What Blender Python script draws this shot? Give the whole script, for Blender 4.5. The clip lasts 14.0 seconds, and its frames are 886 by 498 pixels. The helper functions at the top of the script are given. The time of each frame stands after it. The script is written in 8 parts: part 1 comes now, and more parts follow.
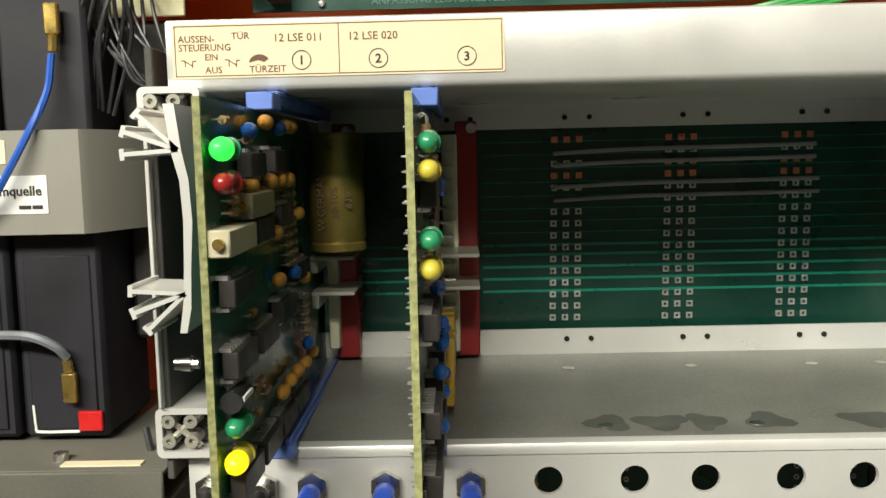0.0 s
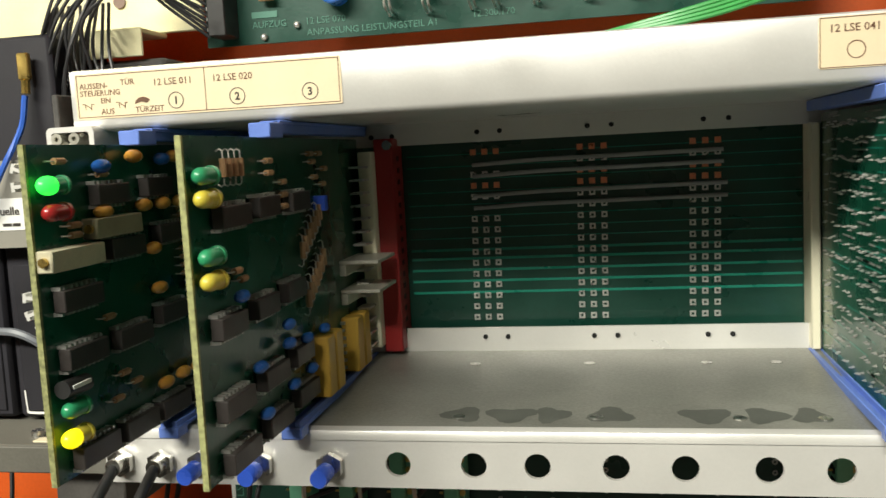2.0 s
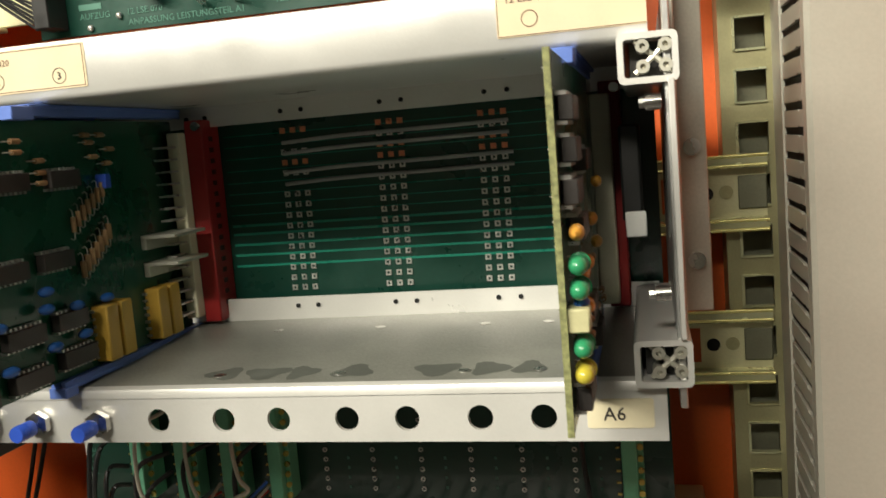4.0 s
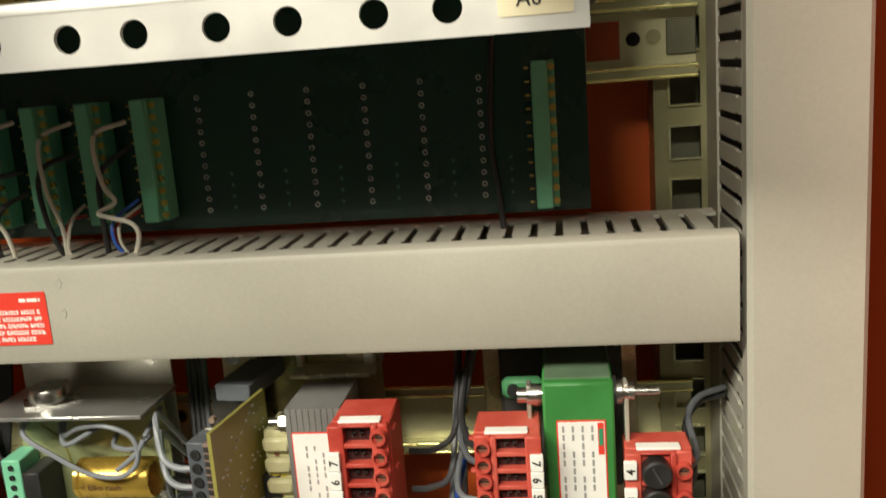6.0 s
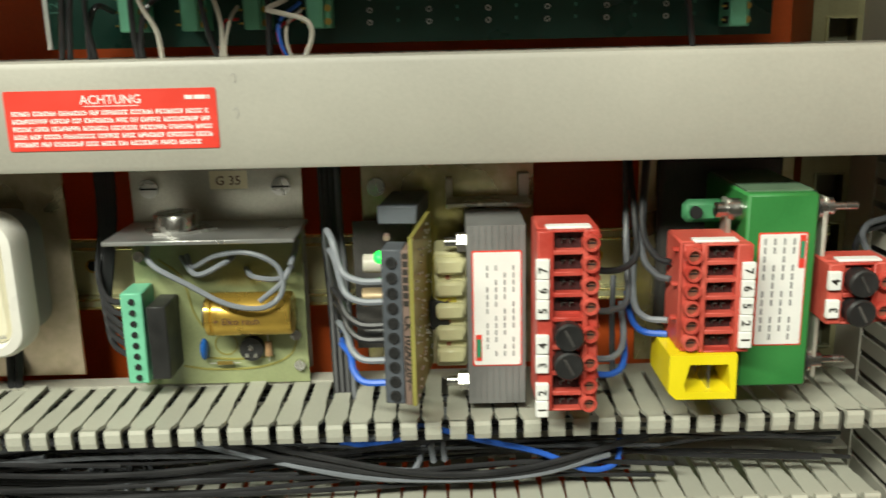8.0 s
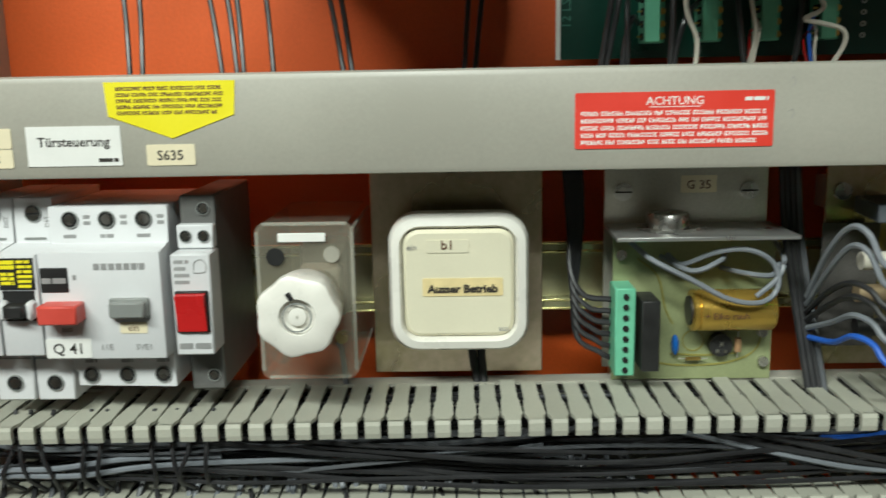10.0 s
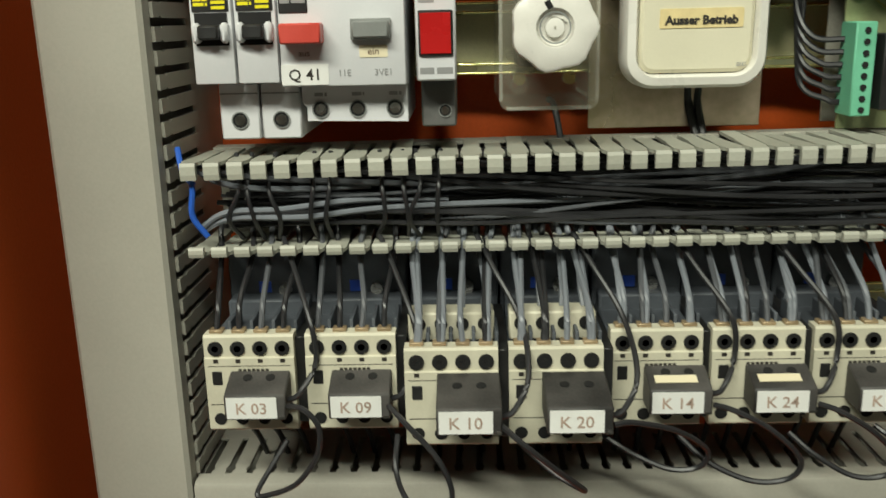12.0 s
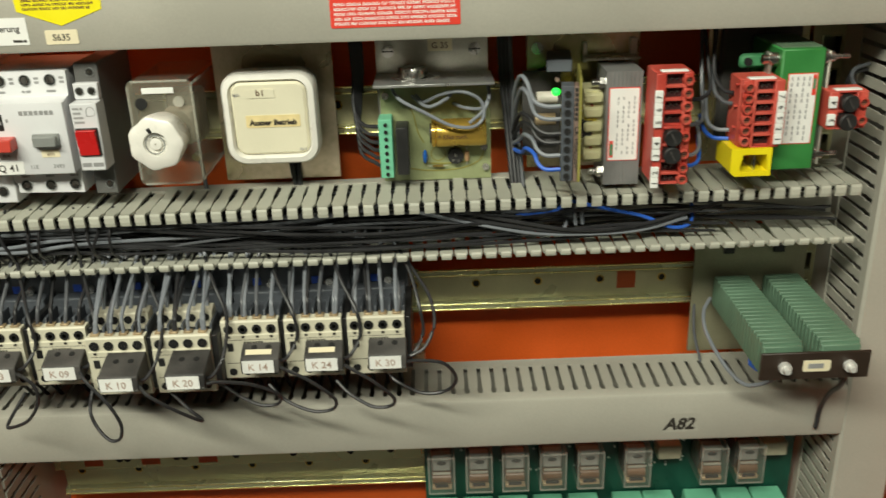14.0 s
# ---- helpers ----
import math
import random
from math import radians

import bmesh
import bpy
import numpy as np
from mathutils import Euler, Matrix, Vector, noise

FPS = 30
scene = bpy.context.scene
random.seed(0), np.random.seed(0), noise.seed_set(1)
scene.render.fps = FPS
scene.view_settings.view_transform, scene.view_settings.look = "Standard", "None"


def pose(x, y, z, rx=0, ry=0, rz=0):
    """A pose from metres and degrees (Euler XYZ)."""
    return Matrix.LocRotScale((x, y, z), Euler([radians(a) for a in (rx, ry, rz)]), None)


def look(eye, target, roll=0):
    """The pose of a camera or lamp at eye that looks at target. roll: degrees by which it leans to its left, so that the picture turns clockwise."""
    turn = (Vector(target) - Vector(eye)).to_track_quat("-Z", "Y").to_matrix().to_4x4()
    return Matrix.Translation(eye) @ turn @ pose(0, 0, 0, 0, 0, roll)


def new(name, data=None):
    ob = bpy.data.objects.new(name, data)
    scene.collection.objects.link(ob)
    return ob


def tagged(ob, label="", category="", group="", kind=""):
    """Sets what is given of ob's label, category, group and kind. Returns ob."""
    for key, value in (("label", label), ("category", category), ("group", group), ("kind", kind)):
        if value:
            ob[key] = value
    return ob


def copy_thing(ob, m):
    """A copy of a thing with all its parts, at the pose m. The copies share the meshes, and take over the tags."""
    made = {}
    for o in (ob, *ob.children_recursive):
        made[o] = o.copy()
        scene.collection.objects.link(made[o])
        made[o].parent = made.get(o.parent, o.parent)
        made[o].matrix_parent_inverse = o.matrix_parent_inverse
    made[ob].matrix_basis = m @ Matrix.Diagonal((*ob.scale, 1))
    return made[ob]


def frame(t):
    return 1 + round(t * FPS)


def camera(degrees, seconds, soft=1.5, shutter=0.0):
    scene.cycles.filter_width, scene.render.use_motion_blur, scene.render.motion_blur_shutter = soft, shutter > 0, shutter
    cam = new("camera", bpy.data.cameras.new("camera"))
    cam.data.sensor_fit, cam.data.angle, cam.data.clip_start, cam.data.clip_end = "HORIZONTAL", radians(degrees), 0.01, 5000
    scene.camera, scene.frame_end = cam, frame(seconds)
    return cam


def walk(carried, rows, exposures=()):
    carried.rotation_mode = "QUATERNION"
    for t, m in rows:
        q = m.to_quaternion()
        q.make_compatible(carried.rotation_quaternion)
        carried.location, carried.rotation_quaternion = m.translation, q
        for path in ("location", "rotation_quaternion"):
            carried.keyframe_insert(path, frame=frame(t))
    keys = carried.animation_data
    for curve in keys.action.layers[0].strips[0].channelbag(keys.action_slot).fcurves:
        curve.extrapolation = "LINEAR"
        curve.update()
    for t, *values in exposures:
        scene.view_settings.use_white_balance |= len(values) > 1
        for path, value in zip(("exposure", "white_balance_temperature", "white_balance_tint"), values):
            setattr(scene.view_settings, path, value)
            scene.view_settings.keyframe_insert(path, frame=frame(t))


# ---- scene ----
cam = camera(53.4, 14.0, soft=1.5, shutter=0.3)
PATH = [
    (0, (0.002, 0.001, 1.505), (-0.039, 1.989, 1.297), -1.3),
    (0.5, (0.023, -0.006, 1.508), (-0.127, 1.978, 1.3), -1.9),
    (1, (0.05, -0.013, 1.508), (-0.199, 1.961, 1.299), -2.5),
    (1.5, (0.078, -0.018, 1.51), (-0.247, 1.944, 1.297), -2.8),
    (2, (0.107, -0.023, 1.511), (-0.274, 1.929, 1.298), -3.0),
    (2.5, (0.134, -0.027, 1.512), (-0.281, 1.919, 1.305), -3.3),
    (2.7, (0.146, -0.027, 1.511), (-0.276, 1.918, 1.307), -3.4),
    (4.8, (0.235, -0.018, 1.461), (-0.235, 1.902, 1.157), -5.5),
    (5, (0.233, -0.017, 1.443), (-0.219, 1.903, 1.113), -5.4),
    (5.5, (0.22, -0.01, 1.413), (-0.156, 1.919, 1.041), -5.0),
    (6, (0.209, 0.003, 1.384), (-0.061, 1.943, 0.981), -4.3),
    (6.5, (0.195, 0.008, 1.359), (0.028, 1.943, 0.881), -3.2),
    (7, (0.183, 0.002, 1.335), (0.066, 1.929, 0.812), -2.3),
    (7.5, (0.135, 0.001, 1.322), (0.096, 1.932, 0.805), -1.8),
    (8, (0.08, -0.004, 1.324), (0.071, 1.937, 0.84), -1.3),
    (8.5, (0.022, -0.014, 1.326), (0.03, 1.933, 0.867), -0.8),
    (9, (-0.022, -0.022, 1.325), (-0.045, 1.928, 0.883), -0.6),
    (9.2, (-0.044, -0.026, 1.325), (-0.076, 1.927, 0.894), -0.6),
    (11.3, (-0.243, -0.034, 1.25), (-0.309, 1.939, 0.928), -1.6),
    (11.5, (-0.249, -0.034, 1.239), (-0.298, 1.927, 0.851), -1.6),
    (12, (-0.242, -0.044, 1.219), (-0.296, 1.891, 0.716), -1.4),
    (12.5, (-0.195, -0.098, 1.248), (-0.259, 1.827, 0.708), -1.6),
    (13, (-0.133, -0.172, 1.297), (-0.199, 1.74, 0.715), -2.1),
    (13.5, (-0.07, -0.209, 1.337), (-0.115, 1.673, 0.662), -2.2),
    (14, (-0.024, -0.229, 1.364), (-0.021, 1.618, 0.596), -2.0),
]
walk(cam, [(t, look(eye, target, roll)) for t, eye, target, roll in PATH], exposures=((0.0, -0.15, 6350, 12), (2.7, -0.1, 6350, 12), (5.0, 0.03, 6750, 13), (6.5, 0.05, 6650, 11), (7.5, 0.12, 6550, 8), (9.0, -0.09, 5700, 4), (11.3, -0.53, 6000, 5), (12.0, -0.4, 6250, 5), (12.8, -0.15, 6350, 5), (14.0, -0.27, 6400, 6)))

# ---- light ----
world = bpy.data.worlds.new("room_dark")
scene.world = world
world.use_nodes = True
world.node_tree.nodes["Background"].inputs[0].default_value = (0.9, 0.95, 1.0, 1)
world.node_tree.nodes["Background"].inputs[1].default_value = 0.008


def area_lamp(name, eye, target, sx, sy, watts, color):
    data = bpy.data.lights.new(name, "AREA")
    data.shape, data.size, data.size_y, data.energy, data.color = "RECTANGLE", sx, sy, watts, color
    ob = new(name, data)
    ob.matrix_world = look(eye, target)
    return ob


area_lamp("ceiling_tube_lamp", (-0.52, -0.92, 2.40), (-0.05, 0.35, 1.2), 1.50, 0.14, 60, (1.0, 0.97, 0.81))


# ---- materials ----
def mat(name, color, rough=0.5, metal=0.0, vary=0.12, scale=60, bump=0.05, fine=900, coat=0.0, alpha=1.0, trans=0.0, emit=None, stain=None):
    m = bpy.data.materials.new(name)
    m.use_nodes = True
    n, l = m.node_tree.nodes, m.node_tree.links
    b = n["Principled BSDF"]
    tc = n.new("ShaderNodeTexCoord")
    big, small = n.new("ShaderNodeTexNoise"), n.new("ShaderNodeTexNoise")
    big.inputs["Scale"].default_value, big.inputs["Detail"].default_value = scale, 5
    small.inputs["Scale"].default_value, small.inputs["Detail"].default_value = fine, 2
    for q in (big, small):
        l.new(tc.outputs["Object"], q.inputs["Vector"])
    rnd = n.new("ShaderNodeObjectInfo")
    add = n.new("ShaderNodeMath")
    add.operation = "MULTIPLY_ADD"
    l.new(rnd.outputs["Random"], add.inputs[0])
    add.inputs[1].default_value = 0.3
    l.new(big.outputs["Fac"], add.inputs[2])
    mul = n.new("ShaderNodeMath")
    mul.operation = "MULTIPLY_ADD"
    l.new(small.outputs["Fac"], mul.inputs[0])
    mul.inputs[1].default_value = 0.35
    l.new(add.outputs[0], mul.inputs[2])
    ramp = n.new("ShaderNodeMapRange")
    ramp.inputs["From Min"].default_value, ramp.inputs["From Max"].default_value = 0.55, 1.1
    l.new(mul.outputs[0], ramp.inputs["Value"])
    mix = n.new("ShaderNodeMix")
    mix.data_type = "RGBA"
    c = np.array(color)
    c2 = np.array(stain) if stain else np.clip(c * (1 + vary * 0.6), 0, 1)
    mix.inputs["A"].default_value = (*np.clip(c * (1 - vary), 0, 1), 1)
    mix.inputs["B"].default_value = (*c2, 1)
    l.new(ramp.outputs["Result"], mix.inputs["Factor"])
    l.new(mix.outputs["Result"], b.inputs["Base Color"])
    rr = n.new("ShaderNodeMapRange")
    rr.inputs["From Min"].default_value, rr.inputs["From Max"].default_value = 0.3, 0.7
    rr.inputs["To Min"].default_value, rr.inputs["To Max"].default_value = max(0.03, rough - 0.1), min(1, rough + 0.12)
    l.new(big.outputs["Fac"], rr.inputs["Value"])
    l.new(rr.outputs["Result"], b.inputs["Roughness"])
    b.inputs["Metallic"].default_value = metal
    b.inputs["Coat Weight"].default_value = coat
    b.inputs["Alpha"].default_value = alpha
    b.inputs["Transmission Weight"].default_value = trans
    if bump:
        bp = n.new("ShaderNodeBump")
        bp.inputs["Strength"].default_value, bp.inputs["Distance"].default_value = bump, 0.0006
        l.new(small.outputs["Fac"], bp.inputs["Height"])
        l.new(bp.outputs["Normal"], b.inputs["Normal"])
    if emit:
        b.inputs["Emission Color"].default_value = (*emit[:3], 1)
        b.inputs["Emission Strength"].default_value = emit[3]
    return m


DUCT = mat("grey_duct_plastic", (0.40, 0.385, 0.33), 0.42, vary=0.14, scale=9, bump=0.06, fine=700)
DUCT_TOOTH = mat("grey_duct_finger", (0.44, 0.44, 0.37), 0.45, vary=0.15, scale=25)
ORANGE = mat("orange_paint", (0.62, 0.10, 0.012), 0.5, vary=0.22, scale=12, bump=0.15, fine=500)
# Darker copy of the panel orange, with shade put into the colour.
ORANGE_DIM = mat("shaded_orange_paint", (0.50, 0.085, 0.012), 0.55, vary=0.2, scale=7, bump=0.15, fine=500)
ALU = mat("bright_aluminium", (0.74, 0.73, 0.70), 0.36, 0.35, vary=0.06, scale=25, bump=0.05)
ALU_RAW = mat("raw_aluminium", (0.66, 0.66, 0.65), 0.34, 0.85, vary=0.15, scale=40, bump=0.1)
STEEL = mat("nickel_steel", (0.62, 0.61, 0.58), 0.25, 1.0, vary=0.15, scale=120)
TINPLATE = mat("dull_tinned_sheet", (0.60, 0.58, 0.50), 0.36, 0.6, vary=0.25, scale=18)
ZINC = mat("yellow_zinc", (0.72, 0.66, 0.33), 0.24, 0.6, vary=0.25, scale=14, stain=(0.55, 0.60, 0.42))
ZINC_PLATE = mat("iridescent_zinc_plate", (0.66, 0.60, 0.26), 0.30, 0.85, vary=0.5, scale=17, bump=0.12, fine=260, stain=(0.70, 0.58, 0.46))
# Olive zinc darkened to hold the rack's shadow on the strip.
STRIP_ZINC = mat("shaded_olive_zinc", (0.36, 0.34, 0.19), 0.36, 0.5, vary=0.25, scale=24)
ZINC_BRIGHT = mat("glint_yellow_zinc", (0.88, 0.82, 0.35), 0.18, 0.85, vary=0.15, scale=30)
ZINC_PALE = mat("pale_zinc", (0.60, 0.58, 0.36), 0.32, 0.4, vary=0.2, scale=20)
PCB = mat("green_solder_mask", (0.006, 0.075, 0.042), 0.28, vary=0.35, scale=35, bump=0.08, fine=450, coat=0.3)
PCB_DARK = mat("dark_green_solder_mask", (0.004, 0.045, 0.030), 0.33, vary=0.3, scale=30, bump=0.08, fine=450, coat=0.2)
PCB_EDGE = mat("glass_fibre_edge", (0.30, 0.31, 0.13), 0.7, vary=0.55, scale=500, bump=0.3)
PCB_BARE = mat("bare_glass_fibre_board", (0.25, 0.28, 0.14), 0.4, vary=0.25, scale=30, coat=0.2)
PCB_OLIVE = mat("olive_glass_fibre_board", (0.26, 0.24, 0.06), 0.4, vary=0.3, scale=35, coat=0.2)
TRACK = mat("green_copper_track", (0.012, 0.21, 0.145), 0.3, vary=0.2, scale=60, coat=0.3)
SOLDER = mat("tinned_pad", (0.62, 0.61, 0.58), 0.33, 0.75, vary=0.2, scale=300)
COPPER = mat("bare_copper_pad", (0.75, 0.28, 0.15), 0.35, 0.6, vary=0.25, scale=300)
BLACK = mat("black_plastic", (0.018, 0.018, 0.018), 0.45, vary=0.3, scale=80)
IC = mat("chip_plastic", (0.044, 0.038, 0.036), 0.42, vary=0.3, scale=90)
DARK = mat("dark_opening", (0.006, 0.006, 0.006), 0.8, vary=0.2)
CHARCOAL = mat("charcoal_base_plastic", (0.085, 0.095, 0.11), 0.5, vary=0.25, scale=60)
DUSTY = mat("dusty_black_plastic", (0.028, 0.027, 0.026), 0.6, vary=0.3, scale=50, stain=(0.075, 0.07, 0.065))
# Scuffed shelf aluminium, darkened for the shade inside the rack.
SHELF = mat("scuffed_shaded_aluminium", (0.23, 0.23, 0.20), 0.42, 0.25, vary=0.3, scale=18, bump=0.1, stain=(0.38, 0.38, 0.34))
GRIME = mat("dried_stain", (0.10, 0.105, 0.092), 0.5, vary=0.3, scale=90)
TAB = mat("tan_terminal_tab", (0.40, 0.30, 0.18), 0.42, 0.4, vary=0.2)
BATTERY = mat("battery_case_plastic", (0.0085, 0.0080, 0.0135), 0.6, vary=0.3, scale=30, stain=(0.014, 0.013, 0.020))
# Shade inside the punched holes is put into this darker olive.
OLIVE_DIM = mat("shaded_recess_steel", (0.15, 0.15, 0.10), 0.5, 0.4, vary=0.25, scale=40)
# Battery shelf paint, its shadow worked into a darker grey.
SHELF_GREY = mat("shaded_grey_shelf", (0.13, 0.125, 0.105), 0.6, vary=0.3, scale=14)
WHITE = mat("white_device_plastic", (0.66, 0.665, 0.68), 0.4, vary=0.05, scale=40)
CREAM = mat("cream_plastic", (0.76, 0.72, 0.55), 0.35, vary=0.06, scale=30)
IVORY = mat("ivory_contactor_plastic", (0.62, 0.59, 0.46), 0.42, vary=0.12, scale=70)
WHITE_KNOB = mat("white_knob_plastic", (0.78, 0.76, 0.70), 0.32, vary=0.06, scale=60)
LABEL = mat("cream_paper_label", (0.79, 0.71, 0.50), 0.6, vary=0.07, scale=70)
LABEL_WHITE = mat("white_paper_label", (0.80, 0.80, 0.77), 0.55, vary=0.06, scale=70)
LABEL_BEIGE = mat("pale_beige_label", (0.75, 0.62, 0.42), 0.5, vary=0.06, scale=70)
LABEL_YELLOWED = mat("yellowed_paper_label", (0.80, 0.66, 0.34), 0.6, vary=0.1, scale=200)
INK = mat("black_ink", (0.03, 0.025, 0.02), 0.6, vary=0.2)
INK_BROWN = mat("brown_ink", (0.13, 0.06, 0.03), 0.6, vary=0.2)
INK_GREY = mat("grey_ink", (0.30, 0.30, 0.30), 0.6, vary=0.2)
INK_RED = mat("faded_brown_pen_ink", (0.42, 0.31, 0.25), 0.6, vary=0.2)
INK_GREEN = mat("green_logo_ink", (0.02, 0.25, 0.12), 0.6, vary=0.1)
SILK = mat("pale_silk_print", (0.07, 0.20, 0.15), 0.6, vary=0.1)
RED_LABEL = mat("red_warning_label", (0.72, 0.05, 0.03), 0.45, vary=0.08, scale=60)
YELLOW_LABEL = mat("yellow_warning_label", (0.85, 0.75, 0.01), 0.45, vary=0.06, scale=60)
RED = mat("red_terminal_plastic", (0.50, 0.045, 0.030), 0.5, vary=0.2, scale=60, stain=(0.56, 0.10, 0.07))
# Near-black red carries the shade inside the sunk slots.
RED_DARK = mat("shaded_red_recess", (0.035, 0.006, 0.006), 0.6, vary=0.2)
RED_BUTTON = mat("red_button_plastic", (0.55, 0.015, 0.015), 0.3, vary=0.1)
RED_SOCKET = mat("red_socket_plastic", (0.30, 0.018, 0.018), 0.42, vary=0.15)
YELLOW = mat("yellow_plastic", (0.85, 0.70, 0.01), 0.38, vary=0.08)
CLAMP = mat("coppery_clamp_screw", (0.34, 0.14, 0.09), 0.4, 0.5, vary=0.25, scale=300)
GREEN_TX = mat("green_resin", (0.035, 0.20, 0.045), 0.45, vary=0.18, scale=50)
GREEN_TERM = mat("mint_terminal_plastic", (0.17, 0.50, 0.32), 0.45, vary=0.14, scale=60)
GREEN_RIB = mat("dusty_green_plastic", (0.115, 0.205, 0.135), 0.55, vary=0.15, scale=50)
BLUE_GUIDE = mat("blue_card_guide", (0.13, 0.22, 0.62), 0.4, vary=0.12)
BLUE_BUTTON = mat("blue_button_plastic", (0.04, 0.11, 0.62), 0.3, vary=0.1)
BLUE_CAP = mat("blue_lacquer", (0.02, 0.12, 0.45), 0.25, vary=0.15)
TANTAL = mat("amber_lacquer", (0.62, 0.30, 0.05), 0.28, vary=0.2)
TRIMMER = mat("dusty_cream_plastic", (0.48, 0.45, 0.32), 0.45, vary=0.2, scale=90)
TRIMMER_OLD = mat("yellowed_trimmer_plastic", (0.26, 0.24, 0.15), 0.45, vary=0.2, scale=90)
RESISTOR = mat("tan_resistor", (0.40, 0.24, 0.12), 0.45, vary=0.3, scale=500)
GOLD = mat("gold_can", (0.70, 0.46, 0.09), 0.28, 0.75, vary=0.15, scale=60)
GOLD_OLD = mat("tarnished_gold_can", (0.58, 0.43, 0.12), 0.36, 0.8, vary=0.25, scale=60)
YELLOW_CHIP = mat("ochre_relay_plastic", (0.62, 0.38, 0.06), 0.42, vary=0.12)
GREY_CORE = mat("grey_laminated_core", (0.20, 0.20, 0.195), 0.45, 0.2, vary=0.2, scale=60)
BOBBIN = mat("yellowed_nylon", (0.60, 0.57, 0.33), 0.4, vary=0.15)
GREY_BUTTON = mat("grey_button_plastic", (0.24, 0.25, 0.24), 0.45, vary=0.15)
BROWN_EDGE = mat("brown_strip", (0.22, 0.15, 0.12), 0.6, vary=0.2)
WIRE_GREY = mat("grey_wire", (0.09, 0.095, 0.105), 0.42, vary=0.2, scale=60)
WIRE_PALE = mat("pale_grey_wire", (0.19, 0.205, 0.23), 0.42, vary=0.15, scale=60)
WIRE_BLACK = mat("black_wire", (0.022, 0.022, 0.024), 0.42, vary=0.25, scale=60)
WIRE_BLUE = mat("blue_wire", (0.03, 0.12, 0.55), 0.4, vary=0.15, scale=60)
WIRE_WHITE = mat("white_wire", (0.62, 0.58, 0.50), 0.45, vary=0.1, scale=60)
WIRE_GREEN = mat("green_wire", (0.05, 0.36, 0.08), 0.4, vary=0.15, scale=60)
BRASS = mat("brass", (0.68, 0.48, 0.14), 0.3, 0.9, vary=0.2, scale=90)
GREY_STRAP = mat("grey_strap_paint", (0.27, 0.26, 0.225), 0.5, vary=0.08, scale=20)
SMOKED = mat("clear_polycarbonate", (0.52, 0.49, 0.38), 0.12, vary=0.35, scale=40, alpha=0.14)
EDGE_CLEAR = mat("clear_plastic_edge", (0.70, 0.69, 0.60), 0.15, vary=0.1, alpha=0.24)
CLEAR = mat("clear_relay_cover", (0.60, 0.58, 0.50), 0.12, vary=0.3, alpha=0.06)
COVER_EDGE = mat("relay_cover_edge", (0.60, 0.58, 0.50), 0.15, vary=0.2, alpha=0.16)
LED_GREEN_ON = mat("lit_green_led", (0.05, 0.9, 0.1), 0.3, bump=0, emit=(0.03, 1.0, 0.06, 1.6))
LED_YELLOW_ON = mat("lit_yellow_led", (0.95, 0.85, 0.02), 0.3, bump=0, emit=(1.0, 0.80, 0.0, 1.3))
LED_GREEN = mat("green_led", (0.03, 0.30, 0.13), 0.3, vary=0.2, coat=0.4)
LED_YELLOW = mat("yellow_led", (0.62, 0.52, 0.06), 0.3, vary=0.15, coat=0.4)
LED_RED = mat("red_led", (0.35, 0.02, 0.02), 0.25, vary=0.15, coat=0.4)
PLASTER = mat("room_plaster", (0.36, 0.36, 0.33), 0.9, vary=0.06, scale=3)
CONCRETE = mat("floor_concrete", (0.16, 0.16, 0.15), 0.8, vary=0.15, scale=5)

# ---- mesh helpers ----
ORIGIN = {}


def box(bm, x0, x1, y0, y1, z0, z1, b=0.0):
    lo, hi = (x0, y0, z0), (x1, y1, z1)
    b = min(b, *[abs(h - a) * 0.45 for a, h in zip(lo, hi)])
    if b <= 0:
        v = [bm.verts.new((x, y, z)) for x in (x0, x1) for y in (y0, y1) for z in (z0, z1)]
        for f in ((0, 1, 3, 2), (4, 6, 7, 5), (0, 4, 5, 1), (2, 3, 7, 6), (0, 2, 6, 4), (1, 5, 7, 3)):
            bm.faces.new([v[i] for i in f])
        return
    key = {}
    for sx in (0, 1):
        for sy in (0, 1):
            for sz in (0, 1):
                s = (sx, sy, sz)
                for a in range(3):
                    p = [(hi if s[i] else lo)[i] + (0 if i == a else (-b if s[i] else b)) for i in range(3)]
                    key[s, a] = bm.verts.new(p)
    for a in range(3):
        u, w = [i for i in range(3) if i != a]
        for side in (0, 1):
            ring = []
            for cu, cw in ((0, 0), (1, 0), (1, 1), (0, 1)):
                s = [0, 0, 0]
                s[a], s[u], s[w] = side, cu, cw
                ring.append(key[tuple(s), a])
            bm.faces.new(ring)
        for cu in (0, 1):
            for cw in (0, 1):
                s0, s1 = [0, 0, 0], [0, 0, 0]
                s0[a], s1[a] = 0, 1
                for s in (s0, s1):
                    s[u], s[w] = cu, cw
                s0, s1 = tuple(s0), tuple(s1)
                bm.faces.new((key[s0, u], key[s1, u], key[s1, w], key[s0, w]))
    for sx in (0, 1):
        for sy in (0, 1):
            for sz in (0, 1):
                bm.faces.new([key[(sx, sy, sz), a] for a in range(3)])


AXIS = {"x": Matrix.Rotation(radians(90), 4, "Y"), "y": Matrix.Rotation(radians(-90), 4, "X"), "z": Matrix.Identity(4)}


def cyl(bm, c, axis, r, h, n=14, r2=None):
    """A cylinder or cone centred at c; r2 is its radius at the far (+) end."""
    bmesh.ops.create_cone(bm, cap_ends=True, segments=n, radius1=r, radius2=r if r2 is None else r2, depth=h, matrix=Matrix.Translation(c) @ AXIS[axis])


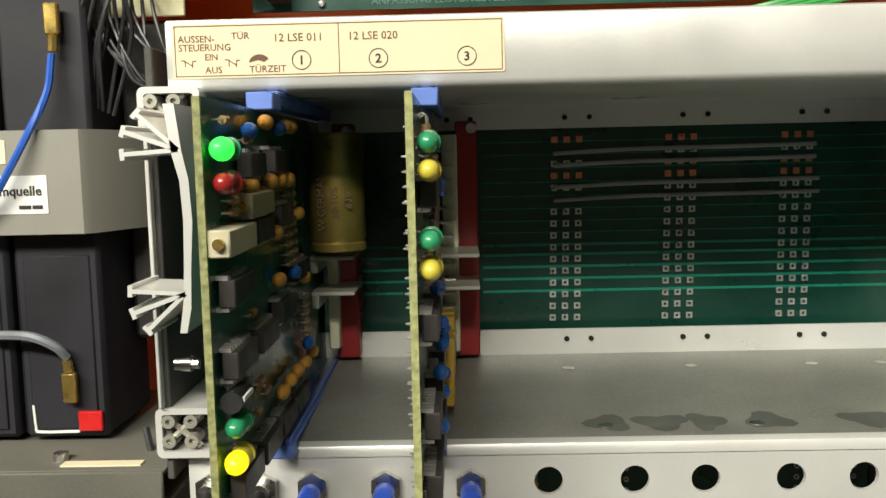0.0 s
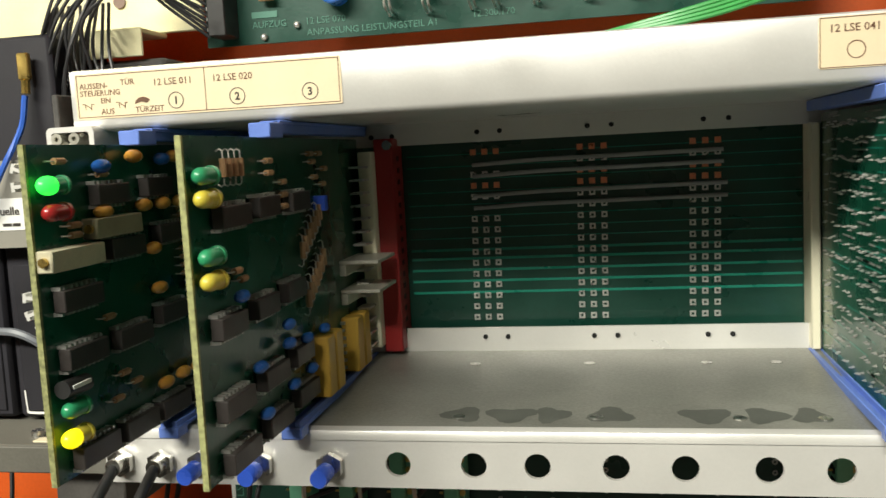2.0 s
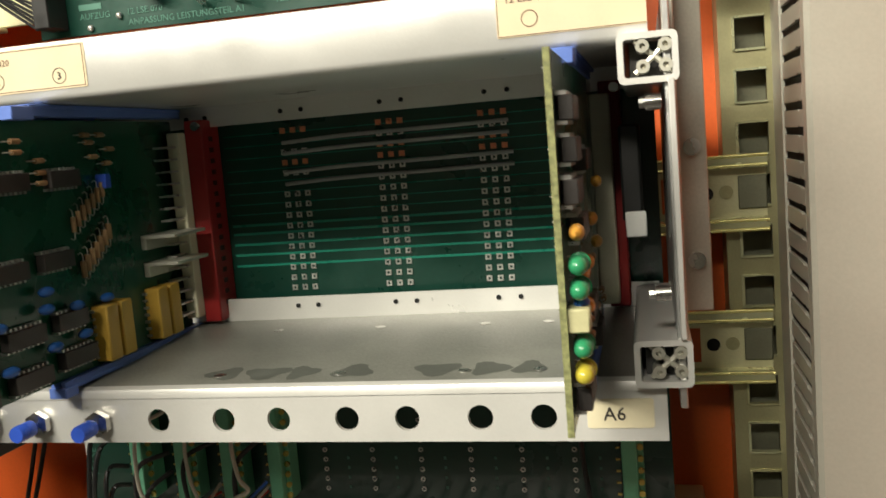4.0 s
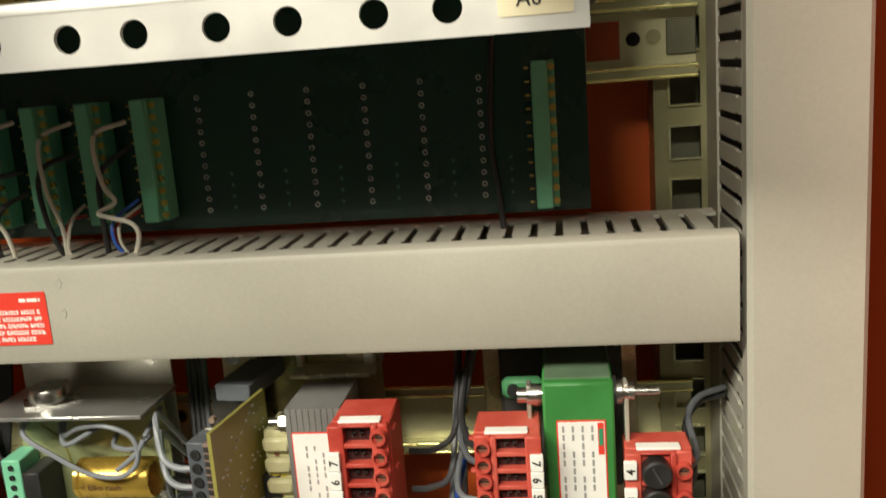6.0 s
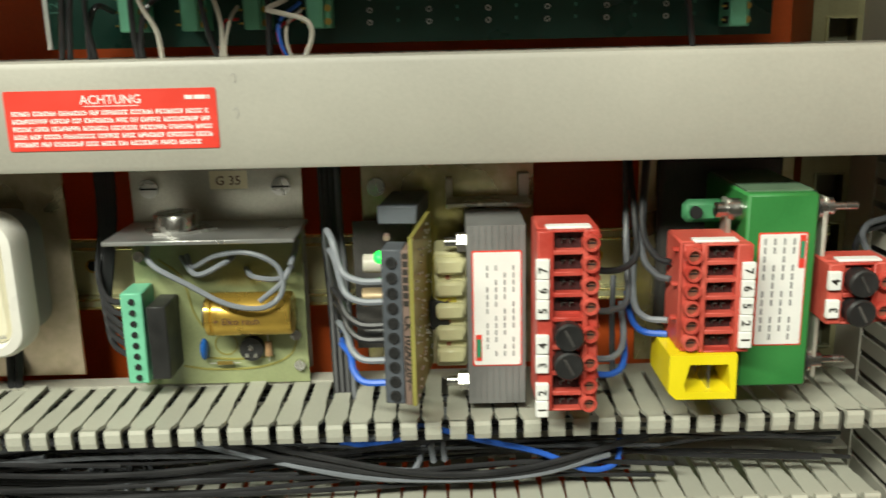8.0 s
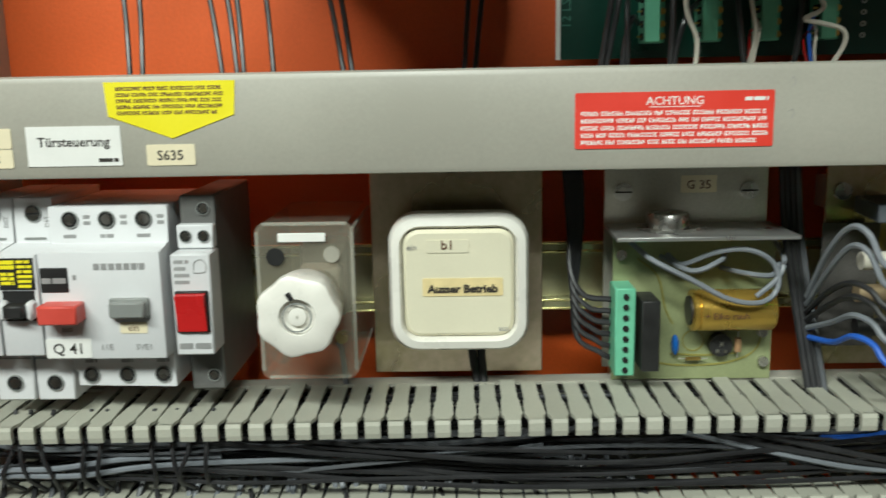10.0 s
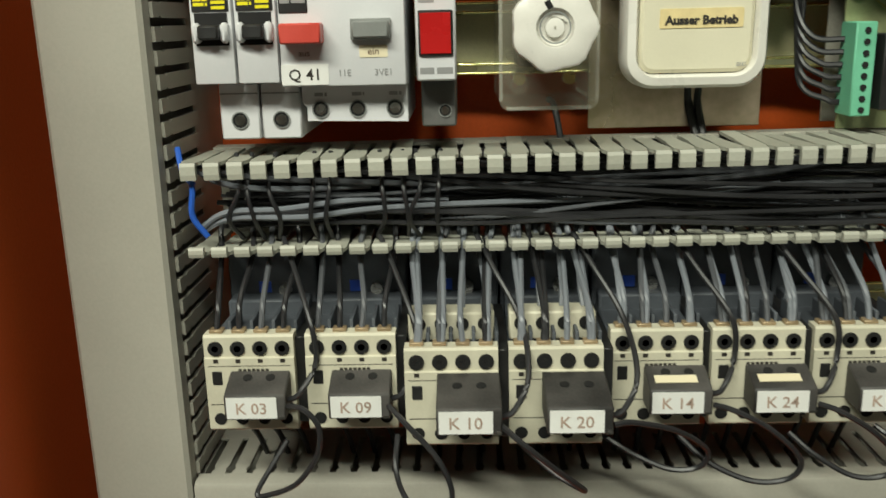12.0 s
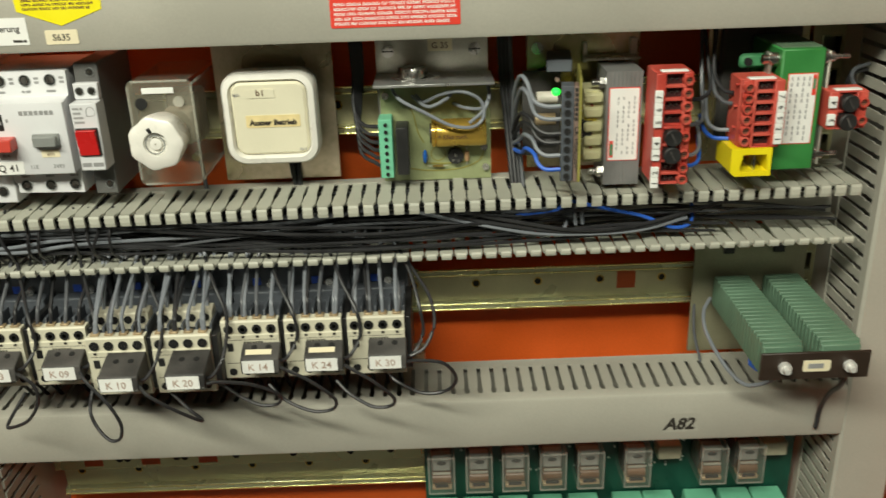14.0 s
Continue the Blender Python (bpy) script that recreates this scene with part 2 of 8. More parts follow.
def ball(bm, c, rx, ry, rz, n=12):
    bmesh.ops.create_uvsphere(bm, u_segments=n, v_segments=max(6, n // 2 + 1), radius=1, matrix=Matrix.Translation(c) @ Matrix.Diagonal((rx, ry, rz, 1)))


def lathe(bm, profile, c, axis, n=20, ring=False):
    """profile: (radius, height) rows turned about the axis through c; ring: closed on itself, with no caps."""
    m = Matrix.Translation(c) @ AXIS[axis]
    rings = []
    for r, h in profile:
        rings.append([bm.verts.new(m @ Vector((r * math.cos(2 * math.pi * k / n), r * math.sin(2 * math.pi * k / n), h))) for k in range(n)])
    for a, b in zip(rings, rings[1:] + rings[:1] if ring else rings[1:]):
        for k in range(n):
            bm.faces.new((a[k], a[(k + 1) % n], b[(k + 1) % n], b[k]))
    if not ring:
        bm.faces.new(rings[0]), bm.faces.new(rings[-1])


def prism(bm, outline, axis, a0, a1):
    """Extrudes an outline of two coordinates (the other two axes, in order) from a0 to a1."""
    def place(p, a):
        return {"x": (a, p[0], p[1]), "y": (p[0], a, p[1]), "z": (p[0], p[1], a)}[axis]
    u = [bm.verts.new(place(p, a0)) for p in outline]
    w = [bm.verts.new(place(p, a1)) for p in outline]
    bm.faces.new(u), bm.faces.new(w)
    for k in range(len(u)):
        j = (k + 1) % len(u)
        bm.faces.new((u[k], u[j], w[j], w[k]))


def rounded(x0, x1, z0, z1, r, n=5):
    out = []
    for cx, cz, a in ((x1 - r, z0 + r, -90), (x1 - r, z1 - r, 0), (x0 + r, z1 - r, 90), (x0 + r, z0 + r, 180)):
        for k in range(n + 1):
            t = radians(a + 90 * k / n)
            out.append((cx + r * math.cos(t), cz + r * math.sin(t)))
    return out


def smooth_path(pts, steps=6):
    p = [Vector(q) for q in pts]
    p = [2 * p[0] - p[1], *p, 2 * p[-1] - p[-2]]
    out = []
    for i in range(1, len(p) - 2):
        for s in range(steps):
            t = s / steps
            out.append(0.5 * (2 * p[i] + (p[i + 1] - p[i - 1]) * t + (2 * p[i - 1] - 5 * p[i] + 4 * p[i + 1] - p[i + 2]) * t * t + (3 * p[i] - p[i - 1] - 3 * p[i + 1] + p[i + 2]) * t ** 3))
    return out + [p[-2]]


def tube(bm, pts, r, n=7, steps=6):
    path = smooth_path(pts, steps) if len(pts) > 2 else [Vector(q) for q in pts]
    rings, ref = [], Vector((0.31, 0.52, 0.8))
    for i, q in enumerate(path):
        d = (path[min(i + 1, len(path) - 1)] - path[max(i - 1, 0)]).normalized()
        u = d.cross(ref).normalized()
        w = d.cross(u)
        rings.append([bm.verts.new(q + r * (math.cos(2 * math.pi * k / n) * u + math.sin(2 * math.pi * k / n) * w)) for k in range(n)])
    for a, b in zip(rings, rings[1:]):
        for k in range(n):
            bm.faces.new((a[k], a[(k + 1) % n], b[(k + 1) % n], b[k]))
    bm.faces.new(rings[0]), bm.faces.new(rings[-1])


def shell(bm, m, name, o, smooth):
    bm.transform(Matrix.Translation(-Vector(o)))
    bmesh.ops.recalc_face_normals(bm, faces=bm.faces)
    me = bpy.data.meshes.new(name)
    bm.to_mesh(me)
    bm.free()
    me.materials.append(m)
    if smooth:
        me.shade_smooth()
        me.set_sharp_from_angle(angle=radians(38))
    ob = new(name, me)
    ORIGIN[ob.name] = Vector(o)
    return ob


def thing(name, loc, label, category, group="", kind=""):
    ob = new(name)
    ob.empty_display_size = 0.01
    ob.location = loc
    ORIGIN[ob.name] = Vector(loc)
    return tagged(ob, label, category, group, kind)


def part(name, bm, material, parent, label="", smooth=True, kind=""):
    ob = shell(bm, material, name, ORIGIN[parent.name], smooth)
    ob.parent = parent
    return tagged(ob, label, kind=kind)


def solid(name, bm, material, label, category, group="", kind="", smooth=True):
    """A thing of one single mesh, with its origin at its foot."""
    v = np.array([q.co for q in bm.verts])
    lo, hi = v.min(0), v.max(0)
    o = ((lo[0] + hi[0]) / 2, (lo[1] + hi[1]) / 2, lo[2])
    ob = shell(bm, material, name, o, smooth)
    ob.location = o
    return tagged(ob, label, category, group, kind)


def made(fn, *a, **k):
    bm = bmesh.new()
    fn(bm, *a, **k)
    return bm


def boxes(*rows, b=0.0):
    bm = bmesh.new()
    for r in rows:
        box(bm, *r, b=b)
    return bm


def text(words, size, at, material, parent, name="lettering", turn=(90, 0, 0), align="LEFT", squeeze=1.0, bold=0.0):
    """Letters as a thin mesh; at is the baseline's start (or middle)."""
    cu = bpy.data.curves.new(name, "FONT")
    cu.body, cu.size, cu.align_x, cu.extrude, cu.offset = words, size, align, 0.00006, bold
    cu.resolution_u = 2
    tmp = bpy.data.objects.new(name, cu)
    me = bpy.data.meshes.new_from_object(tmp)
    bpy.data.objects.remove(tmp)
    me.name = name
    m = Matrix.Translation(Vector(at) - ORIGIN[parent.name]) @ Euler([radians(a) for a in turn]).to_matrix().to_4x4() @ Matrix.Diagonal((squeeze, 1, 1, 1))
    me.transform(m)
    me.materials.append(material)
    ob = new(name, me)
    ORIGIN[ob.name] = ORIGIN[parent.name]
    ob.parent = parent
    return ob


def bars(x0, x1, z0, z1, rows, y, material, parent, fill=0.55, seed=1, name="print_bar", gap=0.25):
    """Rows of short bars where the print is too small to read."""
    rng = random.Random(seed)
    bm = bmesh.new()
    h = (z1 - z0) / rows
    for r in range(rows):
        z = z1 - (r + 0.5) * h
        x = x0
        while x < x1 - h * 0.3:
            w = min(h * rng.uniform(0.8, 3.2), x1 - x)
            box(bm, x, x + w, y - 0.00012, y, z - h * fill / 2, z + h * fill / 2)
            x += w + h * gap
    return part(name, bm, material, parent, smooth=False, kind="stuff")


def small_print(x0, x1, z0, z1, rows, y, material, parent, seed=1):
    """Lines of capitals too small to read: narrow upright marks grouped into words."""
    rng = random.Random(seed)
    bm = bmesh.new()
    h = (z1 - z0) / rows
    for r in range(rows):
        z, x = z1 - (r + 0.5) * h, x0
        end = x1 if r < rows - 1 else x1 - (x1 - x0) * 0.06
        while x < end - h * 0.3:
            for k in range(rng.randint(3, 10)):
                w = h * rng.uniform(0.22, 0.46)
                if x + w > end:
                    break
                lo, hi = rng.choice(((-0.3, 0.3), (-0.3, 0.3), (-0.3, 0.08), (-0.1, 0.3)))
                box(bm, x, x + w * 0.45, y - 0.00012, y, z - 0.30 * h, z + 0.30 * h)
                box(bm, x + w * 0.45, x + w, y - 0.00012, y, z + lo * h, z + (lo + 0.16) * h)
                box(bm, x + w * 0.45, x + w, y - 0.00012, y, z + (hi - 0.16) * h, z + hi * h)
                x += w + h * 0.10
            x += h * 0.30
    return part("print_bar", bm, material, parent, smooth=False, kind="stuff")


def label(parent, x0, x1, z0, z1, y, material=LABEL, name="paper_label", lab="", r=0.0006, thick=0.0003):
    bm = bmesh.new()
    prism(bm, rounded(x0, x1, z0, z1, r, 3), "y", y - thick, y)
    return part(name, bm, material, parent, lab, smooth=False)


def wire(pts, r, material, lab, name="wire", group="", n=7):
    return solid(name, made(tube, pts, r, n), material, lab, "wire", group)


# ---- room and cabinet ----
# Unseen room shell, added to throw lamp light back onto the cabinet.
def room():
    t = 0.1
    for name, r, m in (("floor", (-2.2, 2.2, -2.4, 0.49, -t, 0), CONCRETE), ("ceiling", (-2.2, 2.2, -2.4, 0.49, 2.7, 2.7 + t), PLASTER),
                       ("wall_south", (-2.2, 2.2, -2.4 - t, -2.4, 0, 2.7), PLASTER), ("wall_north", (-2.2, 2.2, 0.49, 0.49 + t, 0, 2.7), PLASTER),
                       ("wall_west", (-2.2 - t, -2.2, -2.4, 0.49, 0, 2.7), PLASTER), ("wall_east", (2.2, 2.2 + t, -2.4, 0.49, 0, 2.7), PLASTER)):
        solid(name, boxes(r), m, "plain unseen room surface added to bounce light", "wall" if "wall" in name else name, kind="structure")


room()

BACK = 0.425
YF = 0.337
DUCT_BACK = 0.397
PANEL = 0.446
PITCH = 0.0104


def cabinet():
    c = thing("control_cabinet", (0, PANEL, 0.45), "orange painted steel control cabinet standing open", "cabinet", kind="structure")
    part("back_panel", boxes((-0.452, 0.354, PANEL, PANEL + 0.004, 0.45, 2.05), b=0.001), ORANGE, c, "orange mounting panel")
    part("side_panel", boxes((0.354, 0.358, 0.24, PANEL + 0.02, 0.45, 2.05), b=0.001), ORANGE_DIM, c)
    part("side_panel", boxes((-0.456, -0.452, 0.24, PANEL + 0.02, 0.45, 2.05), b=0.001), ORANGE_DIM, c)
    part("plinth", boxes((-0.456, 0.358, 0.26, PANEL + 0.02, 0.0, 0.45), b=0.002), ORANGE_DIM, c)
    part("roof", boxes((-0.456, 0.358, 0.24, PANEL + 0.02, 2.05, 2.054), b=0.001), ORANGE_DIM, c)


cabinet()


def din_rail(z, x0, x1, lab, holes=True, h=0.035, name="mounting_rail", y=BACK):
    """Top-hat rail: a channel with two flanges and a row of slots."""
    d = thing(name, ((x0 + x1) / 2, BACK, z), lab, "rail")
    for s in (-1, 1):
        a, b = z + s * h / 2, z + s * (h / 2 - 0.0045)
        part("flange", boxes((x0, x1, y - 0.0075, y - 0.0063, min(a, b), max(a, b)), (x0, x1, y - 0.0075, y, min(b, b - s * 0.0012), max(b, b - s * 0.0012)), b=0.0003), ZINC, d)
        # Rounded edges in a brighter zinc, added to give the flanges glints.
        part("rolled_edge", made(tube, [(x0, y - 0.0072, a), (x1, y - 0.0072, a)], 0.0009, 10), ZINC_BRIGHT, d)
        part("rolled_edge", made(tube, [(x0, y - 0.0070, b), (x1, y - 0.0070, b)], 0.0009, 10), ZINC_BRIGHT, d)
    part("web", boxes((x0, x1, y - 0.0014, y - 0.0002, z - h / 2 + 0.005, z + h / 2 - 0.005)), ZINC_PALE, d)
    for x in (x0 + 0.006, (x0 + x1) / 2, x1 - 0.006):
        part("stand_off", boxes((x - 0.005, x + 0.005, y + 0.0001, PANEL - 0.0003, z - 0.008, z + 0.008), b=0.0006), ZINC_PALE, d)
    if holes:
        x = x0 + 0.0155
        while x < x1 - 0.01:
            r = part("hole_rim", made(lathe, [(0.0026, 0), (0.0036, 0), (0.0036, 0.0005), (0.0026, 0.0005)], (x, y - 0.0020, z + 0.003), "y", 16, ring=True), BRASS, d)
            part("slot_hole", made(cyl, (x, y - 0.0016, z + 0.003), "y", 0.0028, 0.0006, 14), DARK, r)
            x += 0.0505
    return d


# ---- wiring ducts ----
def finger_mesh(name, outline_len, w, lip):
    """One duct finger: it reaches from the wall to the open edge and ends in a folded lip."""
    bm = bmesh.new()
    h = w / 2
    y0, y1 = 0.0, outline_len
    if lip:
        k, q = PITCH / 2 - 0.0004, PITCH / 2 - 0.0009
        prism(bm, [(-h, y1), (-h, y0 + 0.0250), (-q, y0 + 0.0215), (-k, y0 + 0.0065), (-q, y0 + 0.0045), (-h * 0.97, y0 + 0.0030), (-h * 0.95, y0), (h * 0.95, y0), (h * 0.97, y0 + 0.0030), (q, y0 + 0.0045), (k, y0 + 0.0065), (q, y0 + 0.0215), (h, y0 + 0.0250), (h, y1)], "z", 0, 0.0016)
    else:
        prism(bm, [(-h, y1), (-h, y0 + 0.012), (-h * 0.72, y0 + 0.009), (-h * 0.95, y0 + 0.0065), (-h * 0.95, y0), (h * 0.95, y0), (h * 0.95, y0 + 0.0065), (h * 0.72, y0 + 0.009), (h, y0 + 0.012), (h, y1)], "z", 0, 0.0016)
    if lip:
        prism(bm, [(y0 - 0.0012, 0.0016), (y0 + 0.0008, 0.0016), (y0 + 0.0008, -lip), (y0 - 0.0012, -lip), (y0 - 0.0018, -lip * 0.6), (y0 - 0.0018, 0.0)], "x", -h * 0.93, h * 0.93)
    bmesh.ops.recalc_face_normals(bm, faces=bm.faces)
    me = bpy.data.meshes.new(name)
    bm.to_mesh(me)
    bm.free()
    me.materials.append(DUCT_TOOTH if lip else DUCT)
    return me


def comb(parent, mesh, xs, y, z, flip=False, vertical=None, jitter=0.0):
    rng = random.Random(int(z * 1000) + len(xs))
    for x in xs:
        ob = new("duct_finger", mesh)
        ob.parent = parent
        if vertical is None:
            m = pose(x, y, z, rng.uniform(-jitter, jitter) * 4, 0, rng.uniform(-jitter, jitter)) @ (pose(0, 0, 0, 0, 180, 0) if flip else Matrix.Identity(4))
        else:
            m = pose(vertical, y, x, 0, 90, 0)
        ob.matrix_basis = Matrix.Translation(-ORIGIN[parent.name]) @ m


def covered_duct(z0, z1, x0, x1, lab, phase):
    d = thing("wiring_duct", (0, BACK, z0), lab, "wiring duct", "horizontal wiring ducts")
    bm = bmesh.new()
    prism(bm, [(YF + 0.0028, z0), (YF + 0.0008, z0 + 0.0004), (YF, z0 + 0.0025), (YF, z1 - 0.0032), (YF + 0.0009, z1 - 0.0009), (YF + 0.003, z1), (YF + 0.0105, z1), (YF + 0.0105, z1 - 0.0014), (YF + 0.003, z1 - 0.0014), (YF + 0.0018, z1 - 0.003),
               (YF + 0.0018, z0 + 0.0025), (YF + 0.003, z0 + 0.0014), (YF + 0.0105, z0 + 0.0014), (YF + 0.0105, z0)], "x", x0, x1)
    part("cover", bm, DUCT, d, "smooth grey snap-on cover")
    part("rear_wall", boxes((x0, x1, DUCT_BACK - 0.0018, DUCT_BACK, z0, z1 - 0.0004)), DUCT, d)
    part("side_wall", boxes((x0, x1, 0.387, DUCT_BACK - 0.0020, z1 - 0.0022, z1 - 0.0006)), DUCT, d)
    part("side_wall", boxes((x0, x1, YF + 0.0108, DUCT_BACK - 0.0020, z0 + 0.0006, z0 + 0.0022)), DUCT, d)
    for x in (x0 + 0.045, (x0 + x1) / 2, x1 - 0.045):
        part("stand_off", boxes((x - 0.008, x + 0.008, DUCT_BACK + 0.0002, PANEL - 0.0003, z0 + 0.006, z1 - 0.008), b=0.0008), ZINC_PALE, d, "zinc stand-off bracket")
    xs = np.arange(x0 + (phase - x0) % PITCH - PITCH / 2 + (PITCH if (phase - x0) % PITCH < PITCH / 2 else 0), x1 - 0.003, PITCH)
    comb(d, FINGER_PLAIN, xs, YF + 0.0075, z1 - 0.0022)
    return d


def open_duct():
    d = thing("open_wiring_duct", (0, BACK, 1.115), "grey slotted wiring duct with its cover off, full of wires", "wiring duct", "horizontal wiring ducts")
    x0, x1 = -0.366, 0.272
    part("rear_wall", boxes((x0, x1, DUCT_BACK - 0.0018, DUCT_BACK, 1.1215, 1.1646)), DUCT, d)
    part("side_wall", boxes((x0, x1, 0.3868, DUCT_BACK - 0.0020, 1.1630, 1.1646)), DUCT, d)
    part("side_wall", boxes((x0, x1, 0.3868, DUCT_BACK - 0.0020, 1.1215, 1.1231)), DUCT, d)
    for x in (x0 + 0.045, (x0 + x1) / 2, x1 - 0.045):
        part("stand_off", boxes((x - 0.008, x + 0.008, DUCT_BACK + 0.0002, PANEL - 0.0003, 1.128, 1.156), b=0.0008), ZINC_PALE, d, "zinc stand-off bracket")
    xs = np.arange(x0 + 0.0045, x1 - 0.002, PITCH)
    off = (-0.031 - xs[0]) % PITCH
    xs = xs + off - (PITCH if off > PITCH / 2 else 0)
    comb(d, FINGER_LIP, xs, YF + 0.001, 1.1630, jitter=0.5)
    comb(d, FINGER_LOW, xs, YF + 0.001, 1.1232, flip=True, jitter=0.5)
    # it hangs a little lower at its breaker end
    d.rotation_euler = (0, -0.0075, 0)
    d.location.z -= 0.0011


FINGER_PLAIN = finger_mesh("duct_finger", 0.043, PITCH - 0.0031, 0)
FINGER_LIP = finger_mesh("duct_finger", 0.049, PITCH - 0.0030, 0.0062)
FINGER_LOW = finger_mesh("duct_finger", 0.049, PITCH - 0.0030, 0.0030)
FINGER_SIDE = finger_mesh("duct_finger", 0.050, PITCH - 0.0034, 0)
covered_duct(1.2725, 1.3155, -0.374, 0.2745, "grey covered wiring duct with a red warning label", 0.187)
covered_duct(0.9625, 1.0045, -0.376, 0.2775, "grey covered wiring duct marked by pen, contactors above", -0.019)
open_duct()


def upright_duct(x0, x1, inner, lab):
    d = thing("upright_wiring_duct", ((x0 + x1) / 2, BACK, 0.5), lab, "wiring duct", "upright wiring ducts")
    bm = bmesh.new()
    prism(bm, [(x0, YF + 0.01), (x0, YF + 0.002), (x0 + 0.002, YF), (x1 - 0.002, YF), (x1, YF + 0.002), (x1, YF + 0.01), (x1 - 0.0015, YF + 0.01), (x1 - 0.0018, YF + 0.0018), (x0 + 0.0018, YF + 0.0018), (x0 + 0.0015, YF + 0.01)], "z", 0.5, 2.0)
    part("cover", bm, DUCT, d, "long grey cover")
    part("rear_wall", boxes((x0, x1, BACK - 0.0022, PANEL - 0.0004, 0.5, 2.0)), DUCT, d)
    outer = x0 if inner > (x0 + x1) / 2 else x1
    part("side_wall", boxes((outer - 0.0008, outer + 0.0008, YF + 0.011, BACK - 0.003, 0.5, 2.0)), DUCT, d)
    part("side_wall", boxes((inner - 0.0008, inner + 0.0008, 0.395, BACK - 0.003, 0.5, 2.0)), DUCT, d)
    comb(d, FINGER_SIDE, np.arange(0.80, 1.62, PITCH), YF + 0.0105, 0, vertical=inner)


upright_duct(0.2775, 0.3215, 0.2775, "grey upright wiring duct with slotted side beside the rack")
upright_duct(-0.4245, -0.3775, -0.3775, "grey upright wiring duct with slotted side beside the breakers")

# ---- rails and perforated strips on the panel ----
din_rail(1.2095, -0.366, 0.268, "yellow zinc mounting rail carrying the devices")
din_rail(1.0585, -0.366, 0.268, "yellow zinc mounting rail carrying the contactors")
din_rail(0.8890, -0.366, -0.045, "yellow zinc mounting rail, empty")
RAIL_A = din_rail(1.4640, 0.215, 0.272, "short yellow zinc mounting rail behind the rack", holes=False, y=BACK - 0.005)
RAIL_B = din_rail(1.3900, 0.215, 0.272, "short yellow zinc mounting rail behind the rack", holes=False, y=BACK - 0.005)

for d, z in ((RAIL_A, 1.4640), (RAIL_B, 1.3900)):
    part("round_hole", made(cyl, (0.2445, BACK - 0.0066, z), "y", 0.0032, 0.0006, 16), DARK, d)
    # Grey disc stands in for a second hole in the rail.
    part("rivet_head", made(cyl, (0.2535, BACK - 0.0068, z + 0.0005), "y", 0.0033, 0.001, 16), STRIP_ZINC, d)
    part("square_opening", boxes((0.2235, 0.2385, BACK - 0.0068, BACK - 0.0063, z - 0.0085, z + 0.0085)), ORANGE_DIM, d)
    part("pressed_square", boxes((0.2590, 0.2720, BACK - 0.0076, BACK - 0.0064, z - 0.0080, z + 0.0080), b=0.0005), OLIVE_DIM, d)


def perforated_strip(x0, x1, z0, z1):
    s = thing("perforated_strip", ((x0 + x1) / 2, BACK, z0), "pale zinc strip with square punched holes", "mounting strip")
    y = BACK - 0.0045
    hole, step = 0.0155, 0.0245
    part("edge", boxes((x0, x0 + 0.007, y, y + 0.0015, z0, z1)), STRIP_ZINC, s)
    part("edge", boxes((x1 - 0.003, x1, y, y + 0.0015, z0, z1)), STRIP_ZINC, s)
    z = z0
    while z < z1:
        part("bridge", boxes((x0 + 0.007, x1 - 0.003, y, y + 0.0015, z + hole, min(z + step, z1))), STRIP_ZINC, s)
        if z + hole < z1:
            bm = bmesh.new()
            for q in ((x0 + 0.0062, x0 + 0.0074, y - 0.0012, y + 0.002, z, z + hole), (x0 + 0.007, x1 - 0.003, y - 0.0012, y + 0.002, z + hole - 0.0006, z + hole + 0.0004), (x0 + 0.007, x1 - 0.003, y - 0.0012, y + 0.002, z - 0.0004, z + 0.0006)):
                box(bm, *q)
            part("hole_rim", bm, ZINC, s, "yellowish rolled rim")
        z += step
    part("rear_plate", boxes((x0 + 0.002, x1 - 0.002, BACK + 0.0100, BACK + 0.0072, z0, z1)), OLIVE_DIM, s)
    for x in (x0, x1 - 0.0015):
        part("side_flange", boxes((x, x + 0.0015, y + 0.0016, PANEL - 0.0003, z0, z1)), STRIP_ZINC, s)


perforated_strip(0.2530, 0.2770, 1.3345 - 0.0245 * 20, 1.56)


# ---- card rack ----
RX0, RX1, RY = -0.0870, 0.2200, 0.274
HOLES = (0.0285, 0.0560, 0.0785, 0.1055, 0.1285, 0.1555, 0.1780)


